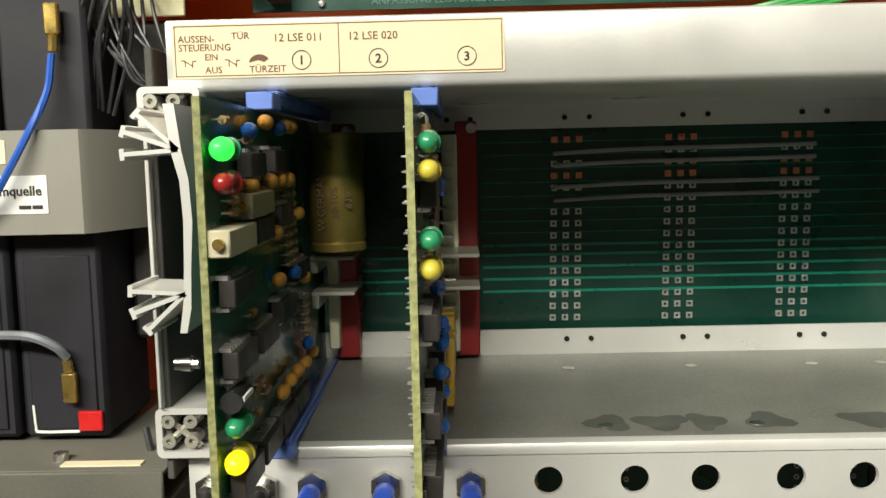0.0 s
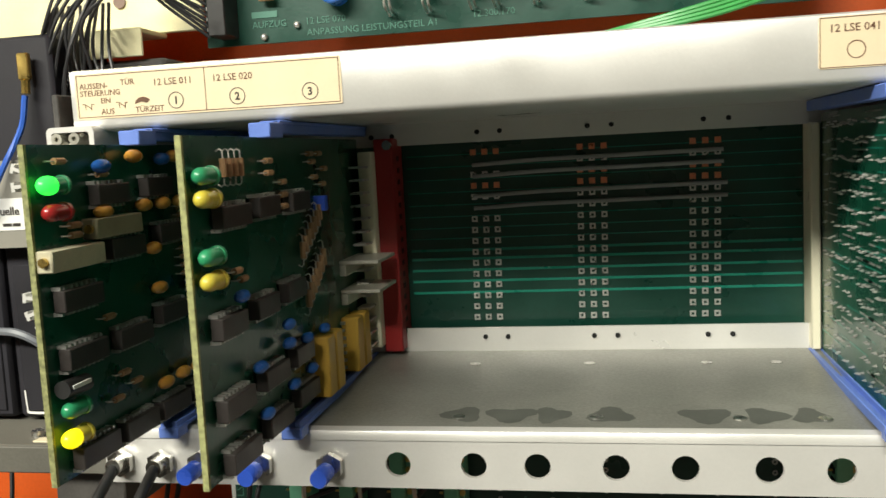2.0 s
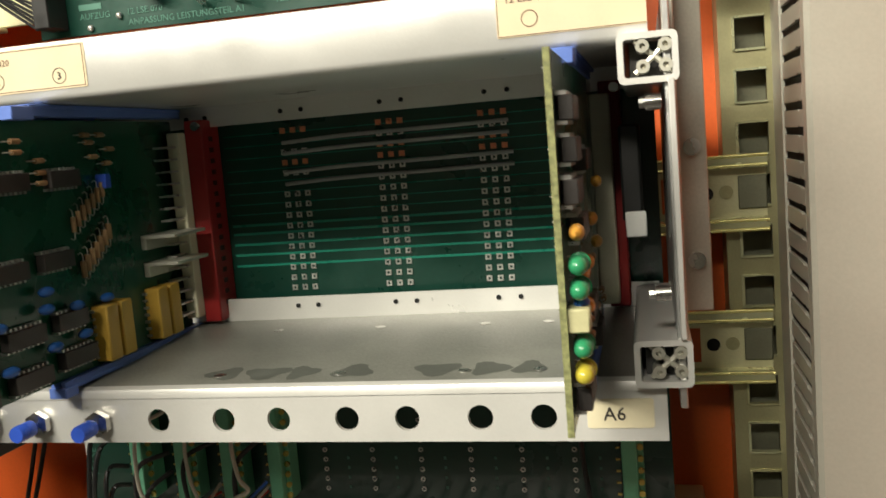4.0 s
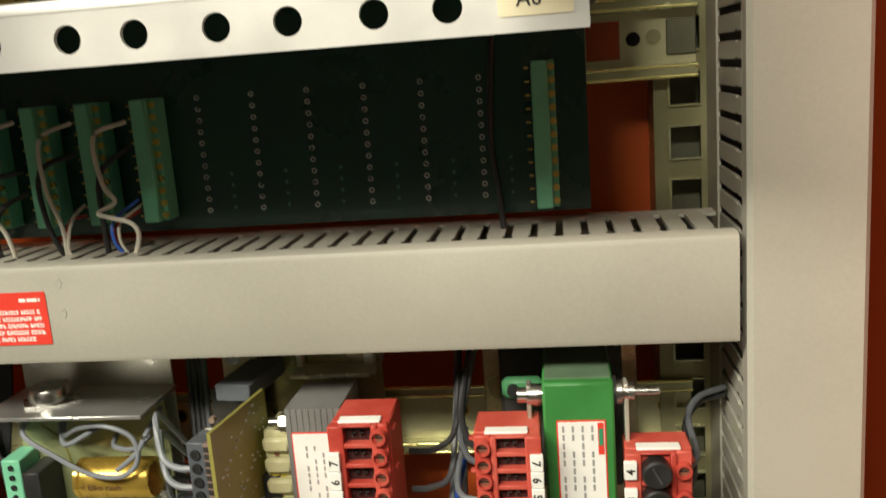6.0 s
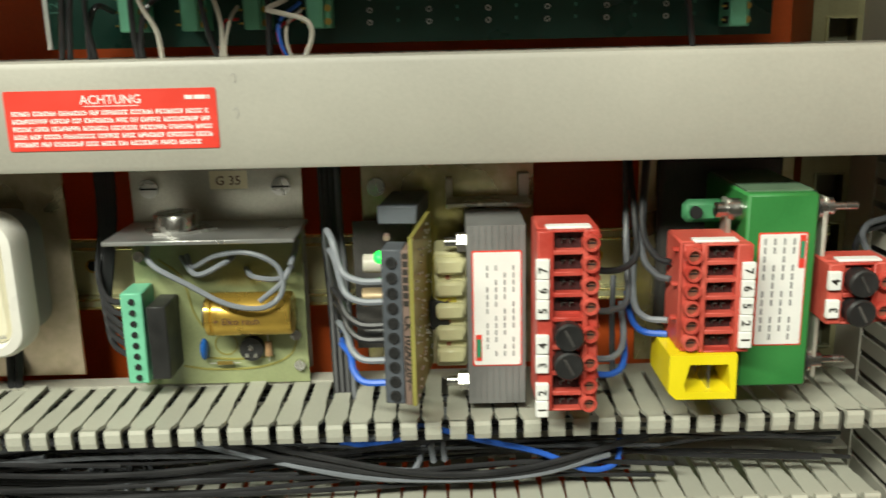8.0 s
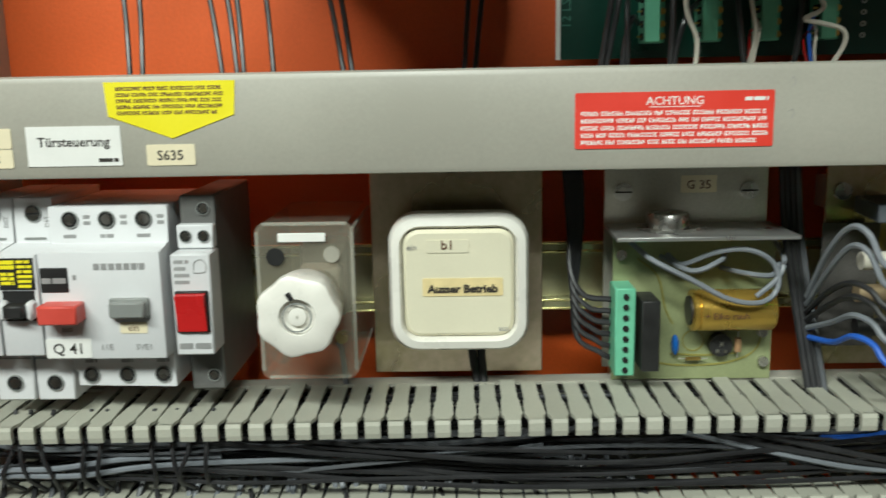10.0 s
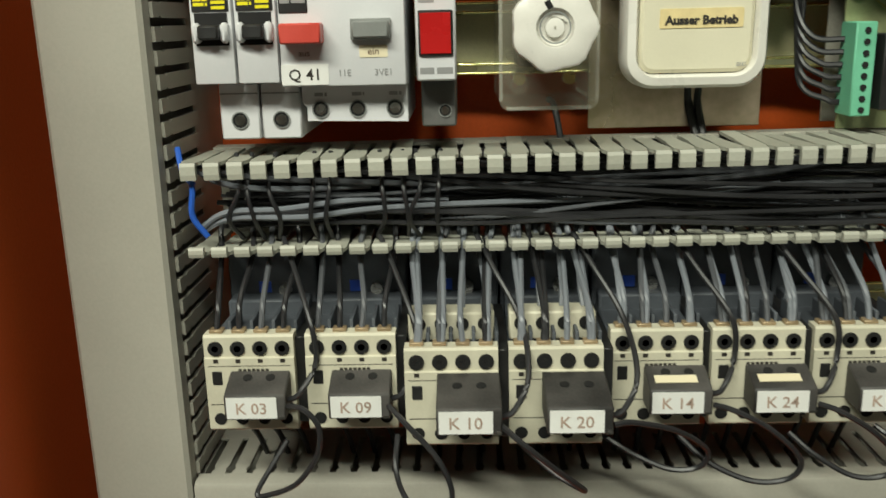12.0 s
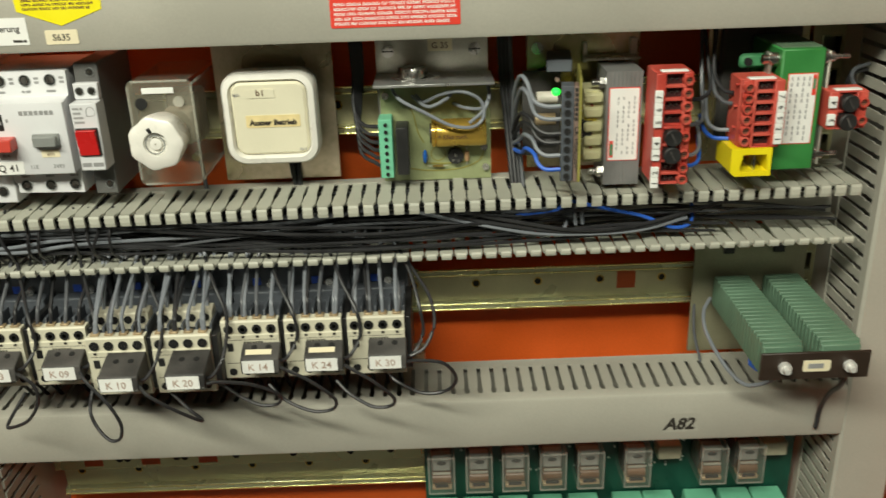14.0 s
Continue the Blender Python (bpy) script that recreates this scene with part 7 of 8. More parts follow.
def contactor(x, forward, mark, strip):
    """A four pole contactor with its suppressor plug; forward: the taller kind with an auxiliary block."""
    yf = 0.305 if forward else 0.318
    zt, zb = (1.0845, 1.0400) if forward else (1.0870, 1.0420)
    lab = "ivory contactor with auxiliary block and black suppressor plug" if forward else "ivory contactor with black suppressor plug and looped leads"
    c = thing("contactor", (x + 0.020, 0.415, 1.03), lab, "contactor", "contactors on the rail")
    w = 0.0400
    bs = part("base", boxes((x - 0.0008, x + w + 0.0025, 0.372, 0.4155, 1.0300, 1.1140), b=0.0012), CHARCOAL, c, "dark grey base")
    part("base_step", boxes((x + 0.001, x + w, 0.360, 0.372, 1.0640, 1.0900), b=0.001), CHARCOAL, bs)
    part("blue_mark", boxes((x + 0.0140, x + 0.0200, 0.3712, 0.3725, 1.0905, 1.0960)), BLUE_BUTTON, bs, "blue spot")
    part("base_screw", made(cyl, (x + 0.0275, 0.3700, 1.0925), "y", 0.0030, 0.005, 14), STEEL, bs)
    # Black filler stands in for the deep shade between contactors.
    part("dark_side", boxes((x + w, x + w + 0.0046, yf + 0.004, 0.372, zb + 0.002, zt - 0.002), b=0.0004), BLACK, c)
    bm = bmesh.new()
    d = yf + 0.0090
    prism(bm, [(d, zb), (yf + 0.001, zb), (yf, zb + 0.001), (yf, zt - 0.0105), (yf + 0.001, zt - 0.0100), (yf + 0.001, zt - 0.001), (yf + 0.002, zt), (d, zt)], "x", x, x + w)
    part("housing", bm, IVORY, c, "ivory moulded housing")
    part("magnet_housing", boxes((x + 0.0006, x + w - 0.0006, d + 0.0002, 0.3718, zb + 0.001, zt - 0.0045), b=0.0008), CHARCOAL, c, "dark grey rear housing")
    for k in range(4):
        xc = x + 0.0052 + 0.0099 * k
        h = part("screw_opening", made(cyl, (xc, yf + 0.0008, zt - 0.0060), "y", 0.0033, 0.0014, 16), DARK, c)
        part("terminal_screw", made(cyl, (xc, yf + 0.0004, zt - 0.0060), "y", 0.0016, 0.0006, 10), BROWN_EDGE, h)
        part("terminal_tab", boxes((xc - 0.0030, xc + 0.0030, yf + 0.0035, yf + 0.0086, zt, zt + 0.0016), b=0.0003), TAB, c)
        # Barriers are charcoal, not ivory, to hold the duct's shadow on the tops.
        part("barrier", boxes((xc + 0.0040, xc + 0.0056, yf + 0.0092, yf + 0.030, zt - 0.0046, zt + 0.0040), b=0.0004), CHARCOAL, c)
        bars(xc - 0.0011, xc + 0.0011, zt - 0.0128, zt - 0.0106, 1, yf, INK, c, 0.8, k)
    part("face_groove", boxes((x + 0.0015, x + w - 0.0015, yf - 0.0001, yf + 0.001, zt - 0.0142, zt - 0.0139)), INK, c)
    part("brand_mark", boxes(*[(x + 0.0150 + 0.0020 * k, x + 0.0165 + 0.0020 * k, yf - 0.0001, yf, zt - 0.0176, zt - 0.0154) for k in range(7)]), INK, c)
    part("switch_window", boxes((x + 0.0030, x + 0.0075, yf - 0.0003, yf + 0.001, zt - 0.0230, zt - 0.0165), b=0.0003), DARK if not forward else BLACK, c)
    part("lower_groove", boxes((x + 0.0015, x + w - 0.0015, yf - 0.0001, yf + 0.001, zb + 0.0125, zb + 0.0129)), INK, c)
    for k in range(4):
        part("screw_opening", made(cyl, (x + 0.0052 + 0.0099 * k, yf + 0.0002, zb + 0.0058), "y", 0.0028, 0.0012, 14), DARK, c)
    if forward:
        a = part("auxiliary_block", boxes((x + 0.001, x + w - 0.001, 0.3230, 0.3360, zt - 0.0030, 1.0945), b=0.0008), IVORY, c, "ivory auxiliary contact block")
        for k in range(4):
            part("screw_opening", made(cyl, (x + 0.0060 + 0.0095 * k, 0.3228, 1.0895), "y", 0.0028, 0.0012, 14), DARK, a)
    # suppressor plug
    py = 0.2800 if forward else 0.3030
    pz = 1.0590 if forward else 1.0560
    px = x + (0.0140 if forward else 0.0115) + (0.003 if mark in ("K14", "K24", "K30") else 0)
    bm = bmesh.new()
    prism(bm, [(yf, pz - 0.002), (py, pz - 0.002), (py, pz + 0.0088), (py + 0.0015, pz + 0.0098), (yf, pz + 0.0098 + RISE)], "x", px, px + 0.0265)
    bmesh.ops.bevel(bm, geom=bm.edges, offset=0.0006, segments=1, affect="EDGES")
    s = part("suppressor_plug", bm, DUSTY, c, "dusty black suppressor plug")
    slope = math.atan2(RISE, yf - py - 0.0015)
    for dx in (0.0085, 0.0185):
        bm = made(cyl, (0, 0, 0), "z", 0.0021, 0.0006, 12)
        bm.transform(Matrix.Translation((px + dx, (py + yf) / 2 + 0.003, pz + 0.0098 + RISE * ((yf - py) / 2 + 0.0015) / (yf - py - 0.0015))) @ Matrix.Rotation(slope, 4, "X"))
        part("screw_recess", bm, DARK, s)
    label(s, px + 0.0010, px + 0.0228, pz - 0.0012, pz + 0.0085, py, LABEL_WHITE, "unit_label", "white label with pen writing", r=0.0002)
    text(mark[0] + " " + mark[1:], 0.0072, (px + 0.0118, py - 0.0004, pz + 0.0010), INK_RED, s, align="CENTER", bold=0.00006)
    if strip:
        bm = bmesh.new()
        prism(bm, [(0, 0), (0.018, 0), (0.018, 0.0045), (0, 0.0045)], "z", 0, 0.0004)
        bm.transform(Matrix.Translation((px + 0.003, py + 0.004, pz + 0.0100 + RISE * 0.0025 / (yf - py - 0.0015))) @ Matrix.Rotation(slope, 4, "X"))
        part("paper_strip", bm, LABEL, s, "yellowed paper strip", smooth=False)
    part("pin", boxes((px + 0.0235, px + 0.0262, py - 0.0006, py + 0.001, pz - 0.0016, pz - 0.0004)), STEEL, s)
    return c


MARKS = ("K03", "K09", "K10", "K20", "K14", "K24", "K30")
CX = (-0.3590, -0.3140, -0.2695, -0.2250, -0.1800, -0.1360, -0.0920)
for i, (x, mk) in enumerate(zip(CX, MARKS)):
    contactor(x, i in (2, 3), mk, mk in ("K14", "K24"))

rng = random.Random(21)
for i, x in enumerate(CX):
    fwd = i in (2, 3)
    y0, z0 = (0.3070, 1.0855) if fwd else (0.3200, 1.0880)
    for k in range(4):
        xc = x + 0.0052 + 0.0099 * k
        for j in range(2 if (i >= 2 and k in (0, 1, 3)) else 1):
            xt = xc + rng.uniform(-0.004, 0.004)
            m = WIRE_PALE if i >= 2 and rng.random() < 0.75 else WIRE_GREY if rng.random() < 0.5 else WIRE_BLACK
            wire([(xc + 0.0012 * j, y0 + 0.004, z0), (xc + 0.0015 * j + rng.uniform(-0.001, 0.001), y0 + 0.010, z0 + 0.012), (xt, 0.352 + rng.uniform(-0.004, 0.004), 1.1160), (xt + rng.uniform(-0.002, 0.002), 0.362, 1.1290), (xt + rng.uniform(-0.01, 0.01), 0.375, 1.138)],
                 0.00135, m, "insulated wire from a contactor terminal up into the duct", group="contactor wires")
        if fwd:
            xa = x + 0.0060 + 0.0095 * k
            xt = xa + rng.uniform(-0.003, 0.003)
            wire([(xa, 0.331, 1.0940), (xa + rng.uniform(-0.001, 0.001), 0.340, 1.1040), (xt, 0.362, 1.1200), (xt, 0.374, 1.1330)], 0.00135, WIRE_PALE, "insulated wire from a contactor terminal up into the duct", group="contactor wires")
    for k in range(3):
        xb = x + 0.008 + 0.011 * k
        wire([(xb, 0.345, 1.0430), (xb + 0.001, 0.348, 1.0330), (xb + 0.003, 0.360, 1.0180), (xb + 0.004, 0.372, 1.000)], 0.0014, WIRE_BLACK, "dark wire from a contactor down into the duct", group="contactor wires")

# looped leads of the suppressor plugs
LOOPS = (
    [(-0.3200, 0.304, 1.0600), (-0.3120, 0.296, 1.0620), (-0.3060, 0.296, 1.0540), (-0.3075, 0.298, 1.0400), (-0.3180, 0.300, 1.0250), (-0.3330, 0.304, 1.0170), (-0.3370, 0.306, 1.0175), (-0.3320, 0.310, 1.0260), (-0.3240, 0.316, 1.0380)],
    [(-0.2770, 0.304, 1.0600), (-0.2700, 0.296, 1.0560), (-0.2560, 0.290, 1.0420), (-0.2500, 0.290, 1.0260), (-0.2530, 0.292, 1.0130), (-0.2610, 0.294, 1.0100), (-0.2700, 0.298, 1.0180), (-0.2745, 0.302, 1.0300), (-0.2740, 0.312, 1.0420)],
    [(-0.2290, 0.282, 1.0600), (-0.2220, 0.276, 1.0560), (-0.2080, 0.280, 1.0420), (-0.1950, 0.288, 1.0280), (-0.1960, 0.296, 1.0240), (-0.2060, 0.304, 1.0270), (-0.2200, 0.312, 1.0370)],
    [(-0.1840, 0.282, 1.0600), (-0.1760, 0.284, 1.0600), (-0.1560, 0.292, 1.0520), (-0.1410, 0.300, 1.0390), (-0.1430, 0.304, 1.0290), (-0.1550, 0.306, 1.0270), (-0.1700, 0.310, 1.0320), (-0.1850, 0.316, 1.0400)],
    [(-0.1380, 0.304, 1.0580), (-0.1310, 0.298, 1.0580), (-0.1160, 0.296, 1.0500), (-0.1020, 0.298, 1.0350), (-0.1050, 0.302, 1.0240), (-0.1200, 0.304, 1.0220), (-0.1380, 0.308, 1.0290), (-0.1500, 0.314, 1.0390)],
    [(-0.0940, 0.304, 1.0580), (-0.0870, 0.298, 1.0570), (-0.0730, 0.296, 1.0480), (-0.0610, 0.298, 1.0340), (-0.0640, 0.302, 1.0250), (-0.0770, 0.304, 1.0240), (-0.0920, 0.308, 1.0320), (-0.1020, 0.314, 1.0400)],
    [(-0.0500, 0.304, 1.0590), (-0.0420, 0.298, 1.0630), (-0.0250, 0.298, 1.0600), (-0.0170, 0.302, 1.0450), (-0.0250, 0.308, 1.0320), (-0.0420, 0.310, 1.0300), (-0.0580, 0.312, 1.0380), (-0.0640, 0.316, 1.0420)],
)
for pts in LOOPS:
    wire(pts, 0.00125, WIRE_BLACK, "thin black looped lead of a suppressor plug", group="suppressor leads")
for i, x in enumerate(CX):
    fwd = i in (2, 3)
    y, z = (0.282, 1.0620) if fwd else (0.304, 1.0610)
    e = x + (0.0405 if fwd else 0.0385) + (0.003 if i > 3 else 0)
    top = x + (0.044 if i < 6 else 0.050)
    wire([(e, y + 0.004, z), (e + 0.005, y + 0.004, z + 0.003), (e + 0.0115, y + 0.012, z + 0.014), (e + 0.0100, 0.318, 1.0920), (top - 0.004, 0.335, 1.1100), (top - 0.012, 0.352, 1.1230)], 0.00125, WIRE_BLACK, "thin black lead of a suppressor plug running up", group="suppressor leads")


# ---- wires lying in the open duct ----
rng = random.Random(8)
for k in range(74):
    x0 = -0.362 + rng.random() * 0.02
    x1 = rng.choice((-0.20, -0.12, -0.05, 0.03, 0.08, 0.15, 0.18, 0.265)) + rng.uniform(-0.03, 0.0)
    zb = 1.1275 + rng.random() * 0.029
    yb = 0.347 + rng.random() * 0.055
    n = max(4, int((x1 - x0) / 0.055))
    ph, am = rng.random() * 6, rng.uniform(0.002, 0.008)
    pts = [(x0 + (x1 - x0) * j / n, min(0.415, max(0.343, yb + 0.006 * math.sin(ph * 2 + j * 0.7))), min(1.1585, max(1.1265, zb + am * math.sin(ph + j * 0.8) + rng.uniform(-0.0015, 0.0015)))) for j in range(n + 1)]
    m = rng.choice((WIRE_BLACK, WIRE_BLACK, WIRE_BLACK, WIRE_BLACK, WIRE_GREY))
    wire(pts, rng.choice((0.0008, 0.0010, 0.0012)), m, "insulated wire lying along the open duct", group="wires in the open duct", n=6)
for pts, m in (([(-0.010, 0.350, 1.1510), (0.030, 0.344, 1.1440), (0.070, 0.343, 1.1370), (0.110, 0.345, 1.1375), (0.150, 0.350, 1.1450), (0.200, 0.360, 1.1530), (0.262, 0.365, 1.1540)], WIRE_BLACK),
               ([(-0.020, 0.352, 1.1480), (0.020, 0.346, 1.1415), (0.070, 0.345, 1.1345), (0.120, 0.347, 1.1360), (0.170, 0.356, 1.1480), (0.262, 0.370, 1.1560)], WIRE_BLACK),
               ([(-0.040, 0.354, 1.1500), (0.010, 0.348, 1.1400), (0.050, 0.346, 1.1335), (0.110, 0.346, 1.1335), (0.150, 0.352, 1.1400)], WIRE_PALE),
               ([(0.000, 0.356, 1.1400), (0.030, 0.350, 1.1330), (0.060, 0.352, 1.1320), (0.068, 0.366, 1.1400)], WIRE_PALE),
               ([(0.060, 0.358, 1.1560), (0.090, 0.350, 1.1500), (0.118, 0.350, 1.1430), (0.140, 0.352, 1.1330), (0.154, 0.356, 1.1345), (0.157, 0.366, 1.1450)], WIRE_BLUE),
               ([(0.030, 0.360, 1.1430), (0.055, 0.356, 1.1460), (0.068, 0.358, 1.1550)], WIRE_BLUE),
               ([(0.020, 0.362, 1.1450), (0.050, 0.358, 1.1480), (0.066, 0.360, 1.1570)], WIRE_PALE),
               ([(0.072, 0.356, 1.1360), (0.071, 0.356, 1.1480), (0.073, 0.360, 1.1600)], WIRE_PALE),
               ([(0.077, 0.357, 1.1360), (0.076, 0.357, 1.1480), (0.078, 0.361, 1.1600)], WIRE_PALE),
               ([(-0.366, 0.344, 1.1590), (-0.3645, 0.342, 1.1480), (-0.3655, 0.342, 1.1360), (-0.3600, 0.344, 1.1260)], WIRE_BLUE),
               ([(-0.372, 0.350, 1.1660), (-0.3690, 0.345, 1.1560), (-0.3640, 0.343, 1.1500)], WIRE_BLUE),
               ([(-0.364, 0.348, 1.1290), (-0.350, 0.344, 1.1370), (-0.325, 0.344, 1.1380), (-0.290, 0.348, 1.1410), (-0.250, 0.352, 1.1400)], WIRE_PALE),
               ([(-0.364, 0.350, 1.1270), (-0.348, 0.345, 1.1340), (-0.315, 0.345, 1.1340), (-0.270, 0.350, 1.1370), (-0.140, 0.352, 1.1400), (-0.10, 0.352, 1.1440)], WIRE_PALE),
               ([(-0.364, 0.348, 1.1560), (-0.350, 0.344, 1.1500), (-0.325, 0.345, 1.1470), (-0.285, 0.350, 1.1470)], WIRE_PALE),
               ([(-0.364, 0.350, 1.1580), (-0.340, 0.345, 1.1530), (-0.300, 0.346, 1.1500), (-0.200, 0.350, 1.1450), (-0.120, 0.350, 1.1480), (-0.06, 0.352, 1.1570)], WIRE_GREY)):
    wire(pts, 0.0014, m, "insulated wire lying along the open duct", group="wires in the open duct")
for k in range(9):
    x = -0.348 + 0.0125 * k + rng.uniform(-0.006, 0.006)
    wire([(x, 0.356, 1.1620), (x + rng.uniform(-0.004, 0.004), 0.3435, 1.1480), (x + rng.uniform(-0.003, 0.003), 0.3435, 1.1340), (x + rng.uniform(-0.003, 0.003), 0.356, 1.1220)], 0.0011, WIRE_BLACK, "insulated wire crossing the open duct", group="wires in the open duct")
wire([(-0.0500, 0.352, 1.1160), (-0.0420, 0.335, 1.1100), (-0.0330, 0.322, 1.0980), (-0.0310, 0.314, 1.0820), (-0.0380, 0.306, 1.0690), (-0.0480, 0.303, 1.0640)], 0.00125, WIRE_BLACK, "thin black lead beside the last contactor", group="suppressor leads")


# ---- resistor block and lower relay board ----
def resistor_block():
    b = thing("resistor_block", (0.222, 0.40, 1.048), "two ribbed green blocks behind a dark front plate", "resistor block")
    part("front_plate", boxes((0.1870, 0.2605, 0.2830, 0.2850, 1.0465, 1.0668), b=0.0004), mat("dark_brown_plate", (0.035, 0.022, 0.015), 0.45, vary=0.2), b, "dark brown front plate")
    lb = label(b, 0.2155, 0.2340, 1.0525, 1.0610, 0.2830, LABEL, "unit_label", "cream label", r=0.0015)
    bars(0.2190, 0.2300, 1.0545, 1.0590, 1, 0.2826, INK_GREY, lb, 0.8, 5)
    for x in (0.2030, 0.2465):
        part("fixing_bolt", made(lathe, [(0.0020, -0.0075), (0.0024, -0.0068), (0.0024, -0.0030), (0.0042, -0.0030), (0.0042, 0)], (x, 0.2829, 1.0565), "y", 12), ALU, b, "bright bolt end with nut")
    for x0 in (0.1895, 0.2285):
        blk = part("ribbed_block", boxes((x0, x0 + 0.0260, 0.2865, 0.4000, 1.0480, 1.0700), b=0.0006), GREEN_RIB, b, "dusty green ribbed block")
        for k in range(19):
            y = 0.2890 + 0.0058 * k
            part("rib", boxes((x0 - 0.0004, x0 + 0.0264, y, y + 0.0044, 1.0476, 1.0722), b=0.0005), GREEN_RIB, blk)
    part("back_plate", boxes((0.1740, 0.2620, 0.4030, 0.4050, 1.0030, 1.1130), b=0.0004), mat("dull_zinc_carrier", (0.34, 0.33, 0.22), 0.42, 0.5, vary=0.25, scale=22), b, "dull zinc carrier plate")
    for x in (0.1960, 0.2350):
        part("plate_clip", boxes((x, x + 0.008, 0.4000, 0.4030, 1.0900, 1.0960)), BLACK, b)


resistor_block()
wire([(0.1880, 0.400, 1.0520), (0.1790, 0.385, 1.0480), (0.1760, 0.365, 1.0400), (0.1820, 0.335, 1.0280), (0.1890, 0.310, 1.0270), (0.2000, 0.296, 1.0380), (0.2030, 0.290, 1.0470)], 0.0015, WIRE_PALE, "pale wire looping round the green resistor block")
wire([(0.1770, 0.405, 1.0480), (0.1760, 0.395, 1.0250), (0.1800, 0.385, 1.0030)], 0.0012, WIRE_GREY, "thin wire behind the resistor block")
wire([(0.2000, 0.330, 1.0460), (0.1950, 0.322, 1.0380), (0.2010, 0.318, 1.0330), (0.2000, 0.335, 1.0290)], 0.0014, WIRE_BLUE, "short blue wire under the resistor block")
wire([(0.2500, 0.290, 1.0470), (0.2515, 0.300, 1.0300), (0.2540, 0.318, 1.0120), (0.2560, 0.332, 0.990), (0.2555, 0.334, 0.972)], 0.0018, WIRE_BLACK, "black cable hanging from the resistor block")


RELAY_GREY = mat("grey_relay_insert", (0.06, 0.056, 0.048), 0.5, vary=0.25, scale=120)
RELAY_PALE = mat("pale_relay_plate", (0.20, 0.20, 0.18), 0.45, vary=0.2, scale=200)
COIL_AMBER = mat("amber_coil_tape", (0.13, 0.062, 0.026), 0.4, vary=0.3, scale=150)


def relay_board_low():
    b = thing("relay_board", (0.11, 0.41, 0.84), "green relay board with a row of clear covered relays", "circuit board")
    part("board", boxes((-0.0450, 0.2700, 0.3960, 0.3976, 0.8300, 0.9300)), mat("bright_green_mask", (0.006, 0.065, 0.042), 0.35, vary=0.25, coat=0.2), b, "green circuit board")
    for k, x in enumerate((-0.0305, 0.0000, 0.0295, 0.0600, 0.0905, 0.1285, 0.1905, 0.2205)):
        r = part("relay", boxes((x - 0.0085, x + 0.0085, 0.3745, 0.3945, 0.9060, 0.9330), b=0.0008), RELAY_GREY, b, "small relay with an amber coil")
        part("coil", made(cyl, (x, 0.3680, 0.9125), "x", 0.0050, 0.0150, 14), COIL_AMBER, r, "amber taped coil")
        part("coil_foot", boxes((x - 0.0080, x + 0.0080, 0.3620, 0.3745, 0.9045, 0.9075), b=0.0005), TAB, r)
        part("contact_gap", boxes((x - 0.0055, x + 0.0050, 0.3612, 0.3625, 0.9075, 0.9100)), DARK, r)
        part("armature", boxes((x - 0.0078, x + 0.0078, 0.3665, 0.3740, 0.9195, 0.9350), b=0.001), RELAY_PALE, r, "pale grey armature plate")
        part("contact_spring", boxes((x - 0.0070, x + 0.0070, 0.3640, 0.3652, 0.9180, 0.9196)), TINPLATE, r)
        for p in ([(x - 0.0103, 0.3586, 0.9035), (x - 0.0103, 0.3586, 0.9375), (x - 0.0103, 0.3950, 0.9375)], [(x + 0.0103, 0.3586, 0.9035), (x + 0.0103, 0.3586, 0.9375), (x + 0.0103, 0.3950, 0.9375)], [(x - 0.0103, 0.3586, 0.9375), (x + 0.0103, 0.3586, 0.9375)], [(x - 0.0103, 0.3586, 0.9035), (x + 0.0103, 0.3586, 0.9035)]):
            bm = bmesh.new()
            for u, w in zip(p, p[1:]):
                tube(bm, [u, w], 0.0008, 6)
            part("cover_edge", bm, COVER_EDGE, r, kind="stuff")
        bm = bmesh.new()
        for q in ((x - 0.0108, x + 0.0108, 0.3580, 0.3592, 0.9030, 0.9380), (x - 0.0108, x - 0.0098, 0.3592, 0.3955, 0.9030, 0.9380), (x + 0.0098, x + 0.0108, 0.3592, 0.3955, 0.9030, 0.9380), (x - 0.0098, x + 0.0098, 0.3592, 0.3955, 0.9370, 0.9380)):
            box(bm, *q)
        part("clear_cover", bm, CLEAR, r, "clear plastic cover")
        part("oval_opening", made(ball, (x + 0.0006 * (k % 3), 0.3664, 0.9275), 0.0040, 0.0010, 0.0018), DARK, r)
    for x in (0.1600, 0.2480):
        part("film_capacitor", boxes((x - 0.010, x + 0.010, 0.3800, 0.3955, 0.9130, 0.9260), b=0.001), TRIMMER, b, "pale film capacitor")
    for x in (-0.030, 0.000, 0.030, 0.060, 0.0905, 0.1285, 0.1550, 0.1905, 0.2205, 0.2480):
        part("terminal_block", boxes((x - 0.0130, x + 0.0130, 0.3700, 0.3955, 0.8480, 0.8710), b=0.001), GREEN_TERM, b, "mint green terminal block")
    bm = bmesh.new()
    rng = random.Random(3)
    for k in range(60):
        ball(bm, (-0.04 + rng.random() * 0.30, 0.3955, 0.895 + rng.random() * 0.03), 0.0012, 0.0006, 0.0012, 6)
    part("solder_point", bm, SOLDER, b, kind="stuff")


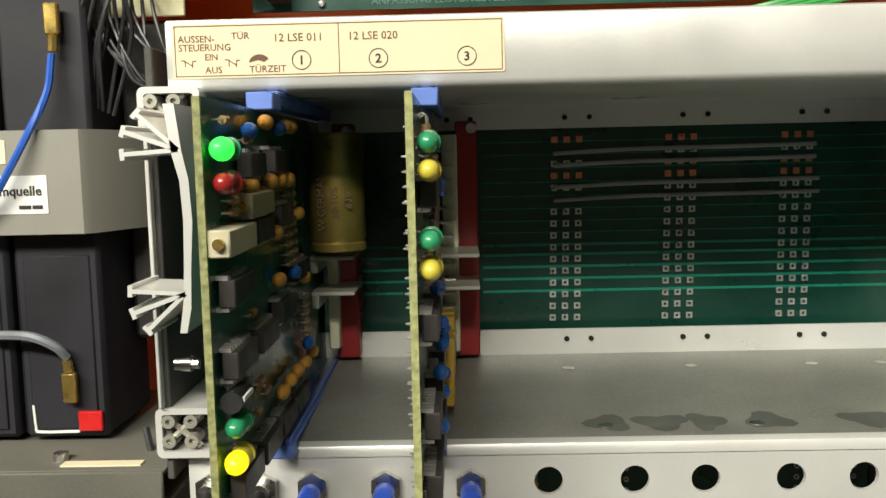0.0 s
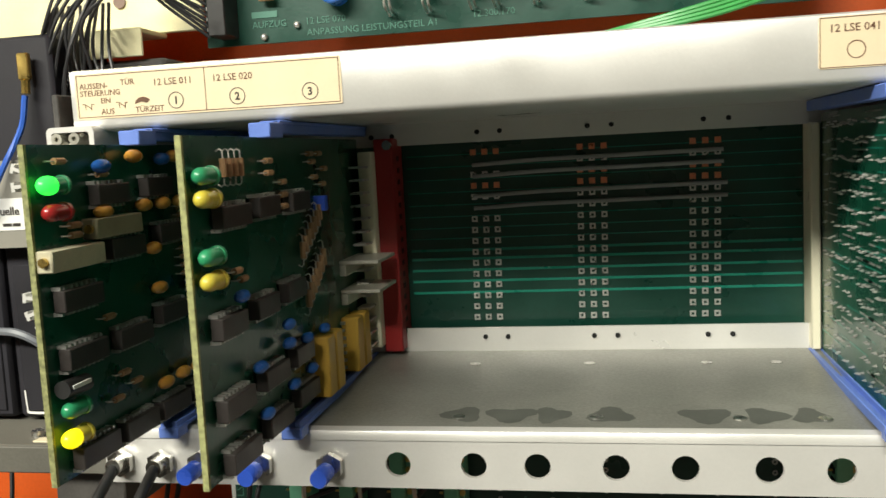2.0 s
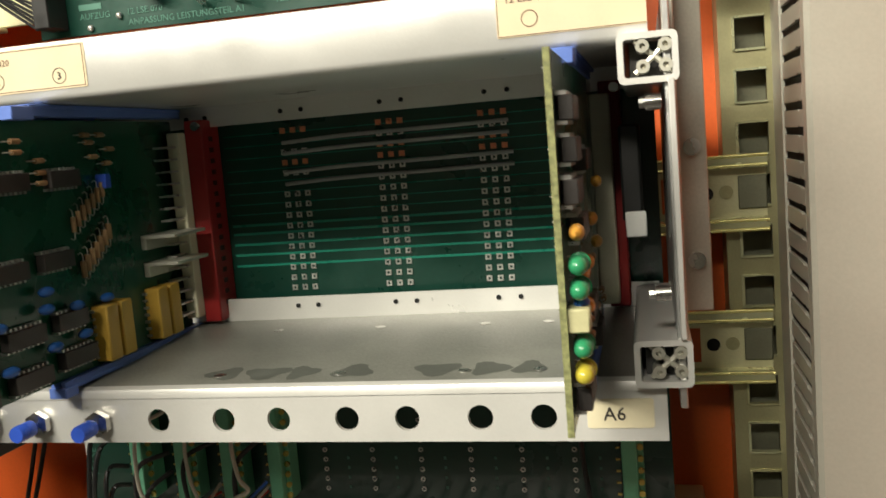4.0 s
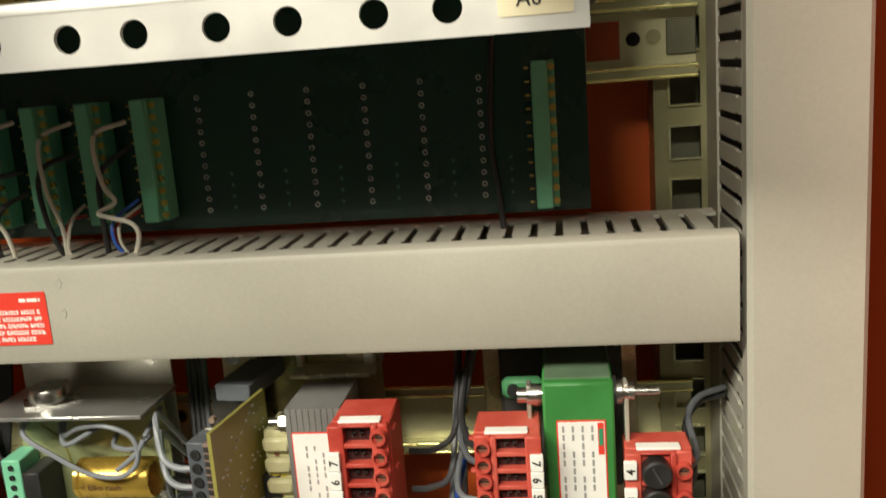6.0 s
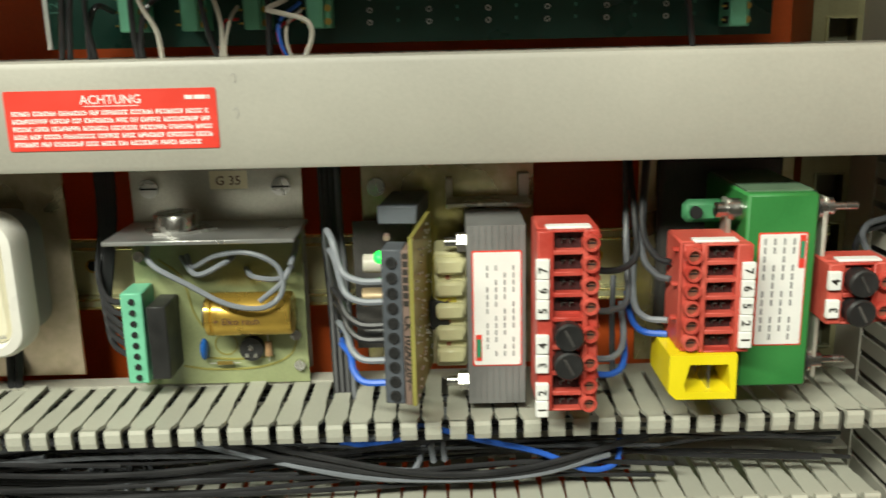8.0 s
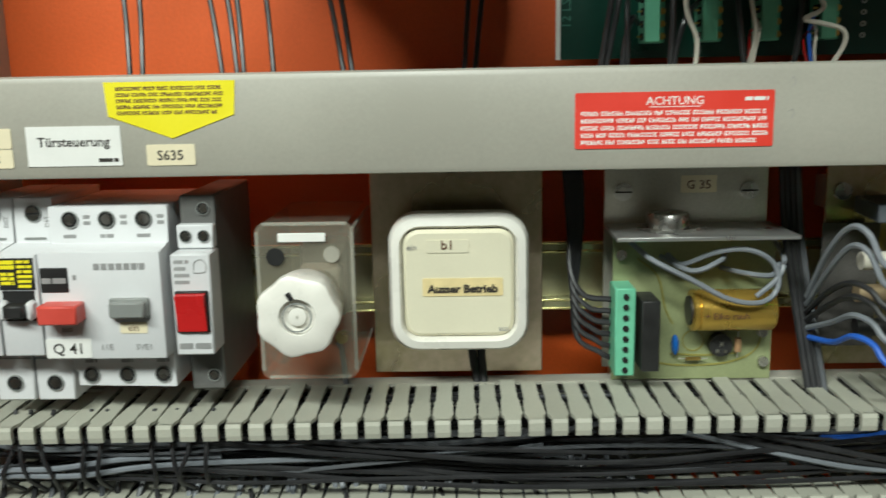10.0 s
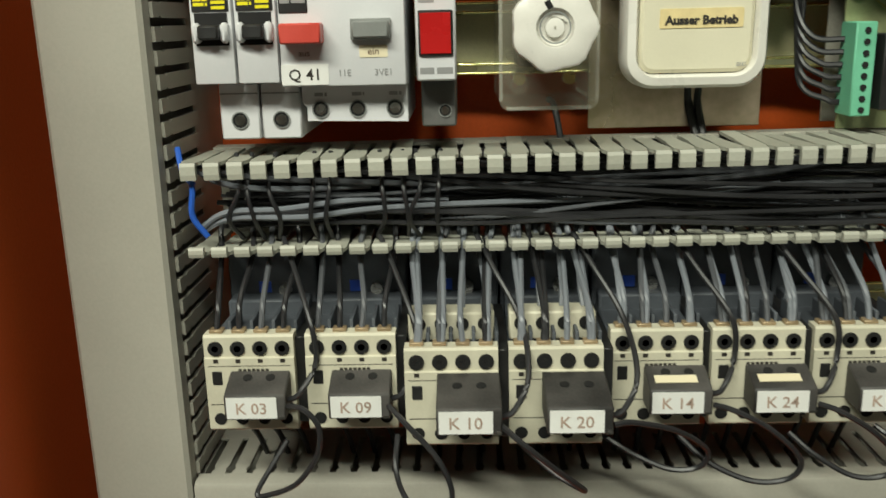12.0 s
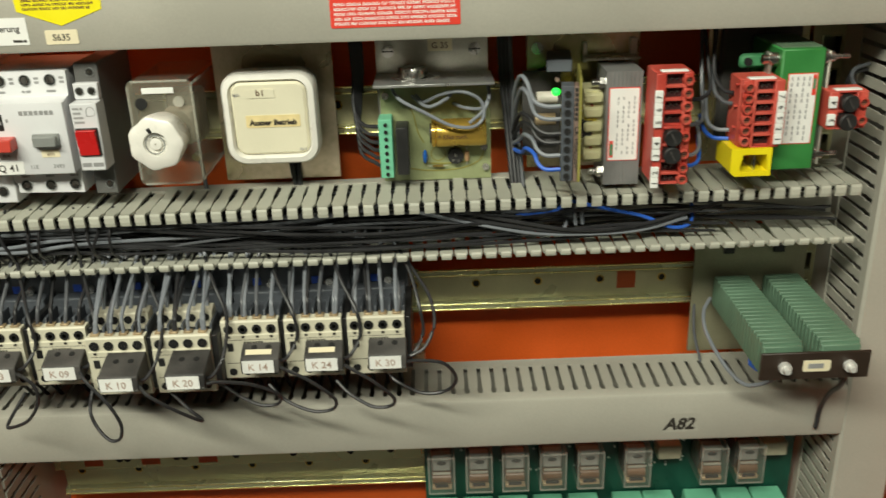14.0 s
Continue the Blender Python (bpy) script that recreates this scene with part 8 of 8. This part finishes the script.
relay_board_low()
bm = boxes((-0.3700, -0.0480, 0.4160, 0.4180, 0.8980, 0.9215), b=0.0003)
p = solid("zinc_backing_strip", bm, ZINC, "iridescent zinc strip with punched openings", "mounting strip")
ORIGIN[p.name] = Vector(p.location)
for x in (-0.335, -0.285, -0.235):
    part("square_opening", boxes((x - 0.0080, x + 0.0080, 0.4154, 0.4162, 0.9015, 0.9165)), ORANGE_DIM, p)
for x in (-0.312, -0.305, -0.262, -0.255, -0.210, -0.160, -0.110, -0.075):
    part("round_opening", made(cyl, (x, 0.4158, 0.9080), "y", 0.0032, 0.0008, 14), DARK, p)

# square cut-outs of the contactor rail's free end
bm = boxes((0.1180, 0.1330, BACK - 0.0022, BACK - 0.0013, 1.0530, 1.0690))
solid("rail_opening", bm, ORANGE_DIM, "square opening in the zinc rail showing the panel", "opening")


# ---- batteries and upper left corner ----
def batteries():
    b = thing("battery_pack", (-0.20, 0.38, 1.396), "dark sealed batteries held by a grey steel strap", "battery")
    for x0, x1 in ((-0.2200, -0.1765), (-0.1745, -0.1400)):
        c = part("battery_case", boxes((x0, x1, 0.3420, 0.3900, 1.3965, 1.5745), b=0.0018), BATTERY, b, "dark battery case")
        part("case_step", boxes((x0 + 0.004, x1 - 0.004, 0.3412, 0.3424, 1.4000, 1.4700), b=0.0005), BATTERY, c)
    bm = bmesh.new()
    prism(bm, [(-0.2600, 0.3320), (-0.1410, 0.3320), (-0.1385, 0.3345), (-0.1235, 0.3720), (-0.1235, 0.3900), (-0.1255, 0.3900), (-0.1260, 0.3725), (-0.1405, 0.3360), (-0.2600, 0.3355)], "z", 1.4790, 1.5185)
    part("strap", bm, GREY_STRAP, b, "grey painted steel strap")
    lb = label(b, -0.1990, -0.1540, 1.4870, 1.5015, 0.3320, LABEL_WHITE, "name_label", "white name label", r=0.0003)
    text("Stromquelle", 0.0052, (-0.1560, 0.3315, 1.4940), INK, lb, align="RIGHT", bold=0.0001)
    bars(-0.1650, -0.1560, 1.4885, 1.4905, 1, 0.3316, INK, lb, 0.7, 5)
    lb = label(b, -0.1900, -0.1690, 1.5060, 1.5150, 0.3320, LABEL, "paper_label")
    text("G 37", 0.0060, (-0.1795, 0.3315, 1.5082), INK_BROWN, lb, align="CENTER")
    for z, x in ((1.5600, -0.1505), (1.4180, -0.1530)):
        t = part("blade_terminal", boxes((x - 0.0028, x + 0.0028, 0.3360, 0.3390, z - 0.0060, z + 0.0060), b=0.0006), BRASS, b, "brass blade connector")
        part("crimp", made(tube, [(x, 0.3375, z - 0.006), (x - 0.0004, 0.3375, z - 0.0120)] if z > 1.5 else [(x, 0.3375, z + 0.006), (x - 0.0005, 0.3375, z + 0.0110)], 0.0020, 8), BRASS, t)
    part("red_pole_tag", boxes((-0.1515, -0.1420, 0.3395, 0.3415, 1.3995, 1.4075), b=0.0004), RED_BUTTON, b, "red pole marking")
    bm = bmesh.new()
    tube(bm, [(-0.1700, 0.3414, 1.4100), (-0.1695, 0.3414, 1.4010), (-0.1680, 0.3414, 1.3990), (-0.1520, 0.3414, 1.3990)], 0.0006, 5, 3)
    part("scratched_edge", bm, LABEL_WHITE, b)
    wire([(-0.1515, 0.3375, 1.5470), (-0.1530, 0.335, 1.5330), (-0.1580, 0.329, 1.5180), (-0.1680, 0.326, 1.4990), (-0.1790, 0.328, 1.4850)], 0.0014, WIRE_BLUE, "blue battery wire with a brass connector")
    wire([(-0.1535, 0.3375, 1.4300), (-0.1560, 0.334, 1.4350), (-0.1640, 0.332, 1.4395), (-0.1760, 0.334, 1.4400), (-0.1900, 0.338, 1.4390)], 0.0019, WIRE_PALE, "pale grey battery wire bending to the terminal")


batteries()
b = thing("battery_shelf", (-0.20, 0.38, 1.38), "pale painted steel shelf under the batteries", "shelf")
part("shelf_top", boxes((-0.2250, -0.1080, 0.3100, 0.4230, 1.3915, 1.3940), b=0.0006), SHELF_GREY, b)
part("shelf_lip", boxes((-0.2250, -0.1080, 0.3080, 0.3100, 1.3820, 1.3940), b=0.0006), SHELF_GREY, b)
part("shelf_screw", made(cyl, (-0.1510, 0.3220, 1.3955), "z", 0.0028, 0.003, 12), STEEL, b)
part("shelf_bracket", boxes((-0.1420, -0.1080, 0.318, 0.42, 1.3600, 1.3800), b=0.0008), DUSTY, b)
part("tape_strip", boxes((-0.1480, -0.1180, 0.3140, 0.3190, 1.3940, 1.3946)), LABEL, b)
wire([(-0.1230, 0.335, 1.402), (-0.1180, 0.330, 1.388), (-0.1120, 0.332, 1.374)], 0.0014, WIRE_BLACK, "short black wire under the battery shelf")


ZINC_LIGHT = mat("pale_bright_zinc_sheet", (0.80, 0.75, 0.48), 0.38, 0.25, vary=0.15, scale=20)


def upper_left():
    p = thing("zinc_bracket", (-0.16, 0.41, 1.56), "yellow zinc bracket with a round hole", "bracket")
    part("plate", boxes((-0.2600, -0.0900, 0.3960, 0.3980, 1.5790, 1.7000), b=0.0006), ZINC_LIGHT, p)
    part("ledge", boxes((-0.2600, -0.1100, 0.3700, 0.3960, 1.5760, 1.5785), b=0.0006), ZINC_LIGHT, p)
    part("lip", boxes((-0.1450, -0.1095, 0.3690, 0.3705, 1.5650, 1.5785), b=0.0005), ZINC_LIGHT, p)
    part("round_hole", made(cyl, (-0.1345, 0.3956, 1.5960), "y", 0.0032, 0.0012, 18), BROWN_EDGE, p)
    d = thing("black_relay_box", (-0.14, 0.41, 1.52), "black plastic relay box behind the batteries", "relay")
    part("case", boxes((-0.1390, -0.1000, 0.3720, 0.4180, 1.4300, 1.5640), b=0.002), DUSTY, d)
    rng = random.Random(12)
    for k in range(12):
        x, q = -0.1490 + 0.0022 * k, [rng.uniform(-0.004, 0.004) for _ in range(8)]
        wire([(-0.1560 + 0.002 * k, 0.350, 1.5350 - 0.001 * k), (x - 0.002 + q[0], 0.346 + q[1], 1.5550), (x + 0.006 + q[2], 0.345 + q[3] * 0.5, 1.5800), (-0.1280 + 0.003 * k + q[4], 0.352, 1.6020 + q[5]), (-0.1000 + q[6], 0.370, 1.6060 - 0.0012 * k), (-0.0800, 0.380, 1.6000 - 0.0025 * k)], 0.0008, WIRE_BLACK, "thin black wire of the upper harness", group="upper harness")
    for k in range(10):
        q = [rng.uniform(-0.005, 0.005) for _ in range(6)]
        wire([(-0.1500 + 0.003 * k, 0.366, 1.5900), (-0.1430 + 0.0025 * k + q[0], 0.352, 1.5600 + q[1]), (-0.1330 + 0.0025 * k + q[2], 0.350, 1.5400 + q[3]), (-0.1200 + 0.002 * k + q[4], 0.356, 1.5330 + q[5]), (-0.1100, 0.372, 1.5330 + 0.002 * k)], 0.0008, WIRE_BLACK, "thin black wire of the upper harness", group="upper harness")


upper_left()


def upper_board():
    b = thing("upper_circuit_board", (0.06, 0.40, 1.57), "green power adaption board with upright parts", "circuit board")
    pcb = part("board", boxes((-0.0860, 0.2050, 0.3900, 0.3916, 1.5690, 1.6900)), PCB_DARK, b, "green circuit board")
    cn = part("connector", boxes((-0.0780, -0.0690, 0.3740, 0.3900, 1.5720, 1.6300), b=0.0006), BLACK, b, "black plug row")
    for k in range(9):
        part("plug_pin", boxes((-0.0800, -0.0775, 0.3780, 0.3795, 1.5750 + 0.005 * k, 1.5765 + 0.005 * k)), STEEL, cn)
    for x, z in ((-0.0560, 1.5720), (-0.0390, 1.5765)):
        part("solder_blob", made(ball, (x, 0.3890, z), 0.0017, 0.0014, 0.0017), SOLDER, b)
    for x in (0.0080, 0.0260, 0.0470, 0.0580, 0.0760, 0.0990, 0.1180):
        t = part("standing_component", made(cyl, (x, 0.3800, 1.5930), "z", 0.0028, 0.012, 12), BROWN_EDGE, b, "brown upright component")
        part("lead_wire", made(tube, [(x - 0.0008, 0.380, 1.587), (x - 0.0014, 0.381, 1.581), (x - 0.001, 0.389, 1.5770)], 0.0006, 6), SOLDER, t)
        part("lead_wire", made(tube, [(x + 0.0008, 0.380, 1.587), (x + 0.0012, 0.381, 1.580), (x + 0.001, 0.389, 1.5780)], 0.0006, 6), SOLDER, t)
    part("blue_capacitor", made(lathe, [(0.0058, 0), (0.0065, 0.0006), (0.0065, 0.010), (0.0055, 0.0106)], (-0.0180, 0.3790, 1.5900), "y", 18), BLUE_CAP, b, "round blue capacitor")
    part("diode", made(tube, [(-0.0560, 0.386, 1.5900), (-0.0490, 0.386, 1.5900)], 0.0017, 8), RESISTOR, b)
    for w, s, x, z in (("BAUER", 0.0045, -0.0620, 1.5810), ("AUFZUG", 0.0045, -0.0620, 1.5765), ("12 LSE 070", 0.0045, -0.0350, 1.5765), ("ANPASSUNG LEISTUNGSTEIL A1", 0.0045, -0.0345, 1.5712), ("12.300.170", 0.0045, 0.0460, 1.5735)):
        if w != "BAUER":
            text(w, s, (x, 0.3897, z), SILK, pcb)
    part("logo_bar", boxes((-0.0620, -0.0490, 0.3897, 0.3899, 1.5812, 1.5842)), SILK, pcb)
    for k in range(4):
        wire([(0.0950 + 0.003 * k, 0.376, 1.5560 + 0.0012 * k), (0.1250, 0.366, 1.5590 + 0.0012 * k), (0.1560, 0.366, 1.5640 + 0.0018 * k), (0.1900, 0.372, 1.5740 + 0.002 * k)], 0.0011, WIRE_GREEN, "thin green wire over the rack", group="green wires")


upper_board()
part("fuse_body", boxes((0.2300, 0.2600, 0.36, 0.40, 1.58, 1.62), b=0.002), BLACK, thing("black_fuse_holder", (0.245, 0.40, 1.58), "black fuse holder above the rack's corner", "fuse holder"))
# Extra duct above the view, added to shade the panel below it.
covered_duct(1.7000, 1.7430, -0.374, 0.2745, "unseen grey wiring duct added above to cast shade", 0.1)

for k, (x, dx) in enumerate(((-0.300, 0.006), (-0.291, 0.004), (-0.262, 0.010), (-0.252, 0.008), (-0.246, 0.006), (-0.232, 0.006), (-0.205, 0.010), (-0.198, 0.008), (-0.128, -0.004), (-0.120, -0.006))):
    wire([(x, 0.412, 1.4200), (x + dx * 0.3, 0.405, 1.3750), (x + dx, 0.396, 1.3400), (x + dx * 1.6, 0.385, 1.3080)], 0.0013, WIRE_BLACK, "black wire hanging down before the orange panel", group="hanging wires")
